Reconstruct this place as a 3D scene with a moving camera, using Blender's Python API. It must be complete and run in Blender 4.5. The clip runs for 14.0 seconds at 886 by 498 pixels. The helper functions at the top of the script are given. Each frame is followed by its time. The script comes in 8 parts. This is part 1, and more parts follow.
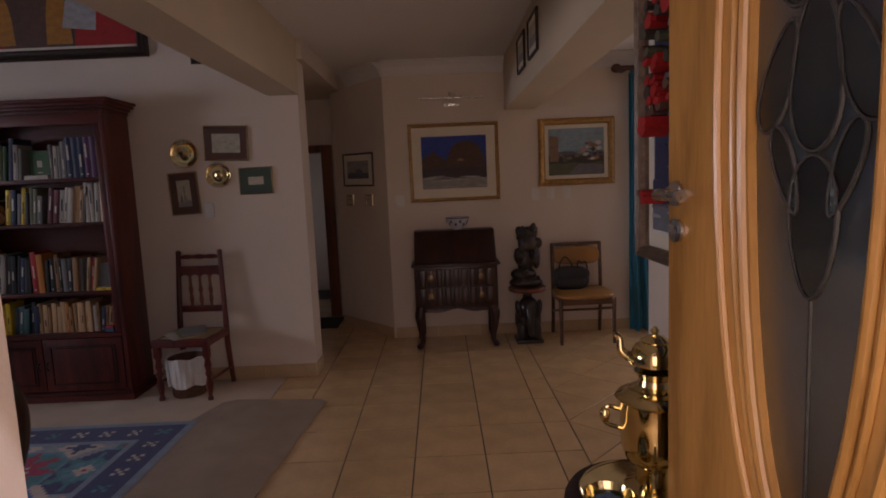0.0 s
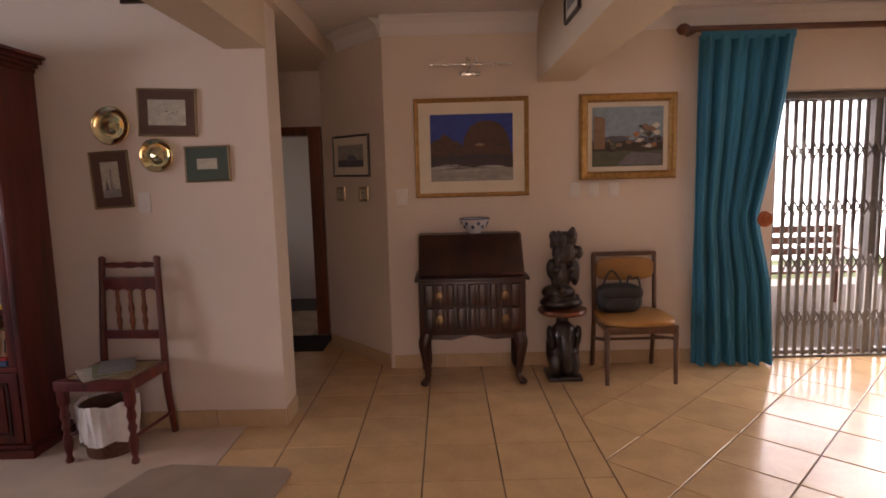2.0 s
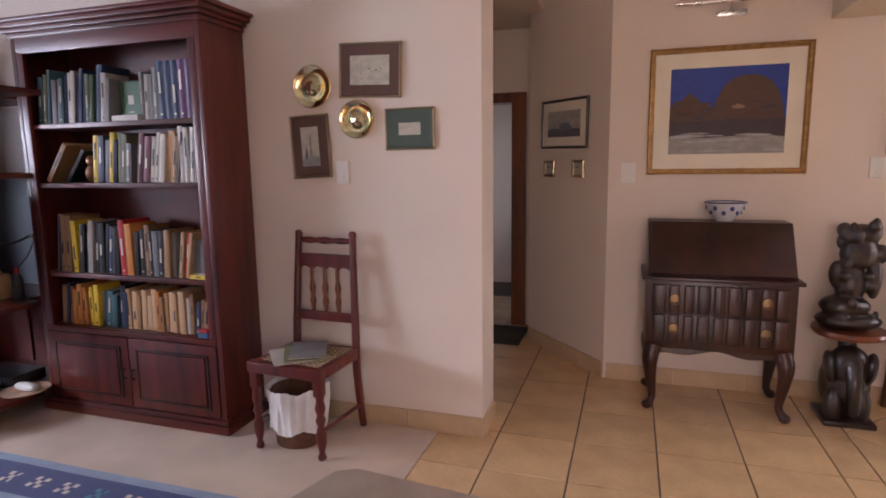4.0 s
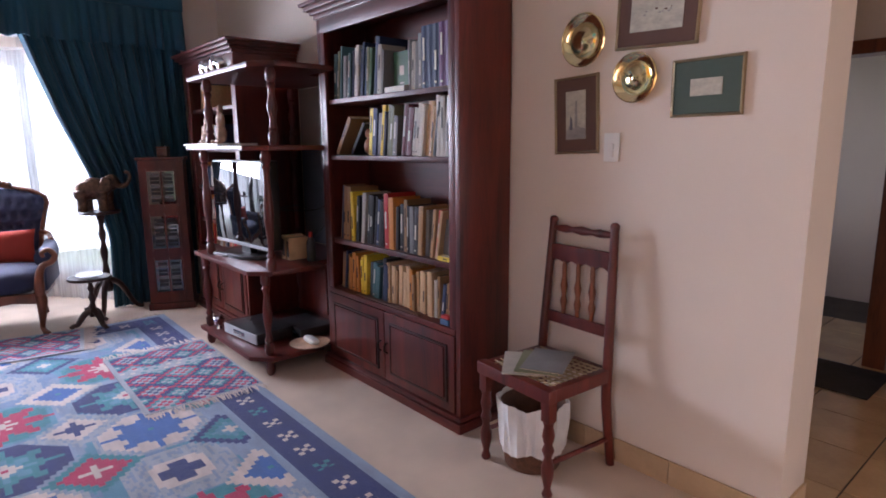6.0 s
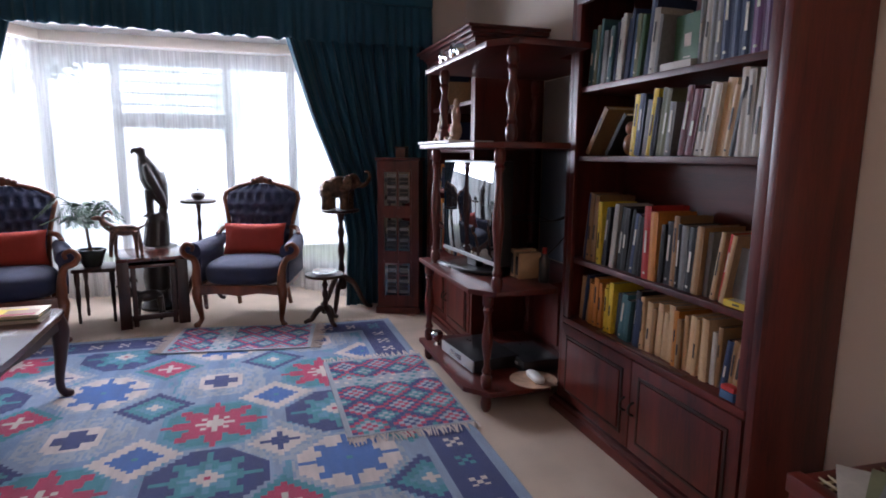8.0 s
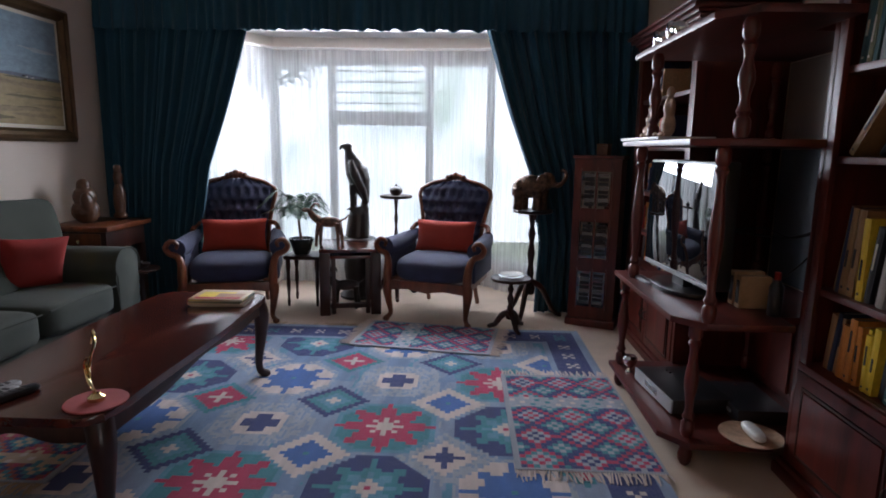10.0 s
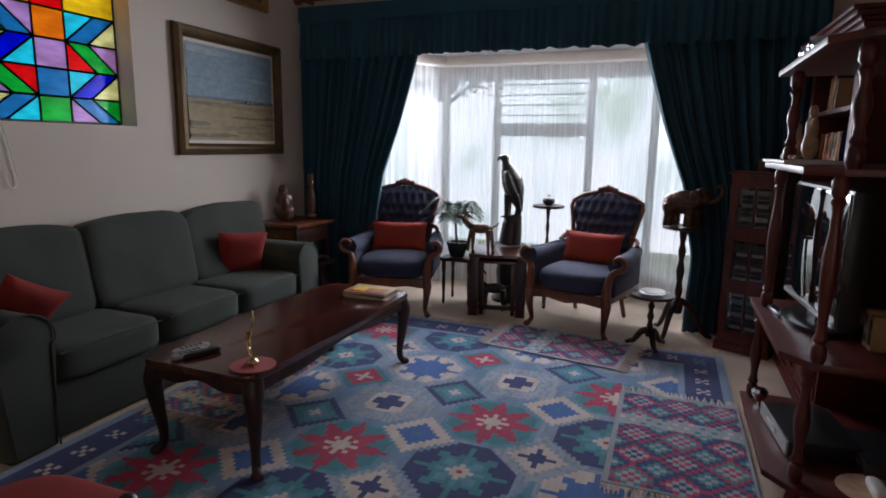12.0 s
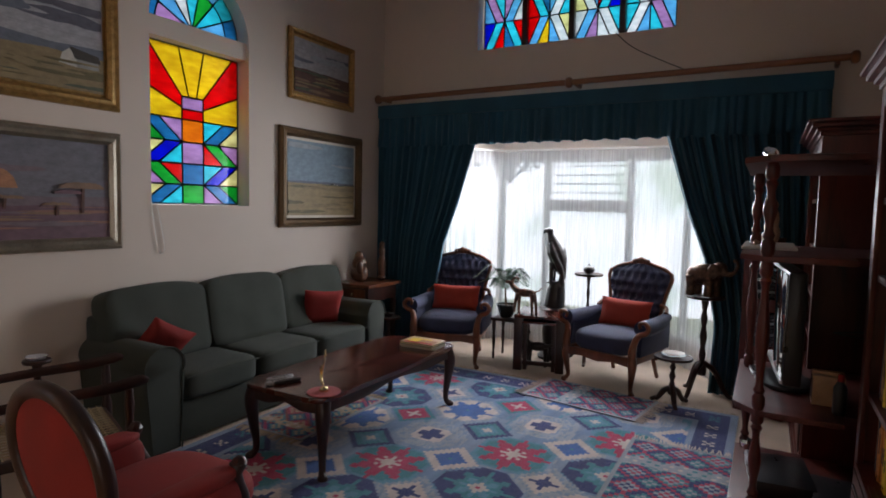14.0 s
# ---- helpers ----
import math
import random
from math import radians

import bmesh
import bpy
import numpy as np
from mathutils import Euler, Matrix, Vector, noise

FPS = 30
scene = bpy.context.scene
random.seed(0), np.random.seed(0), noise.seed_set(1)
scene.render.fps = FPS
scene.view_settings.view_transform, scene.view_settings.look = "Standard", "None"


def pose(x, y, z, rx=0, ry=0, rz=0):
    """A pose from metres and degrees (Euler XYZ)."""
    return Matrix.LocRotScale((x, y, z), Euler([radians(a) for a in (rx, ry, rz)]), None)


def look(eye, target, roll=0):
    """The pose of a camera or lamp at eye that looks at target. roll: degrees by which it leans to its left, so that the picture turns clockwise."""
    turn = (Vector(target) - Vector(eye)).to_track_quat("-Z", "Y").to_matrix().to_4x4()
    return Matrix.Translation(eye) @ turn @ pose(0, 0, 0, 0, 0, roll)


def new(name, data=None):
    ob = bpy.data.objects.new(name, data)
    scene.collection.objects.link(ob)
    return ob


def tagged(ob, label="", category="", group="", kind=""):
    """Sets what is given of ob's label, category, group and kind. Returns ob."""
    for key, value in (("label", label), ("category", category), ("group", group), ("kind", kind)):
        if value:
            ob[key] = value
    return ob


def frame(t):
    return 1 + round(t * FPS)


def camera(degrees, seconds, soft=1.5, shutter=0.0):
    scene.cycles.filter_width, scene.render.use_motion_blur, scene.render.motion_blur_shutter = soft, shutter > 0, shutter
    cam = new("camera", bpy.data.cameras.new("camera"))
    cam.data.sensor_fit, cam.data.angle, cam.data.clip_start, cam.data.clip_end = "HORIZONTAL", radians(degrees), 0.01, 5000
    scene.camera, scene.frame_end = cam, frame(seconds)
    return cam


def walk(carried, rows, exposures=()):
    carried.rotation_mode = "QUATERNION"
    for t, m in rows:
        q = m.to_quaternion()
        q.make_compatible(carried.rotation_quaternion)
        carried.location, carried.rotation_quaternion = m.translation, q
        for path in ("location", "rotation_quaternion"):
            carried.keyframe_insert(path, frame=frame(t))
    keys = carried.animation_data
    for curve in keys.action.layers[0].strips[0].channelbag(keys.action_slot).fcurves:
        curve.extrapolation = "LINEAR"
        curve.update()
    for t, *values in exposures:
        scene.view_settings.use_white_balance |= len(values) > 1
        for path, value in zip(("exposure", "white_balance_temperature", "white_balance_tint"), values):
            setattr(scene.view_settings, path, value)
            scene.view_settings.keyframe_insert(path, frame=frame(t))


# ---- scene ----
cam = camera(74.7, 14.0, soft=1.8)
PATH = [
    (0, (1.037, -0.003, 1.496), (1.04, 1.984, 1.263), -2.5),
    (0.5, (1.021, 0.286, 1.491), (1.049, 2.272, 1.255), -2.1),
    (1, (1.018, 0.614, 1.496), (1.061, 2.599, 1.254), -1.9),
    (1.5, (1.004, 0.913, 1.48), (1.043, 2.898, 1.243), -1.7),
    (2, (0.987, 1.155, 1.438), (0.972, 3.141, 1.2), -1.5),
    (2.5, (0.924, 1.373, 1.422), (0.836, 3.355, 1.174), -1.4),
    (3, (0.824, 1.542, 1.398), (0.62, 3.516, 1.15), -1.1),
    (3.5, (0.732, 1.649, 1.374), (0.351, 3.595, 1.114), -1.0),
    (4, (0.683, 1.76, 1.396), (0.072, 3.641, 1.1), -0.8),
    (6.5, (0.604, 2.49, 1.34), (-1.02, 3.61, 1.006), -0.3),
    (7, (0.449, 2.55, 1.319), (-1.268, 3.528, 1.006), -0.1),
    (7.5, (0.275, 2.629, 1.325), (-1.535, 3.418, 1.007), 0.1),
    (8, (0.051, 2.677, 1.308), (-1.829, 3.281, 0.988), 0.5),
    (8.5, (-0.104, 2.708, 1.296), (-2.029, 3.147, 0.974), 0.6),
    (9, (-0.242, 2.734, 1.298), (-2.196, 3.012, 0.972), 0.7),
    (11.5, (-0.189, 3.05, 1.395), (-2.07, 2.472, 1.038), 0.8),
    (12, (-0.078, 3.206, 1.424), (-1.914, 2.495, 1.074), 0.9),
    (12.5, (0.053, 3.366, 1.442), (-1.759, 2.583, 1.12), 1.0),
    (13, (0.235, 3.486, 1.499), (-1.568, 2.67, 1.209), 1.2),
    (13.5, (0.377, 3.609, 1.543), (-1.403, 2.727, 1.313), 1.3),
    (14, (0.513, 3.759, 1.555), (-1.228, 2.784, 1.408), 1.3),
]
EXPOSURE = [(0, -1.05, 6200, 30), (1, -0.35, 6650, 31), (2, 0.0, 6750, 32), (3, 0.5, 6150, 30), (4, 0.95, 5800, 28), (6.5, 0.8, 5700, 27), (7.5, 0.45, 5750, 24),
            (9, 0.05, 5850, 20), (11.5, -0.55, 6000, 18), (13, -0.42, 6150, 18), (14, -0.35, 6250, 18)]
walk(cam, [(t, look(eye, target, roll)) for t, eye, target, roll in PATH], EXPOSURE)

# ---- world, sun, large lights, exposure ----
world = bpy.data.worlds.new("sky")
scene.world = world
world.use_nodes = True
wn = world.node_tree
sky = wn.nodes.new("ShaderNodeTexSky")
sky.sky_type = "NISHITA"
sky.sun_disc = False
sky.sun_elevation, sky.sun_rotation = radians(54), radians(121)
wn.links.new(sky.outputs[0], wn.nodes["Background"].inputs[0])
wn.nodes["Background"].inputs[1].default_value = 0.12

sun_data = bpy.data.lights.new("sun", "SUN")
sun_data.energy, sun_data.angle, sun_data.color = 2.6, radians(0.6), (1.0, 0.95, 0.88)
sun = new("sun", sun_data)
sun.matrix_world = look((5, -3, 8), (0, 0, 0))


def area_lamp(name, where, target, w, h, power, color):
    data = bpy.data.lights.new(name, "AREA")
    data.shape, data.size, data.size_y, data.energy, data.color = "RECTANGLE", w, h, power, color
    ob = new(name, data)
    ob.matrix_world = look(where, target)
    return ob


# daylight that stands in the open front doorway behind the walker
area_lamp("doorway_daylight", (0.6, -0.9, 1.3), (0.9, 4.0, 1.0), 2.2, 2.3, 78, (1.0, 0.77, 0.57))
# sky light that enters through the bay window
area_lamp("bay_daylight", (-5.66, 2.0, 1.74), (0, 2.0, 1.74), 2.1, 0.8, 104, (0.95, 1.0, 1.0))
# sky light that enters through the sliding door
area_lamp("patio_daylight", (4.25, 5.40, 1.1), (2.9, 2.6, 0.3), 1.5, 1.8, 50, (1.0, 0.95, 0.84))


# ---- materials ----
def node_mat(name):
    m = bpy.data.materials.new(name)
    m.use_nodes = True
    return m, m.node_tree.nodes, m.node_tree.links, m.node_tree.nodes["Principled BSDF"]


def ramp(nodes, stops):
    r = nodes.new("ShaderNodeValToRGB")
    e = r.color_ramp.elements
    e[0].position, e[0].color = stops[0][0], (*stops[0][1], 1)
    e[1].position, e[1].color = stops[-1][0], (*stops[-1][1], 1)
    for p, c in stops[1:-1]:
        q = e.new(p)
        q.color = (*c, 1)
    return r


def tint(c, k):
    return tuple(min(1.0, v * k) for v in c)


def surface(name, color, rough=0.6, metal=0.0, vary=0.12, scale=6.0, fine=60.0, bump=0.1, coat=0.0, sheen=0.0, per_object=0.0, stretch=(1, 1, 1)):
    """Paint, plaster, cloth, leather, metal: two scales of colour variation and a fine relief."""
    m, n, l, b = node_mat(name)
    tc = n.new("ShaderNodeTexCoord")
    mp = n.new("ShaderNodeMapping")
    mp.inputs["Scale"].default_value = stretch
    l.new(tc.outputs["Object"], mp.inputs[0])
    big, small = n.new("ShaderNodeTexNoise"), n.new("ShaderNodeTexNoise")
    big.inputs["Scale"].default_value, small.inputs["Scale"].default_value = scale, fine
    big.inputs["Detail"].default_value = 3
    small.inputs["Detail"].default_value = 2
    l.new(mp.outputs[0], big.inputs[0])
    l.new(mp.outputs[0], small.inputs[0])
    r = ramp(n, [(0.3, tint(color, 1 - vary)), (0.7, tint(color, 1 + vary))])
    l.new(big.outputs[0], r.inputs[0])
    mix = n.new("ShaderNodeMix")
    mix.data_type, mix.blend_type = "RGBA", "OVERLAY"
    mix.inputs[0].default_value = vary
    l.new(r.outputs[0], mix.inputs[6])
    l.new(small.outputs[0], mix.inputs[7])
    out = mix.outputs[2]
    if per_object:
        info = n.new("ShaderNodeObjectInfo")
        hsv = n.new("ShaderNodeHueSaturation")
        rng = n.new("ShaderNodeMapRange")
        rng.inputs[3].default_value, rng.inputs[4].default_value = 1 - per_object, 1 + per_object
        l.new(info.outputs["Random"], rng.inputs[0])
        l.new(rng.outputs[0], hsv.inputs["Value"])
        l.new(out, hsv.inputs["Color"])
        out = hsv.outputs[0]
    l.new(out, b.inputs["Base Color"])
    rr = n.new("ShaderNodeMapRange")
    rr.inputs[3].default_value, rr.inputs[4].default_value = max(0.02, rough - 0.08), min(1, rough + 0.08)
    l.new(big.outputs[0], rr.inputs[0])
    l.new(rr.outputs[0], b.inputs["Roughness"])
    b.inputs["Metallic"].default_value = metal
    b.inputs["Coat Weight"].default_value = coat
    b.inputs["Coat Roughness"].default_value = 0.15
    b.inputs["Sheen Weight"].default_value = sheen
    if bump:
        bp = n.new("ShaderNodeBump")
        bp.inputs["Strength"].default_value, bp.inputs["Distance"].default_value = bump, 0.004
        l.new(small.outputs[0], bp.inputs["Height"])
        l.new(bp.outputs[0], b.inputs["Normal"])
    return m


def wood(name, dark, light, rough=0.35, axis="Z", coat=0.35, grain=9.0):
    """Polished timber with grain along one axis of the piece."""
    m, n, l, b = node_mat(name)
    tc = n.new("ShaderNodeTexCoord")
    mp = n.new("ShaderNodeMapping")
    mp.inputs["Scale"].default_value = {"X": (0.12, 1, 1), "Y": (1, 0.12, 1), "Z": (1, 1, 0.12)}[axis]
    l.new(tc.outputs["Object"], mp.inputs[0])
    a, f = n.new("ShaderNodeTexNoise"), n.new("ShaderNodeTexNoise")
    a.inputs["Scale"].default_value, a.inputs["Detail"].default_value, a.inputs["Distortion"].default_value = grain, 6, 0.8
    f.inputs["Scale"].default_value, f.inputs["Detail"].default_value = grain * 14, 3
    l.new(mp.outputs[0], a.inputs[0])
    l.new(mp.outputs[0], f.inputs[0])
    add = n.new("ShaderNodeMath")
    add.operation = "MULTIPLY_ADD"
    add.inputs[1].default_value = 0.3
    l.new(f.outputs[0], add.inputs[0])
    l.new(a.outputs[0], add.inputs[2])
    mid = tuple((p + q) / 2 for p, q in zip(dark, light))
    r = ramp(n, [(0.45, dark), (0.62, mid), (0.85, light)])
    l.new(add.outputs[0], r.inputs[0])
    l.new(r.outputs[0], b.inputs["Base Color"])
    b.inputs["Roughness"].default_value = rough
    b.inputs["Coat Weight"].default_value = coat
    b.inputs["Coat Roughness"].default_value = 0.2
    bp = n.new("ShaderNodeBump")
    bp.inputs["Strength"].default_value, bp.inputs["Distance"].default_value = 0.12, 0.002
    l.new(f.outputs[0], bp.inputs["Height"])
    l.new(bp.outputs[0], b.inputs["Normal"])
    return m


def sheer_mat(name):
    m, n, l, b = node_mat(name)
    n.remove(b)
    out = n["Material Output"]
    tr, tl, df, m1, m2 = (n.new("ShaderNodeBsdf" + k) for k in ("Transparent", "Translucent", "Diffuse", "Transparent", "Transparent"))
    n.remove(m1), n.remove(m2)
    m1, m2 = n.new("ShaderNodeMixShader"), n.new("ShaderNodeMixShader")
    tl.inputs[0].default_value = df.inputs[0].default_value = (0.86, 0.88, 0.9, 1)
    m1.inputs[0].default_value = 0.35
    l.new(tl.outputs[0], m1.inputs[1])
    l.new(df.outputs[0], m1.inputs[2])
    tc, w = n.new("ShaderNodeTexCoord"), n.new("ShaderNodeTexNoise")
    mp = n.new("ShaderNodeMapping")
    mp.inputs["Scale"].default_value = (1, 1, 0.03)
    w.inputs["Scale"].default_value = 60
    l.new(tc.outputs["Object"], mp.inputs[0])
    l.new(mp.outputs[0], w.inputs[0])
    rg = n.new("ShaderNodeMapRange")
    rg.inputs[3].default_value, rg.inputs[4].default_value = 0.3, 0.8
    l.new(w.outputs[0], rg.inputs[0])
    l.new(rg.outputs[0], m2.inputs[0])
    l.new(tr.outputs[0], m2.inputs[1])
    l.new(m1.outputs[0], m2.inputs[2])
    l.new(m2.outputs[0], out.inputs[0])
    return m


def stained(name, color):
    """Coloured rolled glass, which glows with the daylight behind it."""
    m, n, l, b = node_mat(name)
    out = n["Material Output"]
    tl, tr, gl = n.new("ShaderNodeBsdfTranslucent"), n.new("ShaderNodeBsdfTransparent"), n.new("ShaderNodeBsdfGlossy")
    tc, nz = n.new("ShaderNodeTexCoord"), n.new("ShaderNodeTexNoise")
    nz.inputs["Scale"].default_value, nz.inputs["Detail"].default_value = 9, 4
    mp = n.new("ShaderNodeMapping")
    mp.inputs["Scale"].default_value = (1, 1, 3)
    l.new(tc.outputs["Object"], mp.inputs[0])
    l.new(mp.outputs[0], nz.inputs[0])
    r = ramp(n, [(0.3, tint(color, 0.75)), (0.7, tint(color, 1.15))])
    l.new(nz.outputs[0], r.inputs[0])
    l.new(r.outputs[0], tl.inputs[0])
    l.new(r.outputs[0], tr.inputs[0])
    gl.inputs["Roughness"].default_value = 0.15
    a, c = n.new("ShaderNodeMixShader"), n.new("ShaderNodeMixShader")
    a.inputs[0].default_value, c.inputs[0].default_value = 0.5, 0.04
    l.new(tl.outputs[0], a.inputs[1])
    l.new(tr.outputs[0], a.inputs[2])
    l.new(a.outputs[0], c.inputs[1])
    l.new(gl.outputs[0], c.inputs[2])
    l.new(c.outputs[0], out.inputs[0])
    n.remove(b)
    return m


def glow(name, stops, strength, scale=1.2):
    m, n, l, b = node_mat(name)
    n.remove(b)
    em = n.new("ShaderNodeEmission")
    tc, nz = n.new("ShaderNodeTexCoord"), n.new("ShaderNodeTexNoise")
    nz.inputs["Scale"].default_value, nz.inputs["Detail"].default_value = scale, 8
    l.new(tc.outputs["Object"], nz.inputs[0])
    r = ramp(n, stops)
    l.new(nz.outputs[0], r.inputs[0])
    l.new(r.outputs[0], em.inputs[0])
    em.inputs[1].default_value = strength
    l.new(em.outputs[0], n["Material Output"].inputs[0])
    return m


def clear_glass(name, rough=0.0, color=(1, 1, 1)):
    m, n, l, b = node_mat(name)
    b.inputs["Base Color"].default_value = (*color, 1)
    b.inputs["Transmission Weight"].default_value = 1
    b.inputs["Roughness"].default_value = rough
    b.inputs["IOR"].default_value = 1.45
    return m


M_WALL = surface("cream_wall_paint", (0.72, 0.62, 0.53), 0.75, vary=0.04, scale=1.2, fine=240, bump=0.15)
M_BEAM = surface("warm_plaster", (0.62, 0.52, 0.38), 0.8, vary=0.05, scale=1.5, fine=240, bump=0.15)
M_CEIL = surface("white_ceiling_paint", (0.72, 0.70, 0.70), 0.85, vary=0.03, scale=1.0, fine=200, bump=0.08)
M_TILE = surface("glazed_beige_tile", (0.66, 0.45, 0.235), 0.2, vary=0.10, scale=5, fine=45, bump=0.03, coat=0.25, per_object=0.07)
M_GROUT = surface("dark_grout", (0.11, 0.085, 0.06), 0.9, vary=0.2, fine=200, bump=0.3)
M_SKIRT = surface("tile_skirting", (0.54, 0.38, 0.22), 0.35, vary=0.08, scale=8, bump=0.03, per_object=0.05)
M_CARPET = surface("beige_carpet", (0.60, 0.47, 0.36), 0.95, vary=0.12, scale=3, fine=300, bump=0.8, sheen=0.1)
M_MAHOG = wood("red_mahogany", (0.038, 0.005, 0.0035), (0.15, 0.02, 0.012), 0.38, coat=0.12)
M_MAHOG_X = wood("red_mahogany_shelf", (0.038, 0.005, 0.0035), (0.14, 0.019, 0.011), 0.42, "X", coat=0.03)
M_DARKWOOD = wood("dark_stained_wood", (0.013, 0.0045, 0.003), (0.05, 0.013, 0.008), 0.36, coat=0.05)
M_DARKWOOD_X = wood("dark_stained_top", (0.03, 0.006, 0.004), (0.105, 0.02, 0.01), 0.17, "X", coat=0.5)
M_WALNUT = wood("carved_walnut", (0.06, 0.016, 0.007), (0.23, 0.065, 0.022), 0.3, coat=0.25)
M_POLEWOOD = wood("varnished_pole", (0.16, 0.06, 0.022), (0.32, 0.13, 0.05), 0.3, "Y")
M_POLEWOOD_X = wood("varnished_pole_x", (0.06, 0.02, 0.01), (0.14, 0.05, 0.025), 0.3, "X")
M_DOOR = wood("varnished_oak_door", (0.27, 0.125, 0.026), (0.54, 0.28, 0.075), 0.28, coat=0.4)
M_BRASS = surface("polished_brass", (0.78, 0.64, 0.33), 0.12, metal=1.0, vary=0.08, scale=20, bump=0.02)
M_CHROME = surface("brushed_steel", (0.62, 0.60, 0.57), 0.28, metal=1.0, vary=0.05, scale=30, bump=0.02)
M_SILVER = surface("polished_silver", (0.85, 0.86, 0.88), 0.1, metal=1.0, vary=0.04, bump=0.02)
M_BLACKPL = surface("black_plastic", (0.018, 0.018, 0.02), 0.3, vary=0.1, bump=0.05)
M_WHITEPL = surface("white_plastic", (0.75, 0.73, 0.69), 0.4, vary=0.03, bump=0.02)
M_TEAL = surface("teal_curtain_cloth", (0.024, 0.185, 0.30), 0.85, vary=0.18, scale=4, fine=220, bump=0.3, sheen=0.08, stretch=(1, 1, 0.25))
M_NAVYTEAL = surface("dark_teal_curtain_cloth", (0.017, 0.082, 0.125), 0.85, vary=0.2, scale=4, fine=220, bump=0.3, sheen=0.08, stretch=(1, 1, 0.25))
M_SHEER = sheer_mat("white_sheer_voile")
M_WINFRAME = surface("white_window_frame", (0.72, 0.72, 0.70), 0.5, vary=0.03, bump=0.05)
M_LEAD = surface("lead_came", (0.06, 0.055, 0.05), 0.5, metal=0.6, vary=0.2, bump=0.1)
M_IRON = surface("grey_iron_bar", (0.20, 0.19, 0.18), 0.5, metal=0.4, vary=0.15, bump=0.1)
M_OLDBRASS = surface("aged_brass", (0.24, 0.16, 0.08), 0.4, metal=0.8, vary=0.2, bump=0.1)
M_GOLD = surface("gilded_frame", (0.42, 0.25, 0.085), 0.38, metal=0.7, vary=0.25, scale=30, fine=120, bump=0.25)


# ---- mesh helpers ----
def finish(bm, name, mats, smooth=False):
    me = bpy.data.meshes.new(name)
    bmesh.ops.recalc_face_normals(bm, faces=bm.faces)
    bm.to_mesh(me)
    bm.free()
    for m in mats if isinstance(mats, (list, tuple)) else [mats]:
        me.materials.append(m)
    if smooth:
        for p in me.polygons:
            p.use_smooth = True
        me.set_sharp_from_angle(angle=radians(38))
    return me


def part(name, bm, material, parent=None, label="", smooth=True):
    """Links a bmesh as one mesh object, under a thing or a part where one is given."""
    ob = new(name, finish(bm, name, material, smooth))
    if parent is not None:
        ob.parent = parent
    if label:
        ob["label"] = label
    return ob


def thing(name, label, category, m=None, group="", kind=""):
    ob = tagged(new(name), label, category, group, kind)
    ob.empty_display_size = 0.1
    if m is not None:
        ob.matrix_world = m
    return ob


def box(bm, x0, x1, y0, y1, z0, z1, bevel=0.0):
    m = Matrix.LocRotScale(((x0 + x1) / 2, (y0 + y1) / 2, (z0 + z1) / 2), None, (abs(x1 - x0), abs(y1 - y0), abs(z1 - z0)))
    vs = bmesh.ops.create_cube(bm, size=1, matrix=m)["verts"]
    if bevel:
        es = list({e for v in vs for e in v.link_edges})
        bmesh.ops.bevel(bm, geom=es, offset=bevel, segments=2, affect="EDGES", profile=0.6)
    return bm


def cube(x0, x1, y0, y1, z0, z1, bevel=0.0):
    return box(bmesh.new(), x0, x1, y0, y1, z0, z1, bevel)


def lathe(bm, profile, at=(0, 0, 0), seg=20, m=None):
    """Turns (radius, height) pairs about the upright axis through at."""
    rings = []
    for r, z in profile:
        ring = []
        for i in range(seg):
            a = 2 * math.pi * i / seg
            v = Vector((at[0] + r * math.cos(a), at[1] + r * math.sin(a), at[2] + z))
            ring.append(bm.verts.new(m @ v if m else v))
        rings.append(ring)
    for a, b in zip(rings, rings[1:]):
        for i in range(seg):
            bm.faces.new((a[i], a[(i + 1) % seg], b[(i + 1) % seg], b[i]))
    bm.faces.new(rings[0][::-1])
    bm.faces.new(rings[-1])
    return bm


def turned(profile, at=(0, 0, 0), seg=20, m=None):
    return lathe(bmesh.new(), profile, at, seg, m)


def tube(bm, points, radii, seg=10, flat=1.0):
    """Sweeps a round or flattened section along points; one radius for all or one for each."""
    pts = [Vector(p) for p in points]
    if not isinstance(radii, (list, tuple)):
        radii = [radii] * len(pts)
    rings, side = [], None
    for i, p in enumerate(pts):
        d = (pts[min(i + 1, len(pts) - 1)] - pts[max(i - 1, 0)]).normalized()
        ref = side if side is not None else (Vector((0, 0, 1)) if abs(d.z) < 0.9 else Vector((1, 0, 0)))
        u = (ref - d * ref.dot(d))
        u = u.normalized() if u.length > 1e-4 else d.orthogonal().normalized()
        side = u
        w = d.cross(u)
        rings.append([bm.verts.new(p + radii[i] * (math.cos(2 * math.pi * k / seg) * u + flat * math.sin(2 * math.pi * k / seg) * w)) for k in range(seg)])
    for a, b in zip(rings, rings[1:]):
        for k in range(seg):
            bm.faces.new((a[k], a[(k + 1) % seg], b[(k + 1) % seg], b[k]))
    bm.faces.new(rings[0][::-1])
    bm.faces.new(rings[-1])
    return bm


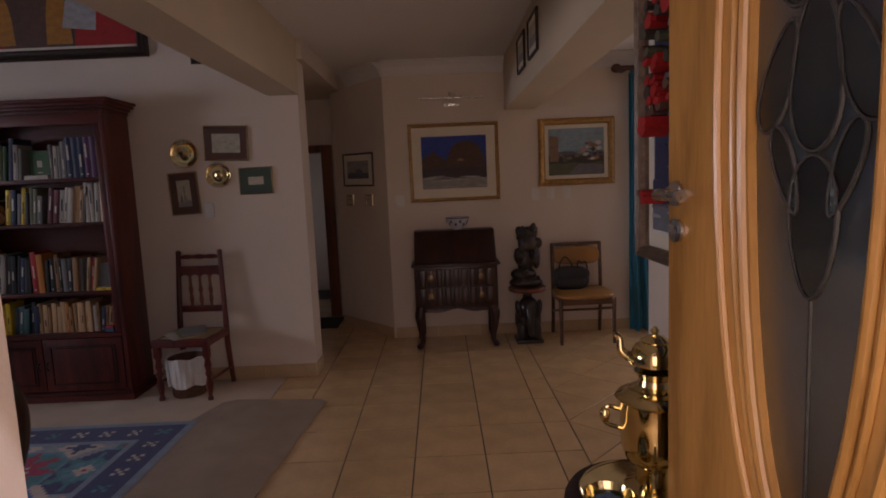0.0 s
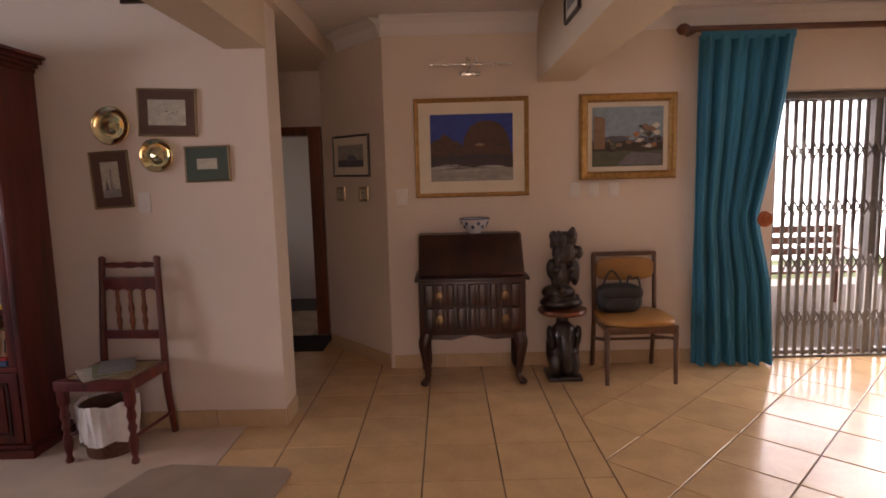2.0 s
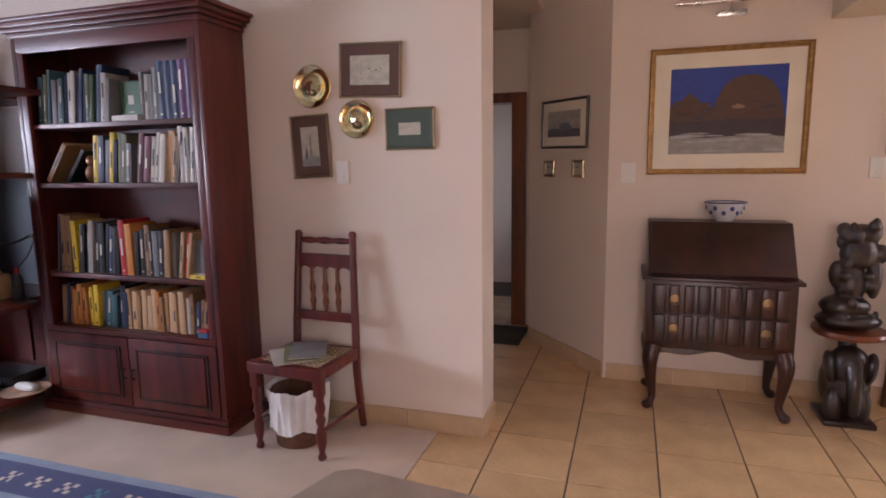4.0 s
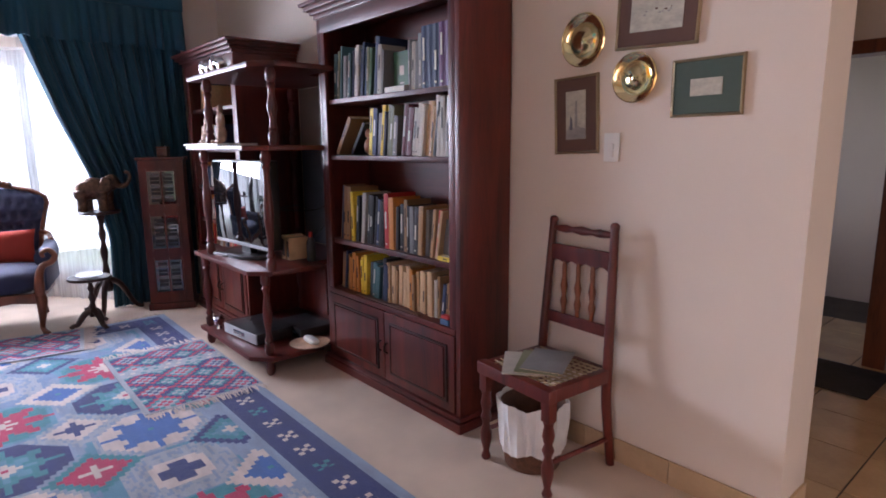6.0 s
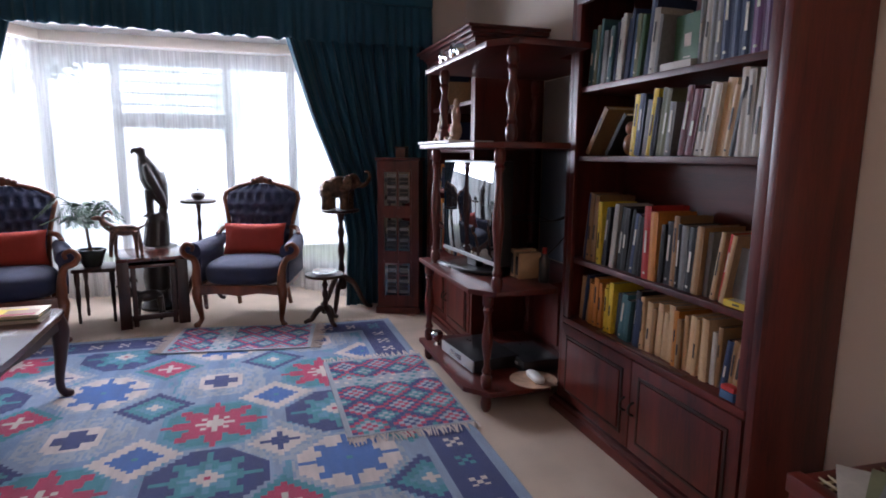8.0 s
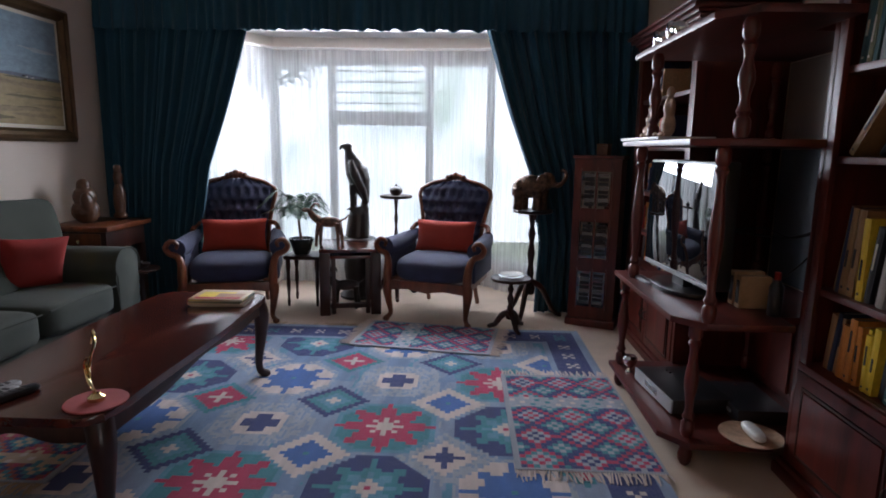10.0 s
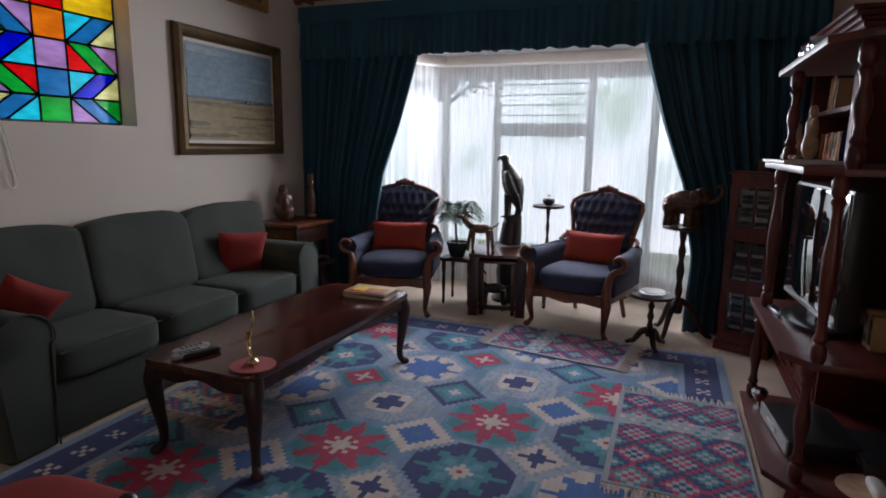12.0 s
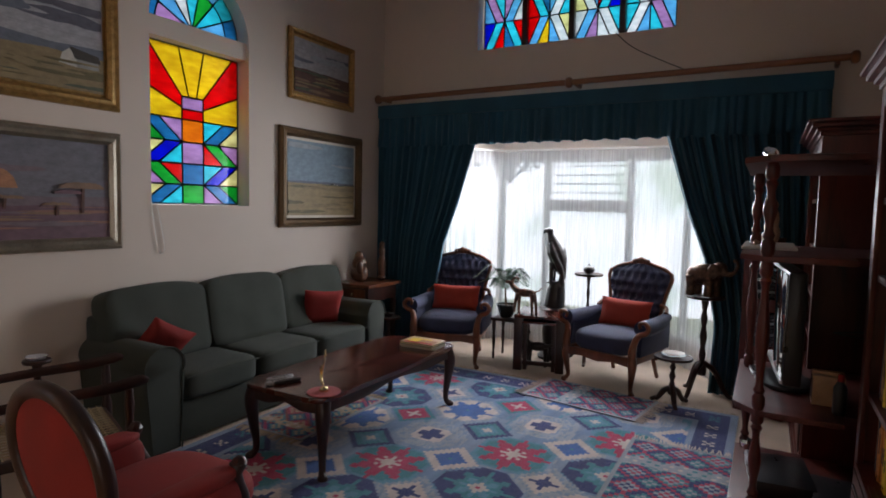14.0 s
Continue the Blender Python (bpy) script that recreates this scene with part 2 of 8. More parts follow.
def smooth_path(points, n=6):
    """Catmull-Rom through the points."""
    P = [Vector(p) for p in points]
    P = [2 * P[0] - P[1]] + P + [2 * P[-1] - P[-2]]
    out = []
    for i in range(1, len(P) - 2):
        a, b, c, d = P[i - 1:i + 3]
        for k in range(n):
            t = k / n
            out.append(0.5 * (2 * b + (c - a) * t + (2 * a - 5 * b + 4 * c - d) * t * t + (3 * b - a - 3 * c + d) * t ** 3))
    return out + [P[-2]]


def spread(values, count):
    """The values resampled evenly to count numbers."""
    return [float(v) for v in np.interp(np.linspace(0, 1, count), np.linspace(0, 1, len(values)), values)]


def prism(bm, outline, lo, hi, axis="z", bevel=0.0):
    """An outline of (a, b) pairs drawn out from lo to hi along an axis."""
    def put(a, b, c):
        return {"z": (a, b, c), "y": (a, c, b), "x": (c, a, b)}[axis]
    p = [bm.verts.new(put(a, b, lo)) for a, b in outline]
    q = [bm.verts.new(put(a, b, hi)) for a, b in outline]
    fs = [bm.faces.new(p[::-1]), bm.faces.new(q)]
    n = len(p)
    for i in range(n):
        fs.append(bm.faces.new((p[i], p[(i + 1) % n], q[(i + 1) % n], q[i])))
    if bevel:
        es = list(set(fs[0].edges) | set(fs[1].edges))
        bmesh.ops.bevel(bm, geom=es, offset=bevel, segments=2, affect="EDGES", profile=0.6)
    return bm


def blob(bm, centre, size, seg=12, m=None):
    """A soft rounded lump with half-axes size."""
    mt = Matrix.LocRotScale(centre, None, size)
    bmesh.ops.create_uvsphere(bm, u_segments=seg, v_segments=max(6, seg * 2 // 3), radius=1, matrix=(m @ mt) if m else mt)
    return bm


def pillow(w, h, t, n=14):
    """A square cushion: full in the middle, thin along the seams, with drawn-in sides."""
    bm = bmesh.new()
    grids = []
    for side in (1, -1):
        g = []
        for j in range(n + 1):
            row = []
            for i in range(n + 1):
                u, v = 2 * i / n - 1, 2 * j / n - 1
                z = side * (0.004 + t * ((1 - u ** 4) * (1 - v ** 4)) ** 0.6)
                row.append(bm.verts.new((w * u * (1 - 0.07 * (1 - v * v)), h * v * (1 - 0.07 * (1 - u * u)), z + 0.004 * noise.noise((u * 2, v * 2, side)))))
            g.append(row)
        grids.append(g)
        for j in range(n):
            for i in range(n):
                bm.faces.new((g[j][i], g[j][i + 1], g[j + 1][i + 1], g[j + 1][i]))
    A, B = grids
    rim = [(0, i) for i in range(n)] + [(j, n) for j in range(n)] + [(n, i) for i in range(n, 0, -1)] + [(j, 0) for j in range(n, 0, -1)]
    for (j, i), (k, l) in zip(rim, rim[1:] + rim[:1]):
        bm.faces.new((A[j][i], B[j][i], B[k][l], A[k][l]))
    return bm

# ---- large structure ----
X_WIN, Y_FRONT, Y_BACK, Y_FAR, Z_HALL, Z_HIGH = -4.97, -0.12, 4.48, 5.5, 2.6, 4.0


def wall(name, pieces, label="cream painted plaster wall"):
    bm = bmesh.new()
    for p in pieces:
        box(bm, *p)
    return tagged(part(name, bm, M_WALL, smooth=False), label, "wall", kind="structure")


# sofa wall, with the arched stained-glass opening left free
SG_X0, SG_X1, SG_Z0, SG_ZS = -3.01, -2.11, 1.52, 2.86
bm = bmesh.new()
box(bm, X_WIN - 0.25, SG_X0, Y_FRONT - 0.25, Y_FRONT, 0, Z_HIGH)
box(bm, SG_X1, 0.0, Y_FRONT - 0.25, Y_FRONT, 0, Z_HIGH)
box(bm, SG_X0, SG_X1, Y_FRONT - 0.25, Y_FRONT, 0, SG_Z0)
cx, rad = (SG_X0 + SG_X1) / 2, (SG_X1 - SG_X0) / 2
arch = [(cx + rad * math.cos(a), SG_ZS + rad * math.sin(a)) for a in (math.pi * k / 20 for k in range(21))]
for (xa, za), (xb, zb) in zip(arch, arch[1:]):
    prism(bm, [(xa, za), (xa, Z_HIGH), (xb, Z_HIGH), (xb, zb)], Y_FRONT - 0.25, Y_FRONT, "y")
tagged(part("wall_south", bm, M_WALL, smooth=False), "cream painted wall with an arched window opening", "wall", kind="structure")

# window wall with the bay opening and the high coloured window
TW_Y0, TW_Y1, TW_Z0, TW_Z1 = 1.04, 2.96, 3.16, 3.74
BAY_Y0, BAY_Y1, BAY_Z = 0.5, 3.6, 2.32
wall("wall_west", [
    (X_WIN - 0.25, X_WIN, Y_FRONT, BAY_Y0, 0, Z_HIGH),
    (X_WIN - 0.25, X_WIN, BAY_Y1, Y_BACK, 0, Z_HIGH),
    (X_WIN - 0.25, X_WIN, BAY_Y0, BAY_Y1, BAY_Z, TW_Z0),
    (X_WIN - 0.25, X_WIN, BAY_Y0, TW_Y0, TW_Z0, TW_Z1),
    (X_WIN - 0.25, X_WIN, TW_Y1, BAY_Y1, TW_Z0, TW_Z1),
    (X_WIN - 0.25, X_WIN, BAY_Y0, BAY_Y1, TW_Z1, Z_HIGH)], "cream wall over and beside the bay window")
wall("wall_north", [(X_WIN - 0.25, -1.5, Y_BACK, Y_BACK + 0.25, 0, Z_HIGH), (-1.5, 0.0, Y_BACK, 4.72, 0, Z_HIGH)], "cream wall behind the bookcases and the hung plates")
wall("wall_over_beam", [(-0.26, 0.0, Y_FRONT, Y_BACK, 2.6, Z_HIGH)], "cream wall above the hall beam")
wall("wall_hall_far", [(0.545, 3.42, Y_FAR, Y_FAR + 0.25, 0, Z_HALL + 0.1), (5.1, 6.4, Y_FAR, Y_FAR + 0.25, 0, Z_HALL + 0.1),
                       (3.42, 5.1, Y_FAR, Y_FAR + 0.25, 2.02, Z_HALL + 0.1)], "cream wall behind the bureau and the paintings")
# the short wall that turns into the passage
bm = bmesh.new()
prism(bm, [(0.545, Y_FAR), (-0.06, 6.2), (0.12, 6.36), (0.66, Y_FAR + 0.2)], 0, Z_HALL + 0.1)
tagged(part("wall_angled", bm, M_WALL, smooth=False), "short cream angled wall with small pictures", "wall", kind="structure")
wall("wall_hall_right", [(1.73, 1.98, 0.44, 1.93, 0, Z_HALL + 0.1)], "cream wall pier with the flower painting")
wall("wall_entrance", [(-0.26, 0.695, Y_FRONT, 0.44, 0, Z_HALL + 0.1), (1.66, 6.4, 0.0, 0.44, 0, Z_HALL + 0.1),
                       (0.695, 1.66, 0.0, 0.44, 2.46, Z_HALL + 0.1)], "cream wall round the front door")
wall("wall_east", [(6.4, 6.65, 0.0, 5.75, 0, Z_HALL + 0.1)])

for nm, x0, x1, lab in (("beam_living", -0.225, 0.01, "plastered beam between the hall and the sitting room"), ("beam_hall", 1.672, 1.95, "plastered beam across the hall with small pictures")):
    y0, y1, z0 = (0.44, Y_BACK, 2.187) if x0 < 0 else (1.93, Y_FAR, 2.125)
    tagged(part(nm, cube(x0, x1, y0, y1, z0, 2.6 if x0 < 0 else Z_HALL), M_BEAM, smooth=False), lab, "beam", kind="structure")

tagged(part("ceiling", cube(-0.0, 6.4, 0.0, 8.4, Z_HALL, Z_HALL + 0.1), M_CEIL, smooth=False), "flat white painted hall ceiling", "ceiling", kind="structure")
tagged(part("ceiling_high", cube(X_WIN - 0.3, 0.0, Y_FRONT - 0.3, Y_BACK + 0.3, Z_HIGH, Z_HIGH + 0.1), M_CEIL, smooth=False), "high white sitting room ceiling", "ceiling", kind="structure")


def cornice(name, pts):
    """A coved cornice under the hall ceiling, along a run of plan points, with the room to its left."""
    prof = [(0, 0), (0.012, 0), (0.02, 0.03), (0.045, 0.075), (0.085, 0.105), (0.105, 0.112), (0.105, 0.125), (0, 0.125)]
    bm = bmesh.new()
    for (xa, ya), (xb, yb) in zip(pts, pts[1:]):
        d = Vector((xb - xa, yb - ya, 0)).normalized()
        nrm = Vector((-d.y, d.x, 0))
        ends = [[bm.verts.new(Vector((x, y, Z_HALL - 0.127 + h)) + nrm * o) for o, h in prof] for x, y in ((xa, ya), (xb, yb))]
        for i in range(len(prof)):
            j = (i + 1) % len(prof)
            bm.faces.new((ends[0][i], ends[0][j], ends[1][j], ends[1][i]))
        bm.faces.new(ends[0]), bm.faces.new(ends[1][::-1])
    return tagged(part(name, bm, M_CEIL, smooth=False), "white coved plaster cornice", "cornice", kind="structure")


dl = thing("ceiling_downlight", "small round recessed ceiling downlight, switched on", "ceiling light", pose(2.565, 4.475, Z_HALL))
part("bezel", turned([(0.032, -0.001), (0.045, -0.001), (0.048, -0.006), (0.036, -0.01), (0.032, -0.008)], seg=24), M_CHROME, dl, "thin metal bezel")
part("bulb", turned([(0.001, -0.009), (0.02, -0.008), (0.03, -0.003), (0.001, -0.002)], seg=20), glow("lit_bulb", [(0.3, (1.0, 0.82, 0.55)), (0.6, (1.0, 0.86, 0.62))], 30.0), dl, "glowing warm bulb")
cornice("cornice_hall", [(1.73, Y_FAR), (0.545, Y_FAR), (0.14, 5.97)])
cornice("cornice_right", [(6.4, Y_FAR), (1.98, Y_FAR)])

# passage behind the angled wall, with a lit room past its door
wall("wall_passage_end", [(-0.82, -0.15, 6.6, 6.72, 1.95, Z_HALL + 0.1), (-0.15, 0.4, 6.6, 6.72, 0, Z_HALL + 0.1), (-1.6, -0.82, 6.6, 6.72, 0, Z_HALL + 0.1)], "cream wall round the passage door")
wall("wall_passage_left", [(-1.6, -1.5, 4.72, 6.6, 0, Z_HALL + 0.1)])
wall("wall_far_room", [(-1.9, 1.6, 8.3, 8.4, 0, Z_HALL + 0.1), (-1.9, -1.8, 6.72, 7.0, 0, Z_HALL + 0.1), (-1.9, -1.8, 8.0, 8.3, 0, Z_HALL + 0.1), (-1.9, -1.8, 7.0, 8.0, 0, 0.8), (-1.9, -1.8, 7.0, 8.0, 2.1, Z_HALL + 0.1), (1.5, 1.6, 5.75, 8.3, 0, Z_HALL + 0.1)], "cream wall of the room past the passage")
wall("ceiling_passage", [(-1.9, 0.0, 4.721, 8.4, 2.45, 2.72), (0.0, 0.05, Y_BACK, 6.6, 2.45, 2.598)], "white passage ceiling")

# floors
tagged(part("floor", cube(-1.9, 6.65, -0.35, 8.4, -0.12, -0.006), M_GROUT, smooth=False), "dark grout bed under the hall tiles", "floor", kind="structure")
bm = bmesh.new()
prism(bm, [(X_WIN - 1.4, -0.4), (-0.24, -0.4), (-0.24, Y_BACK + 0.1), (X_WIN - 1.4, Y_BACK + 0.1)], -0.12, 0.003)
tagged(part("carpet_floor", bm, M_CARPET, smooth=False), "fitted beige cut-pile carpet", "carpet", kind="structure")


# ---- windows, doors, curtains ----
def sheet(fn, nu, nv, thick=0.004):
    """A cloth: fn(u, v) gives a point for u, v in 0..1; closed, with a real thickness."""
    bm = bmesh.new()
    P = [[Vector(fn(i / nu, j / nv)) for i in range(nu + 1)] for j in range(nv + 1)]
    if not thick:
        V = [[bm.verts.new(p) for p in row] for row in P]
        for j in range(nv):
            for i in range(nu):
                bm.faces.new((V[j][i], V[j][i + 1], V[j + 1][i + 1], V[j + 1][i]))
        return bm
    A, B = [], []
    for j in range(nv + 1):
        a, b = [], []
        for i in range(nu + 1):
            du = P[j][min(i + 1, nu)] - P[j][max(i - 1, 0)]
            dv = P[min(j + 1, nv)][i] - P[max(j - 1, 0)][i]
            nrm = du.cross(dv).normalized() * thick / 2
            a.append(bm.verts.new(P[j][i] + nrm)), b.append(bm.verts.new(P[j][i] - nrm))
        A.append(a), B.append(b)
    for j in range(nv):
        for i in range(nu):
            bm.faces.new((A[j][i], A[j][i + 1], A[j + 1][i + 1], A[j + 1][i]))
            bm.faces.new((B[j][i], B[j + 1][i], B[j + 1][i + 1], B[j][i + 1]))
    rim = [(0, i) for i in range(nu)] + [(j, nu) for j in range(nv)] + [(nv, i) for i in range(nu, 0, -1)] + [(j, 0) for j in range(nv, 0, -1)]
    for (j, i), (k, l) in zip(rim, rim[1:] + rim[:1]):
        bm.faces.new((A[j][i], B[j][i], B[k][l], A[k][l]))
    return bm


def lerp_at(z, pairs):
    zs, ys = zip(*sorted(pairs))
    return float(np.interp(z, zs, ys))


# coloured window glass
GLASS = {k: stained("glass_" + k, c) for k, c in dict(red=(0.85, 0.02, 0.02), yellow=(0.95, 0.72, 0.04), orange=(0.95, 0.42, 0.02), cyan=(0.12, 0.75, 0.85),
         blue=(0.02, 0.05, 0.75), steel=(0.10, 0.38, 0.62), green=(0.04, 0.60, 0.16), mauve=(0.62, 0.45, 0.68), pale=(0.92, 0.90, 0.55), sky=(0.30, 0.65, 0.95), white=(0.85, 0.93, 0.95)).items()}


def leaded(parent, polys, place, thick=0.006, came=0.0075):
    """Panes from polygons of (u, v, colour name); place(u, v, d) gives the point, d being the depth."""
    bars = bmesh.new()
    for poly, col in polys:
        bm = bmesh.new()
        a = [bm.verts.new(place(u, v, 0)) for u, v in poly]
        b = [bm.verts.new(place(u, v, thick)) for u, v in poly]
        bm.faces.new(a[::-1]), bm.faces.new(b)
        for i in range(len(a)):
            j = (i + 1) % len(a)
            bm.faces.new((a[i], a[j], b[j], b[i]))
        part("pane", bm, GLASS[col], parent, smooth=False)
        for i in range(len(poly)):
            (u, v), (p, q) = poly[i], poly[(i + 1) % len(poly)]
            tube(bars, [place(u, v, thick / 2), place(p, q, thick / 2)], came, 6)
    part("lead_came", bars, M_LEAD, parent, "dark lead came between the panes")


def chevron(u0, u1, v0, v1, rising, cols):
    """A slanting band in a block, with a corner triangle on each side of it."""
    def P(a, b):
        return (u0 + a * (u1 - u0), v0 + (b if rising else 1 - b) * (v1 - v0))
    return [([P(0, 0), P(0.42, 0), P(1, 1), P(0.58, 1)], cols[0]), ([P(0, 0), P(0.58, 1), P(0, 1)], cols[1]), ([P(0.42, 0), P(1, 0), P(1, 1)], cols[2])]


win = tagged(new("window_1"), "arched stained-glass window in many bright colours", "stained glass window", kind="structure")
VR = [0, 0.125, 0.26, 0.40, 0.545]
polys = []
left = [("steel", "pale", "cyan"), ("green", "mauve", "red"), ("blue", "pale", "cyan"), ("steel", "green", "mauve")]
right = [("steel", "green", "mauve"), ("blue", "pale", "cyan"), ("green", "mauve", "red"), ("steel", "pale", "cyan")]
for k in range(4):
    polys += chevron(0, 0.39, VR[k], VR[k + 1], k % 2 == 0, left[k])
    polys += chevron(1, 0.61, VR[k], VR[k + 1], k % 2 == 0, right[k])
    polys.append(([(0.39, VR[k]), (0.61, VR[k]), (0.61, VR[k + 1]), (0.39, VR[k + 1])], ("green", "steel", "mauve", "orange")[k]))
polys += [([(0.39, 0.545), (0.61, 0.545), (0.61, 0.61), (0.39, 0.61)], "red"), ([(0.39, 0.61), (0.61, 0.61), (0.61, 0.69), (0.39, 0.69)], "mauve"),
          ([(0, 0.545), (0.39, 0.545), (0.39, 0.62), (0, 0.745)], "yellow"), ([(1, 0.545), (1, 0.745), (0.61, 0.62), (0.61, 0.545)], "yellow"),
          ([(0, 0.745), (0.39, 0.62), (0.39, 0.69), (0.06, 1.0), (0, 1.0)], "red"), ([(1, 0.745), (1, 1.0), (0.94, 1.0), (0.61, 0.69), (0.61, 0.62)], "red"),
          ([(0.06, 1.0), (0.39, 0.69), (0.46, 0.69), (0.36, 1.0)], "yellow"), ([(0.36, 1.0), (0.46, 0.69), (0.54, 0.69), (0.62, 1.0)], "yellow"),
          ([(0.62, 1.0), (0.54, 0.69), (0.61, 0.69), (0.94, 1.0)], "yellow")]
YG = Y_FRONT - 0.13
leaded(win, polys, lambda u, v, d: (SG_X1 - 0.01 - u * (SG_X1 - SG_X0 - 0.02), YG - d, SG_Z0 + 0.01 + v * 1.2))
part("transom", cube(SG_X0 + 0.003, SG_X1 - 0.003, YG - 0.06, Y_FRONT - 0.03, 2.735, 2.875), M_WALL, win, "painted plaster transom")
fan = []
rout = rad - 0.01
names = ["sky", "cyan", "green", "cyan", "white", "sky", "mauve"]
for k in range(7):
    a0, a1 = math.pi * k / 7, math.pi * (k + 1) / 7
    arc = [(0.5 + 0.5 * 0.72 * math.cos(a), 0.72 * math.sin(a)) for a in np.linspace(a0, a1, 5)]
    out = [(0.5 + 0.5 * math.cos(a), math.sin(a)) for a in np.linspace(a1, a0, 5)]
    fan.append(([(0.5, 0.0)] + arc, names[k]))
    fan.append((arc[::1] + out, ("steel", "cyan", "sky")[k % 3]))
leaded(win, fan, lambda u, v, d: (SG_X1 - 0.01 - u * (SG_X1 - SG_X0 - 0.02), YG - d, 2.878 + v * rout))
cord = tube(bmesh.new(), smooth_path([(-2.10, Y_FRONT + 0.012, 1.55), (-2.13, Y_FRONT + 0.012, 1.3), (-2.16, Y_FRONT + 0.012, 1.17), (-2.20, Y_FRONT + 0.012, 1.2), (-2.17, Y_FRONT + 0.012, 1.4), (-2.14, Y_FRONT + 0.012, 1.53)]), 0.003, 6)
part("window_cord", cord, M_WHITEPL, win, "thin pale pull cord")

win = tagged(new("window_2"), "high strip window of coloured leaded glass", "stained glass window", kind="structure")
polys = []
mixes = [("mauve", "sky", "cyan"), ("cyan", "red", "steel"), ("white", "pale", "sky"), ("white", "cyan", "white")]
mixes2 = [("cyan", "blue", "red"), ("sky", "red", "yellow"), ("sky", "white", "mauve"), ("white", "cyan", "sky")]
for k in range(4):
    a, b = k / 4 + 0.008, (k + 1) / 4 - 0.008
    mid = (a + b) / 2
    polys += chevron(a, mid, 0, 0.5, True, mixes2[k]) + chevron(b, mid, 0, 0.5, True, mixes[(k + 1) % 4])
    polys += chevron(a, mid, 0.5, 1, False, mixes[k]) + chevron(b, mid, 0.5, 1, False, mixes2[(k + 2) % 4])
leaded(win, polys, lambda u, v, d: (X_WIN - 0.12 - d, TW_Y0 + 0.005 + u * (TW_Y1 - TW_Y0 - 0.01), TW_Z0 + 0.005 + v * (TW_Z1 - TW_Z0 - 0.01)))
for k in range(1, 4):
    y = TW_Y0 + k * (TW_Y1 - TW_Y0) / 4
    part("mullion", cube(X_WIN - 0.17, X_WIN - 0.07, y - 0.028, y + 0.028, TW_Z0, TW_Z1, 0.004), M_DARKWOOD, win, "dark mullion")
wire = tube(bmesh.new(), smooth_path([(X_WIN + 0.01, 2.45, 3.16), (X_WIN + 0.01, 2.6, 3.02), (X_WIN + 0.01, 2.85, 2.88), (X_WIN + 0.01, 3.05, 2.78)]), 0.004, 6)
part("window_cord", wire, M_LEAD, win, "thin dark cord")

# the bay: low wall, frames, panes, head and ceiling
BX, BAY = -5.92, [(X_WIN - 0.25, 0.5), (-5.92, 0.96), (-5.92, 3.03), (X_WIN - 0.25, 3.6)]
bm = bmesh.new()
for (xa, ya), (xb, yb) in zip(BAY, BAY[1:]):
    d = Vector((xb - xa, yb - ya)).normalized()
    nx, ny = -d.y * 0.16, d.x * 0.16
    if nx > 0 and xa == xb:
        nx = -nx
    if xa != xb:
        nx, ny = (-abs(nx), -abs(ny)) if ya < 1 else (-abs(nx), abs(ny))
    for z0, z1 in ((0, 0.22), (2.14, 2.45)):
        prism(bm, [(xa, ya), (xb, yb), (xb + nx, yb + ny), (xa + nx, ya + ny)], z0, z1)
tagged(part("wall_bay", bm, M_WALL, smooth=False), "low cream wall and head of the bay", "wall", kind="structure")
bm = bmesh.new()
prism(bm, [(X_WIN - 0.001, 0.5), (X_WIN - 0.25, 0.5), (-6.05, 0.9), (-6.05, 3.09), (X_WIN - 0.25, 3.6), (X_WIN - 0.001, 3.6)], 2.335, 2.46)
tagged(part("ceiling_bay", bm, M_CEIL, smooth=False), "white ceiling of the bay", "ceiling", kind="structure")
bay = tagged(new("window_3"), "white-framed bay window behind sheer curtains", "window", kind="structure")
M_PANE = clear_glass("window_pane")


def window_run(p, q, stops, transom=None):
    """Frame bars and panes between two plan points; stops are shares of the run."""
    P, Q = Vector((*p, 0)), Vector((*q, 0))
    d = (Q - P).normalized()
    m = Matrix.Translation(P) @ Matrix.Rotation(math.atan2(d.y, d.x), 4, "Z")
    L = (Q - P).length
    for s in stops:
        b = cube(max(0.0, s * L - 0.035), min(L, s * L + 0.035), -0.03, 0.03, 0.22, 2.14, 0.005)
        b.transform(m)
        part("window_frame", b, M_WINFRAME, bay)
    for z0, z1 in ((0.22, 0.28), (2.08, 2.14)):
        b = cube(0.036, L - 0.036, -0.028, 0.028, z0, z1, 0.005)
        b.transform(m)
        part("window_frame", b, M_WINFRAME, bay)
    for s, t in zip(stops, stops[1:]):
        b = cube(s * L + 0.03, t * L - 0.03, -0.004, 0.004, 0.27, 2.09)
        b.transform(m)
        g = part("pane", b, M_PANE, bay, smooth=False)
        g.visible_shadow = False


window_run((BX, 0.96), (BX, 3.03), [0, 0.27, 0.72, 1])
window_run((X_WIN - 0.28, 0.52), (BX, 0.96), [0, 1])
window_run((BX, 3.03), (X_WIN - 0.28, 3.58), [0, 1])
part("window_frame", cube(BX - 0.028, BX + 0.028, 1.56, 2.41, 1.53, 1.66, 0.005), M_WINFRAME, bay, "white transom rail")
for k in range(4):
    z = 1.74 + 0.1 * k
    part("burglar_bar", tube(bmesh.new(), [(BX - 0.06, 1.55, z), (BX - 0.06, 2.42, z)], 0.006, 6), M_IRON, bay)

# sheer voile inside the bay
RUN = [(X_WIN - 0.16, 0.62), (-5.78, 1.02), (-5.8, 2.0), (-5.78, 2.97), (X_WIN - 0.16, 3.48)]


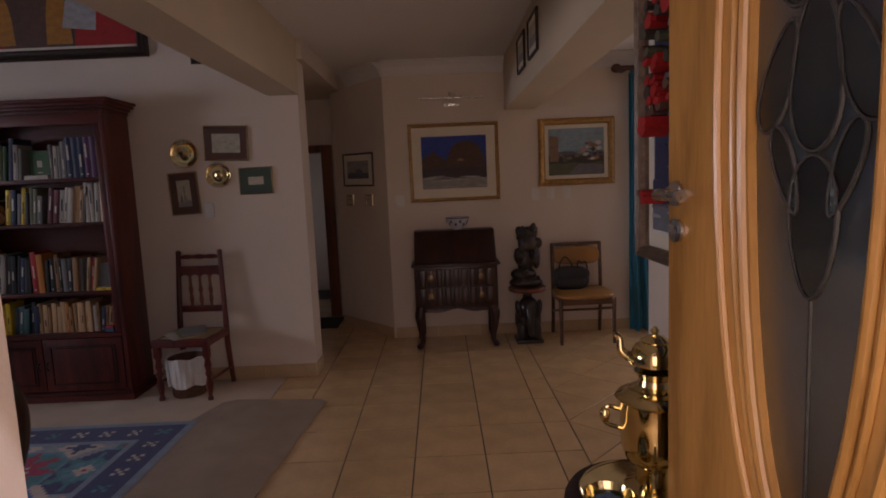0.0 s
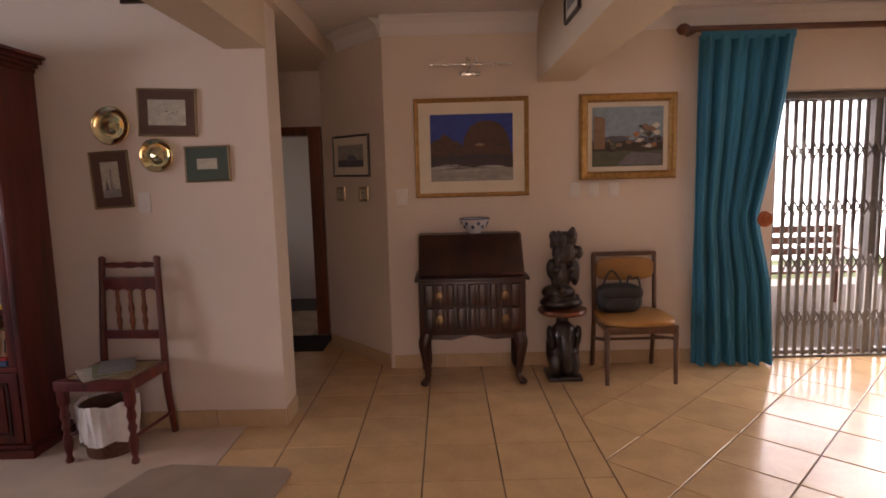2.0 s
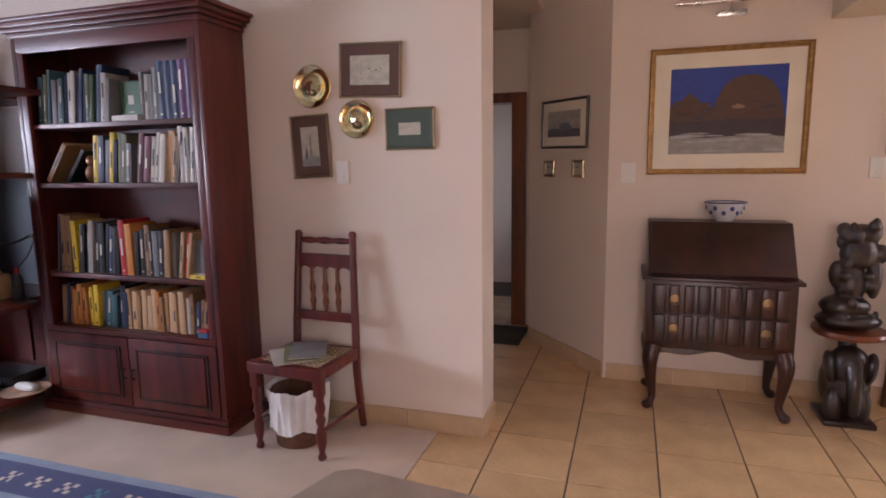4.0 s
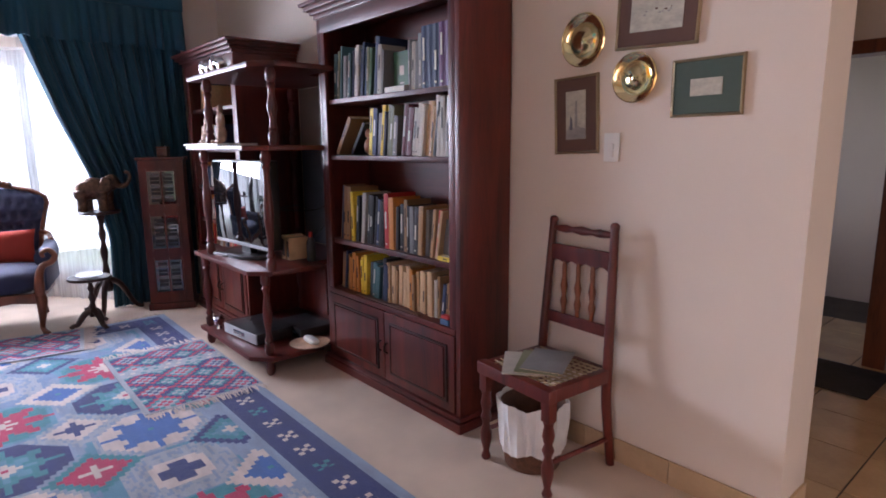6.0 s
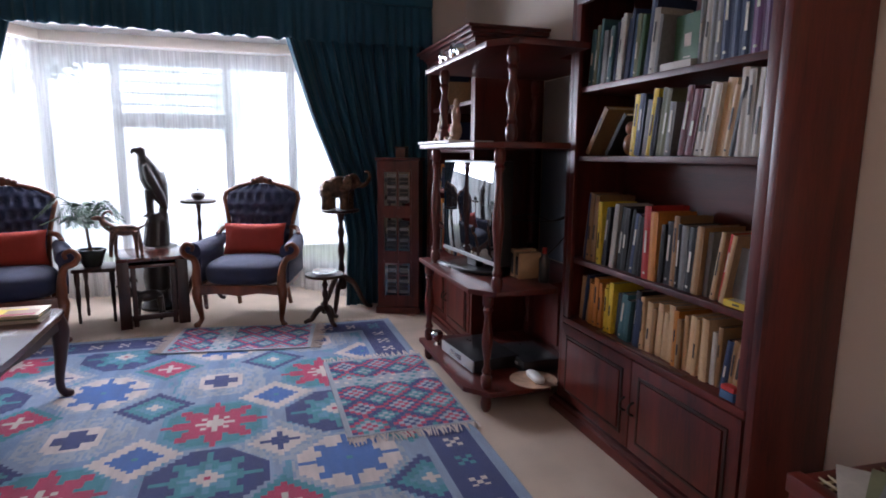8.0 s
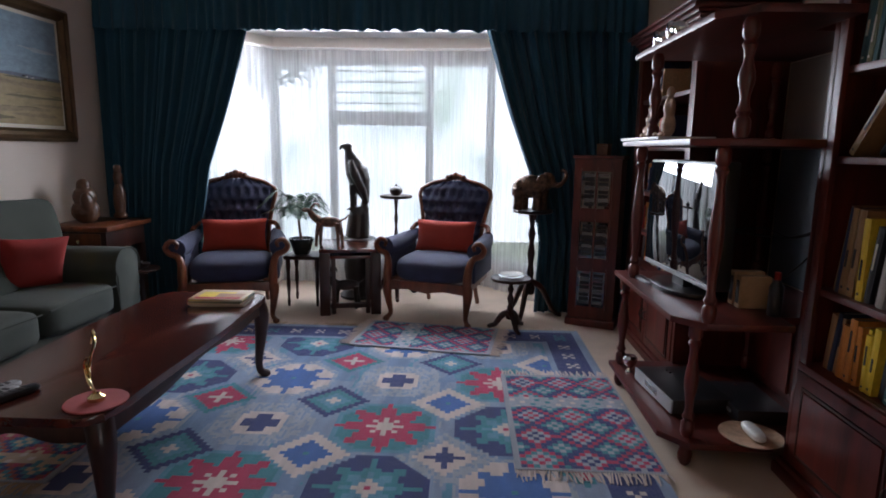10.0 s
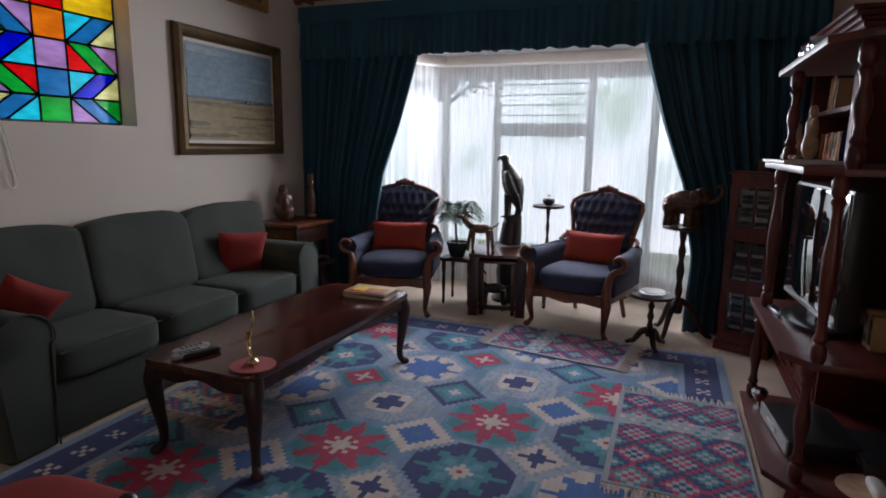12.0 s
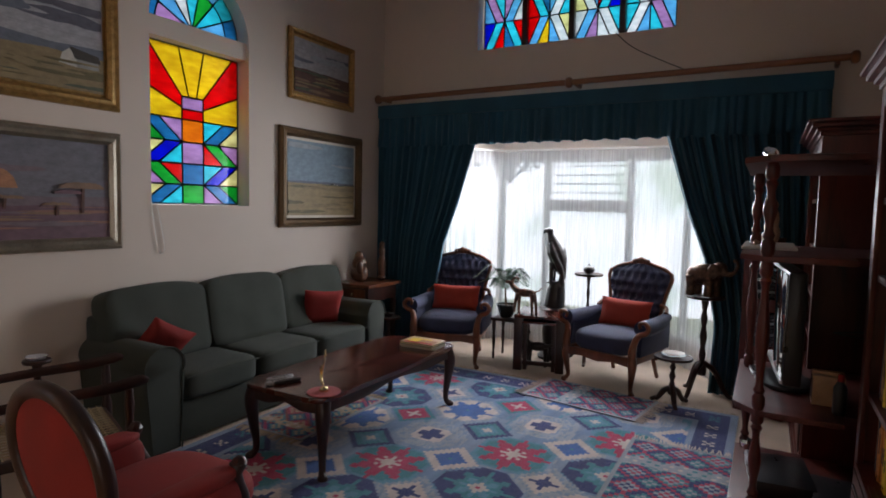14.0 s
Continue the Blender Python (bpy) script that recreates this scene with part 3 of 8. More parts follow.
def along(run, u):
    P = [Vector((x, y, 0)) for x, y in run]
    L = [(b - a).length for a, b in zip(P, P[1:])]
    s = u * sum(L)
    for a, b, l in zip(P, P[1:], L):
        if s <= l or b is P[-1]:
            d = (b - a).normalized()
            return a + d * min(s, l), Vector((d.y, -d.x, 0))
        s -= l


def voile(u, v):
    p, nrm = along(RUN, u)
    w = math.sin(u * 250 + 2 * math.sin(u * 40)) * 0.5 + math.sin(u * 107) * 0.5
    return p + nrm * (0.022 * w * (0.35 + 0.65 * (1 - v))) + Vector((0, 0, 0.01 + v * 2.19))


voil = tagged(part("sheer_curtain", sheet(voile, 420, 6, 0), M_SHEER), "white sheer voile curtain hanging to the floor", "curtain")
bm = tube(bmesh.new(), [along(RUN, k / 24)[0] + Vector((0, 0, 2.212)) for k in range(25)], 0.012, 6)
part("curtain_rail", bm, M_WHITEPL, voil, "white curtain rail")


def drape(name, edge_in, y_out, x, z_top, mat, label, folds=11, seed=0):
    """A heavy curtain on a wall across x, gathered towards its outer edge."""
    def fn(u, v):
        z = 0.012 + v * (z_top - 0.012)
        y_in = lerp_at(z, edge_in)
        y = y_in + (y_out - y_in) * u
        ph = u * folds * 2 * math.pi + seed + 0.5 * math.sin(v * 3 + seed)
        return (x + 0.032 * math.sin(ph) + 0.014 * math.sin(2.3 * ph + 1.3 + v * 2), y, z + 0.004 * math.sin(ph))
    return tagged(part(name, sheet(fn, folds * 14, 30, 0.006), mat), label, "curtain", group="heavy bay window curtains")


EDGE_R = [(0, 3.38), (0.6, 3.40), (1.15, 3.30), (1.6, 3.13), (1.95, 3.02), (2.25, 2.93)]
drape("curtain", EDGE_R, 4.1, -4.87, 2.3, M_NAVYTEAL, "dark teal floor-length curtain drawn aside from the bay window", 11, 0.4)
drape("curtain", [(z, 4.06 - y) for z, y in EDGE_R], -0.08, -4.87, 2.3, M_NAVYTEAL, "dark teal floor-length curtain drawn aside from the bay window", 11, 2.0)


def ruffle(u, v):
    y = -0.06 + u * 4.18
    amp = 0.008 + 0.026 * max(0.0, 1 - v * 1.25)
    w = math.sin(u * 330 + 1.5 * math.sin(u * 60)) * 0.7 + math.sin(u * 141) * 0.5
    return (-4.79 + amp * w - 0.02 * v, y, 2.185 + 0.42 * v + (0.008 * math.sin(u * 150) if v == 0 else 0))


val = tagged(part("valance", sheet(ruffle, 560, 8, 0.005), M_NAVYTEAL), "gathered dark teal valance over the bay window", "valance")
part("band", cube(-4.83, -4.775, -0.065, 4.125, 2.5, 2.64, 0.012), M_NAVYTEAL, val, "plain padded band of dark teal cloth")
pole = tagged(new("curtain_pole"), "varnished brown wooden curtain pole above the valance", "curtain pole")
part("pole", tube(bmesh.new(), [(-4.82, -0.1, 2.715), (-4.82, 4.24, 2.735)], 0.027, 12), M_POLEWOOD, pole)
for y in (-0.09, 2.07, 4.25):
    part("finial", turned([(0.03, -0.03), (0.045, -0.02), (0.05, 0), (0.045, 0.02), (0.03, 0.03)], m=pose(-4.82, y, 2.715 + 0.004 * y, 90)), M_POLEWOOD, pole)
    part("bracket", cube(X_WIN + 0.002, -4.83, y + 0.05 if y < 4 else y - 0.12, y + 0.08 if y < 4 else y - 0.09, 2.69, 2.74, 0.006), M_POLEWOOD, pole)

# sliding door with a lattice security gate, and its teal curtain
sd = tagged(new("door_2"), "glazed sliding door behind a grey lattice security gate", "door", kind="structure")
for x0, x1, z0, z1 in ((3.42, 3.5, 0, 2.02), (5.02, 5.1, 0, 2.02), (3.5, 5.02, 1.95, 2.02), (4.22, 4.29, 0.03, 1.95), (3.5, 5.02, 0, 0.03)):
    part("door_frame", cube(x0, x1, Y_FAR + 0.12, Y_FAR + 0.18, z0, z1, 0.004), M_IRON, sd, "grey metal frame")
g = part("pane", cube(4.29, 5.02, Y_FAR + 0.146, Y_FAR + 0.152, 0.03, 1.95), M_PANE, sd, smooth=False)
g.visible_shadow = False
gate = thing("security_gate", "grey folding lattice security gate across the sliding door", "security gate")
GX0, NB = 3.52, 15
for k in range(NB):
    x = GX0 + k * 0.066
    part("upright", cube(x - 0.013, x + 0.013, Y_FAR + 0.03, Y_FAR + 0.05, 0.02, 1.95, 0.002), M_IRON, gate)
for z in (0.3, 0.72, 1.14, 1.56):
    for k in range(NB - 1):
        x = GX0 + k * 0.066
        for s in (1, -1):
            part("lattice_strip", tube(bmesh.new(), [(x, Y_FAR + 0.025 + 0.012 * s, z - 0.07 * s), (x + 0.033, Y_FAR + 0.025 + 0.012 * s, z), (x + 0.066, Y_FAR + 0.025 + 0.012 * s, z + 0.07 * s)], 0.007, 6), M_IRON, gate)
part("rail", cube(3.44, 5.08, Y_FAR + 0.022, Y_FAR + 0.058, 1.952, 1.985, 0.003), M_IRON, gate)
part("rail", cube(3.44, 5.08, Y_FAR + 0.022, Y_FAR + 0.058, 0.0, 0.018, 0.003), M_IRON, gate)
part("lock_box", cube(4.435, 4.475, Y_FAR + 0.01, Y_FAR + 0.07, 0.9, 1.15, 0.005), M_BLACKPL, gate)


def teal_fn(u, v):
    z = 0.015 + v * 2.37
    x0 = 2.79
    x1 = lerp_at(z, [(0, 3.4), (0.6, 3.36), (1.1, 3.25), (1.6, 3.36), (2.0, 3.42), (2.4, 3.46)])
    x = x0 + (x1 - x0) * u
    pinch = 1 - 0.35 * math.exp(-((z - 1.1) / 0.3) ** 2)
    ph = u * 6 * 2 * math.pi + 0.9 * math.sin(v * 2.5) + 0.7 * math.sin(u * 9)
    return (x, Y_FAR - 0.13 + pinch * (0.03 * math.sin(ph) + 0.014 * math.sin(2.2 * ph + 1 + v)), z + 0.006 * math.sin(ph))


cur = tagged(part("curtain", sheet(teal_fn, 110, 34, 0.006), M_TEAL), "bright teal curtain tied back beside the sliding door", "curtain")
M_TIE = surface("orange_wood_medallion", (0.42, 0.11, 0.035), 0.45, vary=0.2, scale=40, bump=0.3)
part("tieback", turned([(0.012, -0.03), (0.05, -0.012), (0.058, 0.0), (0.05, 0.012), (0.035, 0.014), (0.03, 0.024), (0.012, 0.026)], m=pose(3.245, Y_FAR - 0.225, 1.1, 90), seg=24), M_TIE, cur, "carved orange wooden medallion")
part("heading", cube(2.8, 3.46, Y_FAR - 0.14, Y_FAR - 0.12, 2.36, 2.42, 0.008), M_TEAL, cur)
pole = tagged(new("curtain_pole"), "dark varnished wooden curtain pole over the sliding door", "curtain pole")
part("pole", tube(bmesh.new(), [(2.72, Y_FAR - 0.13, 2.435), (5.4, Y_FAR - 0.13, 2.435)], 0.022, 12), M_POLEWOOD_X, pole)
part("finial", turned([(0.015, -0.05), (0.035, -0.03), (0.042, 0), (0.03, 0.03), (0.012, 0.045)], m=pose(2.68, Y_FAR - 0.13, 2.435, 0, 90)), M_POLEWOOD_X, pole)
part("bracket", cube(2.74, 2.77, Y_FAR - 0.11, Y_FAR - 0.002, 2.41, 2.45, 0.005), M_POLEWOOD_X, pole)

# front door leaf, standing open to the right
door = thing("door_1", "varnished oak front door leaf with an oval leaded glass light, standing open", "door", pose(1.655, 0.478, 0, 0, 0, 98.1), kind="structure")
DW, DH, DT, OZ, OB = 0.73, 2.42, 0.044, 1.62, 0.74
M_FROST = clear_glass("obscure_glass", 0.4, (0.75, 0.78, 0.78))
M_BEVELGL = clear_glass("bevelled_glass", 0.12, (0.72, 0.72, 0.68))


def oval(k, grow):
    t = 2 * math.pi * k / 48
    return (DW / 2 + (0.128 + grow) * math.cos(t), OZ + (OB - 0.02 + grow) * math.sin(t))


bm = bmesh.new()
inner = [oval(k, 0.0) for k in range(48)]
outer = []
for (x, z) in inner:
    dx, dz = x - DW / 2, z - OZ
    s = min((DW / 2) / max(abs(dx), 1e-6), ((DH - OZ) if dz > 0 else OZ) / max(abs(dz), 1e-6))
    outer.append((DW / 2 + dx * s, OZ + dz * s))
for y in (0, DT):
    vi, vo = [bm.verts.new((x, y, z)) for x, z in inner], [bm.verts.new((x, y, z)) for x, z in outer]
    for k in range(48):
        bm.faces.new((vi[k], vi[(k + 1) % 48], vo[(k + 1) % 48], vo[k]))
bm.verts.ensure_lookup_table()
for off in (0, 48):
    for k in range(48):
        a, b = bm.verts[off + k], bm.verts[off + (k + 1) % 48]
        c, d = bm.verts[96 + off + (k + 1) % 48], bm.verts[96 + off + k]
        bm.faces.new((a, b, c, d))
part("leaf", bm, M_DOOR, door, smooth=False)
for side in (-1, 1):
    y = -0.003 if side < 0 else DT + 0.003
    for grow, r in ((0.006, 0.009), (0.030, 0.006), (0.072, 0.008)):
        part("moulding", tube(bmesh.new(), [(x, y, z) for x, z in (oval(k, grow) for k in range(49))], r, 8), M_DOOR, door)
    for x0, sg in ((0.10, 1), (DW - 0.10, -1)):
        part("moulding", tube(bmesh.new(), smooth_path([(x0, y, 0.15), (x0, y, 0.72), (x0 + sg * 0.05, y, 0.70), (x0 + sg * 0.12, y, 0.62), (DW / 2, y, 0.60)]), 0.009, 8), M_DOOR, door)
gl = part("glass", prism(bmesh.new(), [oval(k, 0.003) for k in range(48)], DT / 2 - 0.003, DT / 2 + 0.003, "y"), M_FROST, door, "obscure leaded glass", smooth=False)


def petal(cx_, cz_, a, b, rot, n=28):
    out = []
    for k in range(n + 1):
        t = 2 * math.pi * k / n
        x, z = a * math.cos(t) * (1 - 0.25 * math.sin(t)), b * math.sin(t)
        c, s = math.cos(rot), math.sin(rot)
        out.append((cx_ + x * c - z * s, cz_ + x * s + z * c))
    return out


C = DW / 2
for cxp, czp, a, b, r in ((C, 1.63, 0.046, 0.115, 0), (C, 1.405, 0.044, 0.105, math.pi), (C + 0.074, 1.63, 0.03, 0.085, 0.35), (C - 0.074, 1.63, 0.03, 0.085, -0.35),
                          (C + 0.056, 1.49, 0.02, 0.07, 2.8), (C - 0.056, 1.49, 0.02, 0.07, -2.8), (C, 1.86, 0.04, 0.105, 0), (C + 0.066, 1.80, 0.026, 0.08, -0.45), (C - 0.066, 1.80, 0.026, 0.08, 0.45)):
    pts = petal(cxp, czp, a, b, r)
    part("glass_petal", prism(bmesh.new(), pts[:-1], DT / 2 + 0.004, DT / 2 + 0.009, "y", bevel=0.002), M_BEVELGL, gl, "bevelled glass petal", smooth=False)
    part("lead_came", tube(bmesh.new(), [(x, DT / 2 + 0.006, z) for x, z in pts], 0.004, 6), M_LEAD, gl)
part("lead_came", tube(bmesh.new(), [(C, DT / 2 + 0.004, 1.30), (C, DT / 2 + 0.004, 0.92)], 0.0035, 6), M_LEAD, gl)
for s in (-1, 1):
    y = -0.001 if s < 0 else DT + 0.001
    hd = part("handle", turned([(0.025, 0), (0.025, 0.008), (0.014, 0.012), (0.011, 0.05)], m=pose(DW - 0.035, y, 1.45, -90 * s), seg=20), M_CHROME, door, "brushed steel lever handle")
    part("lever", tube(bmesh.new(), smooth_path([(DW - 0.035, y + 0.045 * s, 1.45), (DW - 0.07, y + 0.05 * s, 1.452), (DW - 0.13, y + 0.048 * s, 1.448)]), [0.011] * 13, 10), M_CHROME, hd)
    part("escutcheon", turned([(0.024, 0), (0.024, 0.007), (0.01, 0.009)], m=pose(DW - 0.035, y, 1.377, -90 * s), seg=20), M_CHROME, door, "steel keyhole plate")
bm = bmesh.new()
for x0, x1, z0, z1 in ((1.62, 1.658, 0, 2.455), (0.74, 1.62, 2.42, 2.455)):
    box(bm, x0, x1, 0.38, 0.46, z0, z1)
tagged(part("trim_door", bm, M_DOOR, smooth=False), "varnished oak front door frame", "door frame", kind="structure")

# passage door frame and the room beyond
bm = bmesh.new()
for x0, x1, z0, z1 in ((-0.82, -0.74, 0, 1.95), (-0.27, -0.152, 0, 1.95), (-0.74, -0.27, 1.87, 1.95)):
    box(bm, x0, x1, 6.56, 6.74, z0, z1, 0.006)
tagged(part("trim_passage", bm, M_WALNUT, smooth=False), "dark varnished passage door frame", "door frame", kind="structure")


# ---- sitting room furniture ----
def soft(bm, centre, half, n=4.5, cuts=7, m=None):
    """A stuffed cushion: a box with swollen faces and rounded edges."""
    b2 = bmesh.new()
    bmesh.ops.create_cube(b2, size=2)
    bmesh.ops.subdivide_edges(b2, edges=b2.edges, cuts=cuts, use_grid_fill=True)
    for v in b2.verts:
        p = v.co
        k = (abs(p.x) ** n + abs(p.y) ** n + abs(p.z) ** n) ** (1 / n)
        q = p / k
        q = Vector((q.x * half[0], q.y * half[1], q.z * half[2])) + Vector(centre)
        v.co = m @ q if m else q
    tmp = bpy.data.meshes.new("tmp")
    b2.to_mesh(tmp)
    b2.free()
    bm.from_mesh(tmp)
    bpy.data.meshes.remove(tmp)
    return bm


def cabriole(bm, x, y, top, dx, dy, r=0.03):
    """A curved leg that bows out at the knee and ends in a small foot."""
    pts = smooth_path([(x, y, top), (x + dx * 0.35, y + dy * 0.35, top * 0.82), (x + dx * 0.25, y + dy * 0.25, top * 0.55), (x, y, top * 0.25), (x + dx * 0.1, y + dy * 0.1, 0.05), (x + dx * 0.55, y + dy * 0.55, 0.022)], 4)
    tube(bm, pts, spread([r * 1.35, r * 1.3, r * 0.95, r * 0.62, r * 0.6, r * 0.75], len(pts)), 10)
    blob(bm, (x + dx * 0.5, y + dy * 0.5, 0.024), (r * 0.9, r * 0.9, 0.024), 10)
    return bm


M_NAVY = surface("navy_violet_upholstery", (0.034, 0.038, 0.08), 0.85, vary=0.2, scale=8, fine=260, bump=0.4, sheen=0.06)
M_REDCUSH = surface("rust_red_cushion_cloth", (0.36, 0.035, 0.018), 0.85, vary=0.12, scale=7, fine=260, bump=0.35, sheen=0.08)
M_CRIMSON = surface("crimson_velvet", (0.27, 0.018, 0.013), 0.85, vary=0.16, scale=6, fine=260, bump=0.3, sheen=0.02)
M_SOFA = surface("sage_green_upholstery", (0.047, 0.055, 0.043), 0.9, vary=0.14, scale=5, fine=300, bump=0.5, sheen=0.05)


def armchair(name, m, label):
    """A buttoned Victorian chair that faces +x."""
    t = thing(name, label, "armchair", m, "pair of Victorian armchairs")
    z0, z1 = 0.40, 1.02

    def half_w(s):
        return float(np.interp(s, [0, 0.2, 0.45, 0.7, 0.85, 0.95, 1.0], [0.235, 0.23, 0.245, 0.275, 0.30, 0.285, 0.21]))

    def lean(s):
        return -0.23 - 0.15 * s

    def pt(a, s, deep):
        w = half_w(s)
        x, y, z = lean(s), a * w, z0 + (z1 - z0) * s + (0.03 * (1 - a * a) * max(0, s - 0.8) * 5)
        if deep:
            d = 0.055 * (1 - abs(a) ** 3) * min(1, 6 * (1 - s) + 0.15)
            gu, gv = a * 4.0, s * 7.0
            best = min(((gu - (i + 0.5 * (j % 2)) * 1.0) ** 2 + ((gv - j) * 1.0) ** 2) for i in range(-5, 6) for j in range(1, 8))
            return Vector((x + d - 0.034 * math.exp(-best * 11) - 0.014 * math.exp(-best * 3), y, z))
        return Vector((x - 0.05, y, z))
    bm = bmesh.new()
    NU, NV = 46, 50
    F = [[bm.verts.new(pt(-1 + 2 * i / NU, j / NV, True)) for i in range(NU + 1)] for j in range(NV + 1)]
    B = [[bm.verts.new(pt(-1 + 2 * i / NU, j / NV, False)) for i in range(NU + 1)] for j in range(NV + 1)]
    for j in range(NV):
        for i in range(NU):
            bm.faces.new((F[j][i], F[j][i + 1], F[j + 1][i + 1], F[j + 1][i]))
            bm.faces.new((B[j][i], B[j + 1][i], B[j + 1][i + 1], B[j][i + 1]))
    rim = [(0, i) for i in range(NU)] + [(j, NU) for j in range(NV)] + [(NV, i) for i in range(NU, 0, -1)] + [(j, 0) for j in range(NV, 0, -1)]
    for (j, i), (k, l) in zip(rim, rim[1:] + rim[:1]):
        bm.faces.new((F[j][i], B[j][i], B[k][l], F[k][l]))
    back = part("backrest", bm, M_NAVY, t, "deep-buttoned navy upholstered back")
    button = None
    for j in range(2, 7):
        for i in range(-4, 5):
            a = (i + 0.5 * (j % 2)) / 4.0
            if abs(a) < 0.85:
                p = pt(a, j / 7, True)
                if button is None:
                    button = part("button", blob(bmesh.new(), (0, 0, 0), (0.006, 0.011, 0.011), 8), M_NAVY, back)
                    button.location = p + Vector((0.004, 0, 0))
                else:
                    o = new("button", button.data)
                    o.parent, o.location = back, p + Vector((0.004, 0, 0))
    edge = [Vector((lean(0) - 0.02, -0.25, 0.2))] + [pt(-1, s, False) + Vector((0.03, -0.014, 0)) for s in np.linspace(0, 1, 14)]
    edge += [Vector((lean(1) - 0.02, y, z1 + 0.012 + 0.04 * math.cos(y / 0.22 * math.pi / 2) ** 2)) for y in np.linspace(-0.18, 0.18, 9)]
    edge += [Vector((p.x, -p.y, p.z)) for p in reversed(edge[:15])]
    part("back_frame", tube(bmesh.new(), edge, 0.018, 10), M_WALNUT, t, "carved walnut back frame")
    crest = bmesh.new()
    for y, r in ((-0.07, 0.022), (-0.035, 0.028), (0, 0.036), (0.035, 0.028), (0.07, 0.022)):
        blob(crest, (lean(1) - 0.01, y, z1 + 0.045 + 0.6 * r), (0.018, r, r), 10)
    part("crest", crest, M_WALNUT, t, "carved walnut crest")
    part("seat", soft(bmesh.new(), (0.07, 0, 0.40), (0.31, 0.305, 0.105), 3.2), M_NAVY, t)
    fr = prism(bmesh.new(), [(-0.3, 0.25), (-0.15, 0.275), (0, 0.245), (0.15, 0.275), (0.3, 0.25), (0.3, 0.33), (-0.3, 0.33)], 0.33, 0.375, "x", 0.006)
    part("seat_rail", fr, M_WALNUT, t, "carved walnut seat rail")
    for s in (-1, 1):
        part("seat_rail", cube(-0.27, 0.33, s * 0.30 - 0.018, s * 0.30 + 0.018, 0.26, 0.33, 0.006), M_WALNUT, t)
        part("leg", cabriole(bmesh.new(), 0.335, s * 0.30, 0.33, 0.06, s * 0.05), M_WALNUT, t)
        pts = smooth_path([(-0.25, s * 0.21, 0.34), (-0.28, s * 0.21, 0.2), (-0.36, s * 0.22, 0.012)], 4)
        part("leg", tube(bmesh.new(), pts, spread([0.024, 0.02, 0.018], len(pts)), 8), M_WALNUT, t)
        arm = tube(bmesh.new(), smooth_path([(-0.30, s * 0.31, 0.60), (-0.1, s * 0.335, 0.575), (0.14, s * 0.35, 0.565), (0.30, s * 0.36, 0.575)], 5), spread([0.045, 0.062, 0.07, 0.068], 16), 16)
        part("arm_pad", arm, M_NAVY, t)
        side = prism(bmesh.new(), [(-0.28, 0.33), (0.29, 0.33), (0.27, 0.57), (-0.28, 0.60)], s * 0.33 - 0.025, s * 0.33 + 0.025, "y", 0.012)
        part("side_panel", side, M_NAVY, t)
        pts = smooth_path([(0.345, s * 0.31, 0.29), (0.36, s * 0.315, 0.38), (0.335, s * 0.32, 0.46), (0.315, s * 0.345, 0.52), (0.315, s * 0.40, 0.545), (0.315, s * 0.425, 0.59), (0.315, s * 0.39, 0.635), (0.315, s * 0.345, 0.615), (0.315, s * 0.355, 0.58)], 4)
        part("arm_support", tube(bmesh.new(), pts, spread([0.036, 0.034, 0.028, 0.024, 0.022, 0.02, 0.018, 0.015, 0.012], len(pts)), 10), M_WALNUT, t, "scrolled walnut arm support")
        pts = smooth_path([(-0.22, s * 0.335, 0.64), (-0.28, s * 0.31, 0.68), (-0.285, s * 0.25, 0.70)], 4)
        part("arm_scroll", tube(bmesh.new(), pts, 0.02, 8), M_WALNUT, t)
    return t


M_R = pose(-4.815, 2.62, 0, 0, 0, -15)
M_L = pose(-4.677, 0.99, 0, 0, 0, 15)
armchair("armchair", M_R, "buttoned navy Victorian armchair with carved walnut frame by the bay window")
armchair("armchair", M_L, "buttoned navy Victorian armchair with carved walnut frame beside the sofa")
for m in (M_R, M_L):
    c = part("cushion", pillow(0.25, 0.13, 0.045), M_REDCUSH)
    c.matrix_world = m @ pose(-0.11, 0, 0.615, 0, -14, 0) @ pose(0, 0, 0, 90, 0, 90)
    tagged(c, "rust red rectangular cushion leaning in the navy armchair", "cushion", "rust red armchair cushions")

# sofa
sofa = thing("sofa", "sage green three-seat sofa with rolled arms against the wall", "sofa", pose(0, 0, 0))
SX0, SX1 = -3.99, -1.55
part("base", cube(SX0 + 0.1, SX1 - 0.1, -0.06, 0.58, 0.02, 0.30, 0.02), M_SOFA, sofa)
part("back_frame", cube(SX0 + 0.09, SX1 - 0.05, -0.09, 0.06, 0.02, 0.80, 0.05), M_SOFA, sofa)
for s, xa in ((1, SX0), (-1, SX1)):
    prof = [(0.03, 0.01), (0.245, 0.01), (0.25, 0.5)] + [(0.135 + 0.135 * math.cos(a), 0.545 + 0.12 * math.sin(a)) for a in np.linspace(-0.2, math.pi + 0.5, 18)] + [(0.035, 0.44)]
    bm = prism(bmesh.new(), [(xa + s * a, b) for a, b in prof], -0.08, 0.62, "y", 0.02)
    arm = part("arm", bm, M_SOFA, sofa, "rolled arm")
    pipe = [(xa + s * a, 0.622, b) for a, b in prof[1:-1]]
    part("piping", tube(bmesh.new(), pipe, 0.005, 6), M_SOFA, arm)
wseat = (SX1 - SX0 - 0.5) / 3
wback = (SX1 - SX0 - 0.13) / 3
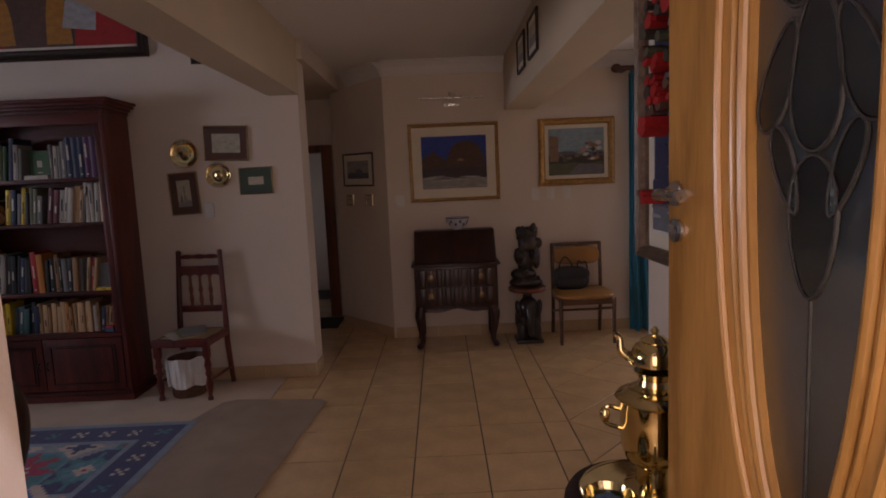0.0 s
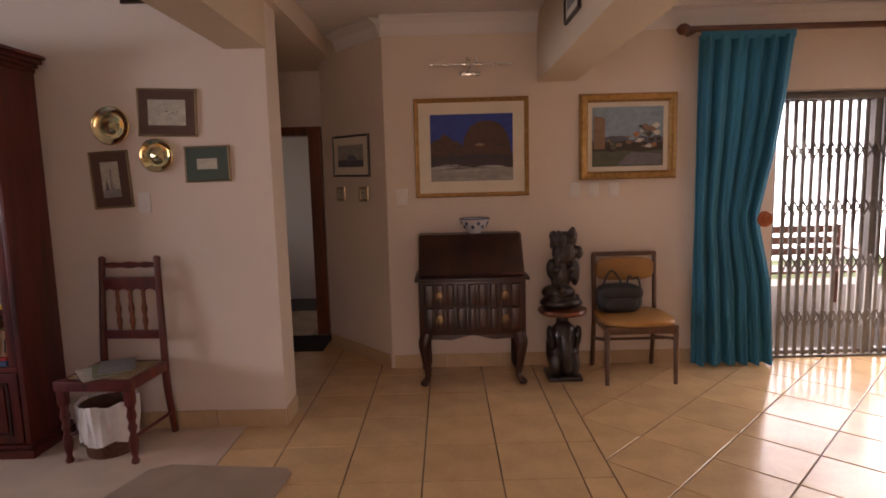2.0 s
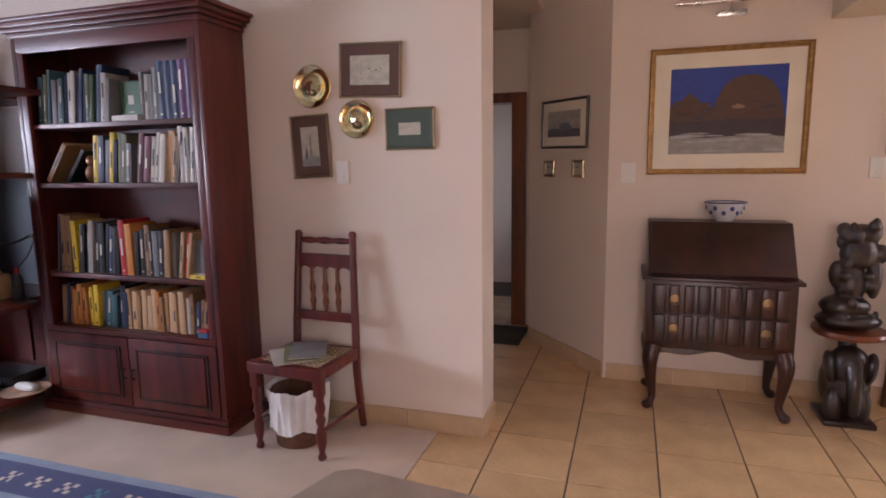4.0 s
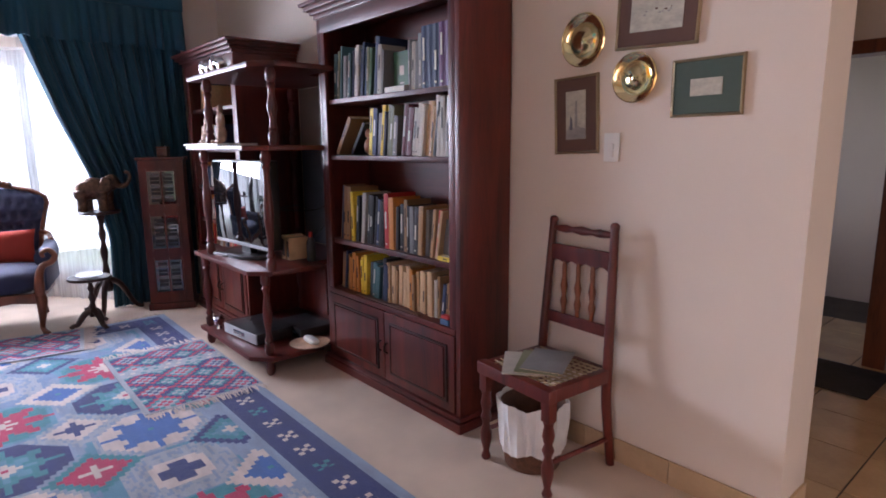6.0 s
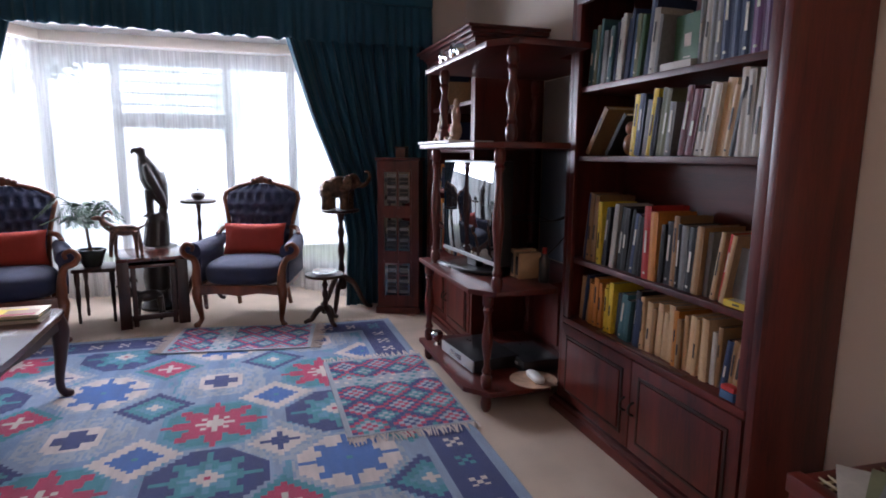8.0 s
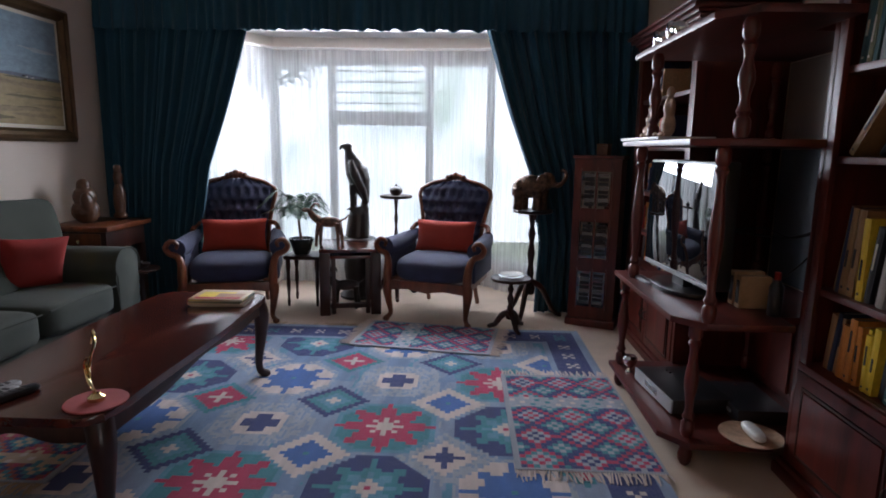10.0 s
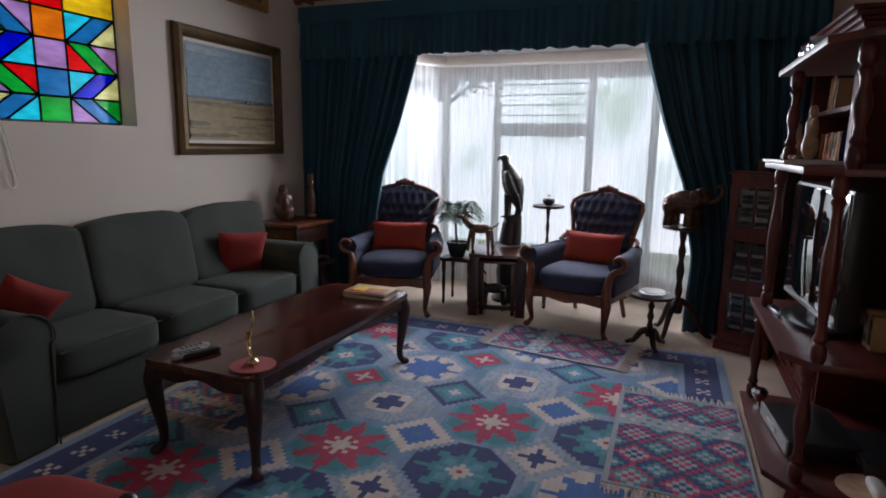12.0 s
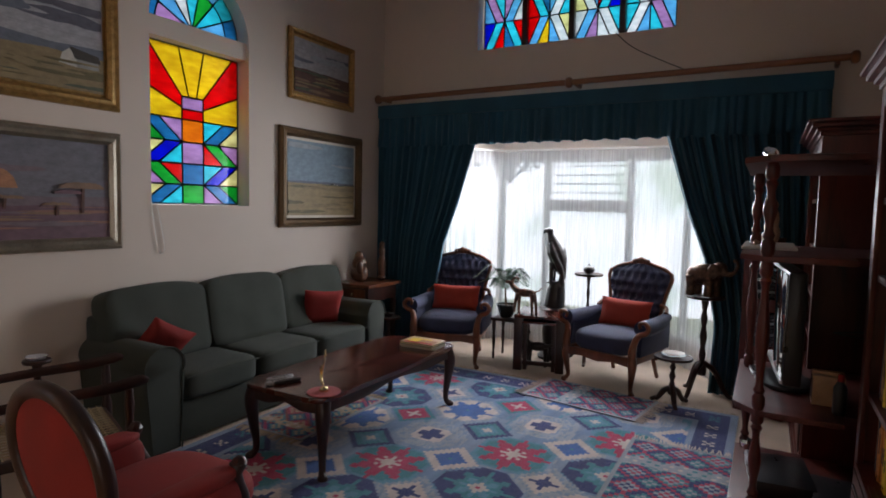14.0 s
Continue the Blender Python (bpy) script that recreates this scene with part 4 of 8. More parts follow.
for k in range(3):
    xc = SX0 + 0.25 + wseat * (k + 0.5)
    cu = part("seat_cushion", soft(bmesh.new(), (xc, 0.355, 0.375), (wseat / 2 - 0.003, 0.275, 0.095), 6.5, 11), M_SOFA, sofa)
    xb = SX0 + 0.065 + wback * (k + 0.5)
    bc = soft(bmesh.new(), (0, 0, 0), (wback / 2 + 0.006, 0.10, 0.262), 9, 11)
    for v in bc.verts:
        v.co.z += 0.012 * noise.noise((v.co.x * 4 + k * 3, v.co.y * 3, 0.2)) + (0.012 if v.co.z > 0.1 else 0) * math.cos(v.co.x * 7)
        v.co.y += 0.014 * noise.noise((v.co.x * 5, v.co.z * 5, k * 2.0))
    bc.transform(pose(xb, 0.07, 0.70, 12, (1.0, -0.6, -1.4)[k], (-1.5, 0.5, 1.5)[k]))
    bk = part("back_cushion", bc, M_SOFA, sofa)
    for z in (0.225,):
        pipe = [pose(xb, 0.07, 0.70, 12, 0, 0) @ Vector((-wback / 2 + 0.05 + (wback - 0.1) * i / 10, 0.078, z)) for i in range(11)]
        part("piping", tube(bmesh.new(), pipe, 0.005, 6), M_SOFA, bk)
    rim = [(xc + (wseat / 2 - 0.03) * a, 0.623, 0.445 + 0.004 * math.cos(a * 3)) for a in np.linspace(-1, 1, 9)]
    part("piping", tube(bmesh.new(), rim, 0.005, 6), M_SOFA, cu)
for m, s in ((pose(-1.92, 0.26, 0.605, 66, 0, -22) @ pose(0, 0, 0, 0, 0, 32), 0.145), (pose(-3.52, 0.25, 0.615, 74, 0, -30) @ pose(0, 0, 0, 0, 0, 4), 0.165)):
    c = part("cushion", pillow(s * 1.1, s, 0.05), M_CRIMSON)
    c.matrix_world = m
    tagged(c, "dark red square cushion resting on the green sofa", "cushion", "red sofa cushions")

# coffee table
ct = thing("coffee_table", "long dark mahogany coffee table with curved cabriole legs", "coffee table")
CX0, CX1, CY0, CY1 = -3.44, -1.86, 1.06, 1.70
cxm, cym = (CX0 + CX1) / 2, (CY0 + CY1) / 2
top = []
for k in range(64):
    t = 2 * math.pi * k / 64
    n = 12
    c, s = math.cos(t), math.sin(t)
    r = (abs(c) ** n + abs(s) ** n) ** (-1 / n)
    top.append((cxm + (CX1 - CX0) / 2 * r * c, cym + (CY1 - CY0) / 2 * r * s * (1 + 0.02 * math.cos(4 * (c * r) * 1.2))))
part("tabletop", prism(bmesh.new(), top, 0.455, 0.485, "z", 0.008), M_DARKWOOD_X, ct, "polished dark mahogany top")


def wavy(a0, a1, z1, z0, n=24):
    low = [(a0 + (a1 - a0) * k / n, z0 + 0.028 * (abs(2 * k / n - 1) ** 2 * -1 + 0.4 * math.cos(4 * math.pi * k / n))) for k in range(n + 1)]
    return low + [(a1, z1), (a0, z1)]


for y in (CY0 + 0.035, CY1 - 0.055):
    part("apron", prism(bmesh.new(), wavy(CX0 + 0.08, CX1 - 0.08, 0.455, 0.40), y, y + 0.02, "y", 0.004), M_DARKWOOD, ct)
for x in (CX0 + 0.04, CX1 - 0.06):
    part("apron", prism(bmesh.new(), wavy(CY0 + 0.07, CY1 - 0.07, 0.455, 0.40), x, x + 0.02, "x", 0.004), M_DARKWOOD, ct)
for x, dx in ((CX0 + 0.075, -0.05), (CX1 - 0.075, 0.05)):
    for y, dy in ((CY0 + 0.06, -0.05), (CY1 - 0.06, 0.05)):
        part("leg", cabriole(bmesh.new(), x, y, 0.455, dx, dy, 0.034), M_DARKWOOD, ct)


# bookcases
def bookcase(x0, x1, yf, yb, h, shelves, counter, name, label):
    t = thing(name, label, "bookcase", pose(0, 0, 0), "matching mahogany bookcases")
    for x in (x0, x1 - 0.03):
        part("side_panel", cube(x, x + 0.03, yf, yb, 0.0, h - 0.08, 0.003), M_MAHOG, t)
    for x in (x0 + 0.03, x1 - 0.075):
        part("stile", cube(x, x + 0.045, yf, yf + 0.022, counter, h - 0.16, 0.004), M_MAHOG, t)
    part("back_panel", cube(x0 + 0.03, x1 - 0.03, yb - 0.015, yb, 0.05, h - 0.09), M_MAHOG_X, t)
    for z in shelves:
        part("shelf", cube(x0 + 0.03, x1 - 0.03, yf + 0.024, yb - 0.015, z - 0.026, z, 0.003), M_MAHOG_X, t)
    part("counter", cube(x0 + 0.03, x1 - 0.03, yf - 0.004, yb - 0.015, counter - 0.03, counter, 0.005), M_MAHOG_X, t)
    part("frieze", cube(x0 + 0.03, x1 - 0.03, yf, yf + 0.024, h - 0.17, h - 0.08, 0.003), M_MAHOG_X, t)
    for k, (o, za, zb) in enumerate(((0.012, 0.09, 0.065), (0.03, 0.065, 0.045), (0.055, 0.045, 0.02), (0.075, 0.02, 0.0))):
        part("cornice_moulding", cube(x0 - o, x1 + o, yf - o, yb, h - za, h - zb, 0.006), M_MAHOG_X, t)
    for o, za, zb in ((0.03, 0, 0.05), (0.018, 0.05, 0.075)):
        part("plinth", cube(x0 - o, x1 + o, yf - o, yb, za, zb, 0.008), M_MAHOG_X, t)
    xm = (x0 + x1) / 2
    for a, b, hx in ((x0 + 0.035, xm - 0.003, xm - 0.03), (xm + 0.003, x1 - 0.035, xm + 0.03)):
        d = part("cabinet_door", cube(a, b, yf - 0.006, yf + 0.018, 0.08, counter - 0.034, 0.004), M_MAHOG, t)
        bm = prism(bmesh.new(), [(a + 0.07, 0.145), (b - 0.07, 0.145), (b - 0.07, counter - 0.1), (a + 0.07, counter - 0.1)], yf - 0.017, yf - 0.005, "y", 0.007)
        part("raised_panel", bm, M_MAHOG, d)
        for za in (0.125, counter - 0.098):
            part("bead", cube(a + 0.055, b - 0.055, yf - 0.013, yf - 0.005, za, za + 0.012, 0.003), M_DARKWOOD, d)
        for xa in (a + 0.05, b - 0.062):
            part("bead", cube(xa, xa + 0.012, yf - 0.013, yf - 0.005, 0.125, counter - 0.086, 0.003), M_DARKWOOD, d)
        hnd = part("handle", tube(bmesh.new(), smooth_path([(hx, yf - 0.008, 0.30), (hx, yf - 0.03, 0.285), (hx, yf - 0.03, 0.255), (hx, yf - 0.008, 0.24)]), 0.005, 6), M_LEAD, d, "dark drop handle")
    return t


Y_BC = 4.14
bookcase(-2.52, -1.29, Y_BC, 4.47, 2.17, (1.63, 1.31, 0.81), 0.505, "bookcase", "tall red mahogany bookcase filled with books")
bookcase(-4.47, -3.43, 3.995, 4.47, 2.09, (1.66, 1.35, 1.05, 0.78), 0.56, "bookcase", "tall red mahogany bookcase behind the television stand, half filled")

# books
BOOKCOLS = dict(white=(0.5, 0.46, 0.40), cream=(0.58, 0.38, 0.2), tan=(0.34, 0.19, 0.08), yellow=(0.78, 0.55, 0.03), orange=(0.62, 0.23, 0.035), red=(0.5, 0.03, 0.025), maroon=(0.14, 0.02, 0.035),
                navy=(0.02, 0.035, 0.09), blue=(0.05, 0.11, 0.22), teal=(0.05, 0.13, 0.14), green=(0.05, 0.13, 0.06), olive=(0.16, 0.17, 0.09), black=(0.02, 0.02, 0.022), grey=(0.2, 0.2, 0.2), purple=(0.10, 0.03, 0.11))
COVER = {k: surface("book_cloth_" + k, c, 0.5, vary=0.12, scale=12, fine=90, bump=0.08, per_object=0.15) for k, c in BOOKCOLS.items()}
M_PAGES = surface("book_pages", (0.60, 0.52, 0.40), 0.9, vary=0.1, scale=4, fine=200, bump=0.3, stretch=(6, 1, 1))
M_TITLE = {"light": surface("spine_title_light", (0.62, 0.58, 0.48), 0.5, vary=0.1), "dark": surface("spine_title_dark", (0.03, 0.028, 0.03), 0.5, vary=0.1)}


def unit_cover():
    """Boards and a rounded spine, open at the page edges; 1 m in each way, with the spine at y = 0."""
    bm = bmesh.new()
    for x in (0, 0.88):
        box(bm, x, x + 0.12, 0.02, 1, 0, 1)
    prism(bm, [(0, 0.045), (0.2, 0.012), (0.5, 0), (0.8, 0.012), (1, 0.045), (1, 0.07), (0, 0.07)], 0, 1)
    return bm


COVER_MESH = {k: finish(unit_cover(), "cover", COVER[k]) for k in BOOKCOLS}
PAGES_MESH = finish(cube(0.11, 0.89, 0.06, 0.97, 0.015, 0.985), "pages", M_PAGES)
TITLE_MESH = {k: finish(cube(0.37, 0.63, -0.006, 0.03, 0.0, 1.0), "title", m) for k, m in M_TITLE.items()}


def book(x, y, z, th, dp, ht, col, tilt=0.0, group="books on the mahogany bookcase", flat=False):
    t = thing("book", "", "book", group=group)
    t["label"] = "%s %s book %s" % ({"white": "white", "cream": "cream"}.get(col, col), "hardback" if ht > 0.22 else "small paperback", "lying on a pile" if flat else "standing upright among others on the shelf")
    c = new("cover", COVER_MESH[col])
    p = new("page_block", PAGES_MESH)
    for o in (c, p):
        o.parent, o.scale = t, (th, dp, ht)
    if th > 0.02 and random.random() < 0.6:
        dark = col in ("white", "cream", "yellow", "orange", "tan")
        a0, b0 = random.uniform(0.25, 0.5), random.uniform(0.2, 0.42)
        for a, b in ((a0, b0), (0.07, 0.03)) if random.random() < 0.5 else ((a0, b0),):
            o = new("title", TITLE_MESH["dark" if dark else "light"])
            o.parent, o.scale, o.location = t, (th, dp, ht * b), (0, 0, ht * a)
    t.matrix_world = pose(x, y, z + th * math.sin(abs(radians(tilt))), 0, tilt, 0) if not flat else pose(x, y, z, 0, 90, 0)
    return t


def shelf_of_books(x0, x1, y, z, hmin, hmax, cols, thick=(0.018, 0.038), depth=(0.15, 0.2), gap=0.0, group="books on the mahogany bookcase"):
    x = x0
    lean = random.choice((2, 6, 9))
    while True:
        th = random.uniform(*thick)
        if x + th > x1:
            return x
        h = random.uniform(hmin, hmax)
        book(x, y + random.uniform(0, 0.02), z, th, random.uniform(*depth), h, random.choice(cols), max(0, lean + random.uniform(-2.5, 2)), group)
        x += th + random.choice((0.001, 0.002, 0.007)) + gap


random.seed(7)
BX0, BX1, BY = -2.44, -1.37, Y_BC + 0.045
xe = shelf_of_books(BX0, -1.93, BY, 1.63, 0.22, 0.30, ["teal", "olive", "grey", "navy", "green", "white", "blue"])
book(-1.92, BY, 1.63, 0.17, 0.12, 0.03, "white", flat=False)
g = book(-1.90, BY + 0.05, 1.665, 0.14, 0.02, 0.17, "green")
shelf_of_books(-1.74, -1.62, BY, 1.63, 0.22, 0.27, ["white", "grey"])
for k in range(5):
    book(-1.61 + 0.043 * k, BY, 1.63, 0.041, 0.19, 0.285, "navy" if k < 3 else "purple")
t = book(-2.43, BY, 1.312, 0.03, 0.19, 0.25, "tan", 36)
t = book(-2.33, BY + 0.04, 1.312, 0.02, 0.16, 0.22, "black", 38)
tagged(part("figurine", blob(blob(bmesh.new(), (-2.16, BY + 0.06, 1.36), (0.035, 0.03, 0.048), 10), (-2.16, BY + 0.06, 1.43), (0.025, 0.024, 0.03), 10), M_POLEWOOD), "small brown carved figure on the bookshelf", "figurine")
shelf_of_books(-2.10, -1.80, BY, 1.31, 0.2, 0.27, ["grey", "navy", "black", "tan", "olive", "orange", "yellow"])
shelf_of_books(-1.80, -1.52, BY, 1.31, 0.23, 0.27, ["black", "white", "cream", "maroon", "white", "grey"], (0.022, 0.042))
shelf_of_books(-1.52, BX1, BY, 1.31, 0.26, 0.29, ["white", "cream", "white"], (0.028, 0.05))
shelf_of_books(BX0, -2.3, BY, 0.81, 0.30, 0.33, ["navy", "black", "tan", "black"])
book(-2.295, BY, 0.81, 0.032, 0.19, 0.29, "yellow")
shelf_of_books(-2.26, -1.96, BY, 0.81, 0.25, 0.3, ["black", "navy", "black", "navy", "white", "black"])
book(-1.955, BY, 0.81, 0.04, 0.19, 0.3, "red")
book(-1.913, BY, 0.81, 0.042, 0.19, 0.28, "orange")
shelf_of_books(-1.868, -1.58, BY, 0.81, 0.23, 0.28, ["black", "black", "grey", "tan", "grey", "black"])
shelf_of_books(-1.575, -1.5, BY, 0.81, 0.24, 0.25, ["red", "cream"])
book(-1.495, BY + 0.03, 0.81, 0.115, 0.14, 0.2, "grey")
book(-1.49, BY - 0.01, 0.812, 0.11, 0.06, 0.022, "yellow")
shelf_of_books(BX0, -2.36, BY, 0.505, 0.20, 0.24, ["black", "navy", "tan"])
shelf_of_books(-2.35, -2.14, BY, 0.505, 0.19, 0.24, ["orange", "cream", "yellow", "orange"])
shelf_of_books(-2.14, -1.95, BY, 0.505, 0.18, 0.24, ["navy", "black", "red", "teal"])
shelf_of_books(-1.95, -1.5, BY, 0.505, 0.19, 0.235, ["cream", "cream", "tan", "cream", "white", "cream", "orange"])
shelf_of_books(-1.5, BX1, BY, 0.505, 0.16, 0.22, ["navy", "olive", "tan", "cream"])
ruler = tagged(part("ruler", cube(-2.2, -1.62, Y_BC + 0.008, Y_BC + 0.03, 0.507, 0.513, 0.001), M_POLEWOOD_X), "thin pale wooden ruler lying before the books", "ruler")
pk = thing("small_box", "small red and blue paper box on the bookcase ledge", "box")
part("body", cube(-1.44, -1.38, Y_BC + 0.005, Y_BC + 0.04, 0.507, 0.535, 0.002), COVER["blue"], pk)
part("flap", cube(-1.438, -1.382, Y_BC + 0.007, Y_BC + 0.038, 0.536, 0.553, 0.002), COVER["red"], pk)
for z, a, b in ((1.35, -4.41, -3.95), (1.05, -4.41, -3.75), (0.78, -4.41, -3.9), (0.56, -4.41, -3.8), (1.66, -4.38, -4.2)):
    shelf_of_books(a, b, 4.06, z, 0.15, 0.19 if z < 1.6 else 0.24, ["cream", "tan", "red", "grey", "white", "orange", "navy"], group="books on the far mahogany bookcase")

# open television stand with turned posts
tv = thing("television_stand", "open mahogany shelf stand with turned posts holding a television", "television stand")
TX0, TX1, TY0, TY1 = -3.47, -2.50, 3.65, 4.44
for z, xa, xb in ((0.13, TX0, -2.50), (0.66, TX0, -2.45), (1.37, TX0, -2.40), (1.80, TX0 + 0.13, -2.27)):
    bm = prism(bmesh.new(), [(xa, TY0), (xb - 0.12, TY0), (xb, TY0 + 0.1), (xb, 4.09), (-2.57, 4.09), (-2.57, TY1), (xa, TY1)], z - 0.028, z, "z", 0.005)
    part("shelf", bm, M_MAHOG_X, tv)
part("runner", cube(TX0 - 0.01, -2.86, TY0 - 0.01, TY0 + 0.24, 1.371, 1.385, 0.003), M_WHITEPL, tv, "white cloth edging on the shelf")


def post(z0, z1):
    L = z1 - z0
    pr = [(0.02, 0), (0.028, 0.02), (0.028, 0.06), (0.018, 0.075), (0.026, 0.09), (0.018, 0.11)]
    for k in range(9):
        f = k / 8
        pr.append((0.016 + 0.013 * math.sin(math.pi * f) ** 2, 0.13 + (L - 0.26) * f))
    pr += [(0.018, L - 0.11), (0.026, L - 0.09), (0.018, L - 0.075), (0.028, L - 0.06), (0.028, L - 0.02), (0.02, L)]
    return [(r, z0 + h) for r, h in pr]


for z0, z1, xl, xr, yl, yr in ((0.13, 0.632, -3.41, -2.572, 3.70, 3.76), (0.66, 1.342, -3.28, -2.468, 3.70, 3.76), (1.37, 1.772, -3.13, -2.345, 3.70, 3.76)):
    for x, y in ((xl, yl), (xr, yr), (TX0 + 0.08, TY1 - 0.05)):
        part("post", turned(post(z0, z1), (x, y, 0), 14), M_MAHOG, tv)
        if z0 < 0.2:
            part("foot", turned([(0.014, 0), (0.026, 0.02), (0.03, 0.05), (0.02, 0.102)], (x, y, 0), 14), M_MAHOG, tv)
part("back_panel", cube(-2.60, -2.57, 4.435, 4.46, 0.1, 1.77), M_MAHOG_X, tv)

# wall shade behind the stand, put into the colour of two added sheets
M_WALLSHADE_BLUE = surface("grey_blue_wall_shade", (0.15, 0.18, 0.215), 0.5, vary=0.08, scale=3, bump=0.05)
M_WALLSHADE_TAUPE = surface("taupe_wall_shade", (0.24, 0.195, 0.17), 0.6, vary=0.08, scale=3, bump=0.05)
part("back_board", cube(TX0 + 0.1, -2.605, 4.445, 4.462, 0.662, 1.338), M_WALLSHADE_BLUE, tv, "added grey-blue sheet in the tone of the shaded wall")
part("back_board", cube(TX0 + 0.1, -2.605, 4.445, 4.462, 1.372, 1.768), M_WALLSHADE_TAUPE, tv, "added taupe sheet in the tone of the shaded wall")
low = part("back_board", cube(TX0 + 0.1, -2.605, 4.38, 4.40, 0.132, 0.63), M_MAHOG_X, tv, "mahogany lower back panel")
part("raised_panel", prism(bmesh.new(), [(TX0 + 0.2, 0.17), (TX0 + 0.52, 0.17), (TX0 + 0.52, 0.54), (TX0 + 0.2, 0.54)], 4.365, 4.381, "y", 0.008), M_MAHOG, low)
tel = thing("television", "flat black television reflecting the bright window", "television", pose(-3.05, 3.845, 0.66, 0, 0, 4.7))
M_SCREEN, scr_n, scr_l, scr_b = node_mat("glossy_black_screen")
scr_b.inputs["Base Color"].default_value = (0.012, 0.012, 0.014, 1)
scr_b.inputs["Roughness"].default_value, scr_b.inputs["IOR"].default_value = 0.02, 1.9
scr_b.inputs["Coat Weight"].default_value, scr_b.inputs["Coat Roughness"].default_value = 1.0, 0.01
M_SILVERPL = surface("silver_plastic", (0.45, 0.46, 0.47), 0.35, metal=0.3, vary=0.04, bump=0.03)
part("body", cube(-0.37, 0.37, -0.02, 0.06, 0.07, 0.62, 0.012), M_BLACKPL, tel)
part("screen", cube(-0.355, 0.355, -0.026, -0.018, 0.095, 0.606, 0.003), M_SCREEN, tel, "glossy screen")
part("speaker_bar", cube(-0.35, 0.35, -0.03, -0.016, 0.072, 0.092, 0.004), M_SILVERPL, tel)
part("neck", cube(-0.06, 0.06, 0, 0.05, 0.02, 0.08, 0.005), M_BLACKPL, tel)
part("foot", prism(bmesh.new(), [(0.22 * math.cos(a), 0.02 + 0.13 * math.sin(a)) for a in np.linspace(0, 2 * math.pi, 28)[:-1]], 0.0, 0.02, "z", 0.004), M_BLACKPL, tel)

M_IVORY = surface("carved_ivory_resin", (0.55, 0.36, 0.24), 0.5, vary=0.2, scale=30, fine=90, bump=0.3)
M_EBONY = surface("dark_carved_hardwood", (0.022, 0.013, 0.010), 0.36, vary=0.3, scale=14, fine=70, bump=0.2, coat=0.2)
M_BROWNCARVE = surface("brown_carved_wood", (0.10, 0.045, 0.022), 0.38, vary=0.25, scale=14, fine=70, bump=0.2, coat=0.2)


def carve(ob, size):
    """Melts overlapping lumps into one carved body."""
    mod = ob.modifiers.new("carved", "REMESH")
    mod.mode, mod.voxel_size, mod.use_smooth_shade = "VOXEL", size, True
    return ob


def lumps(name, label, cat, mat, items, m=None):
    """A carved figure as one mesh out of overlapping rounded lumps: (centre, half-axes, tilt about x, tilt about y)."""
    bm = bmesh.new()
    for c, s, rx, ry in items:
        blob(bm, (0, 0, 0), s, 14, pose(*c, rx, ry, 0))
    ob = carve(tagged(part(name, bm, mat), label, cat), 0.006)
    if m is not None:
        ob.matrix_world = m
    return ob


lumps("figurine", "seated pale carved figurine on the television stand", "figurine", M_IVORY, [((0, 0, 0.035), (0.05, 0.04, 0.035), 0, 0), ((0, 0, 0.09), (0.03, 0.028, 0.045), 0, 10), ((0.005, 0, 0.145), (0.02, 0.02, 0.024), 0, 0), ((0.03, 0, 0.07), (0.03, 0.012, 0.012), 0, 30)], pose(-3.36, 3.76, 1.386))
lumps("figurine", "standing pale carved figurine on the television stand", "figurine", M_IVORY, [((0, 0, 0.06), (0.04, 0.035, 0.06), 0, 0), ((0, 0, 0.14), (0.032, 0.028, 0.06), 0, 0), ((0.004, 0, 0.215), (0.02, 0.02, 0.028), 0, 0), ((0.025, 0, 0.15), (0.02, 0.012, 0.04), 0, 20)], pose(-3.16, 3.78, 1.386))
bm = bmesh.new()
for k in range(7):
    blob(bm, (0.05 * k, 0.008 * (k % 2), 0.012), (0.02, 0.012, 0.012), 8)
tagged(part("carved_row", bm, M_IVORY), "low row of tiny pale carved animals", "figurine").matrix_world = pose(-3.30, 3.70, 1.386)


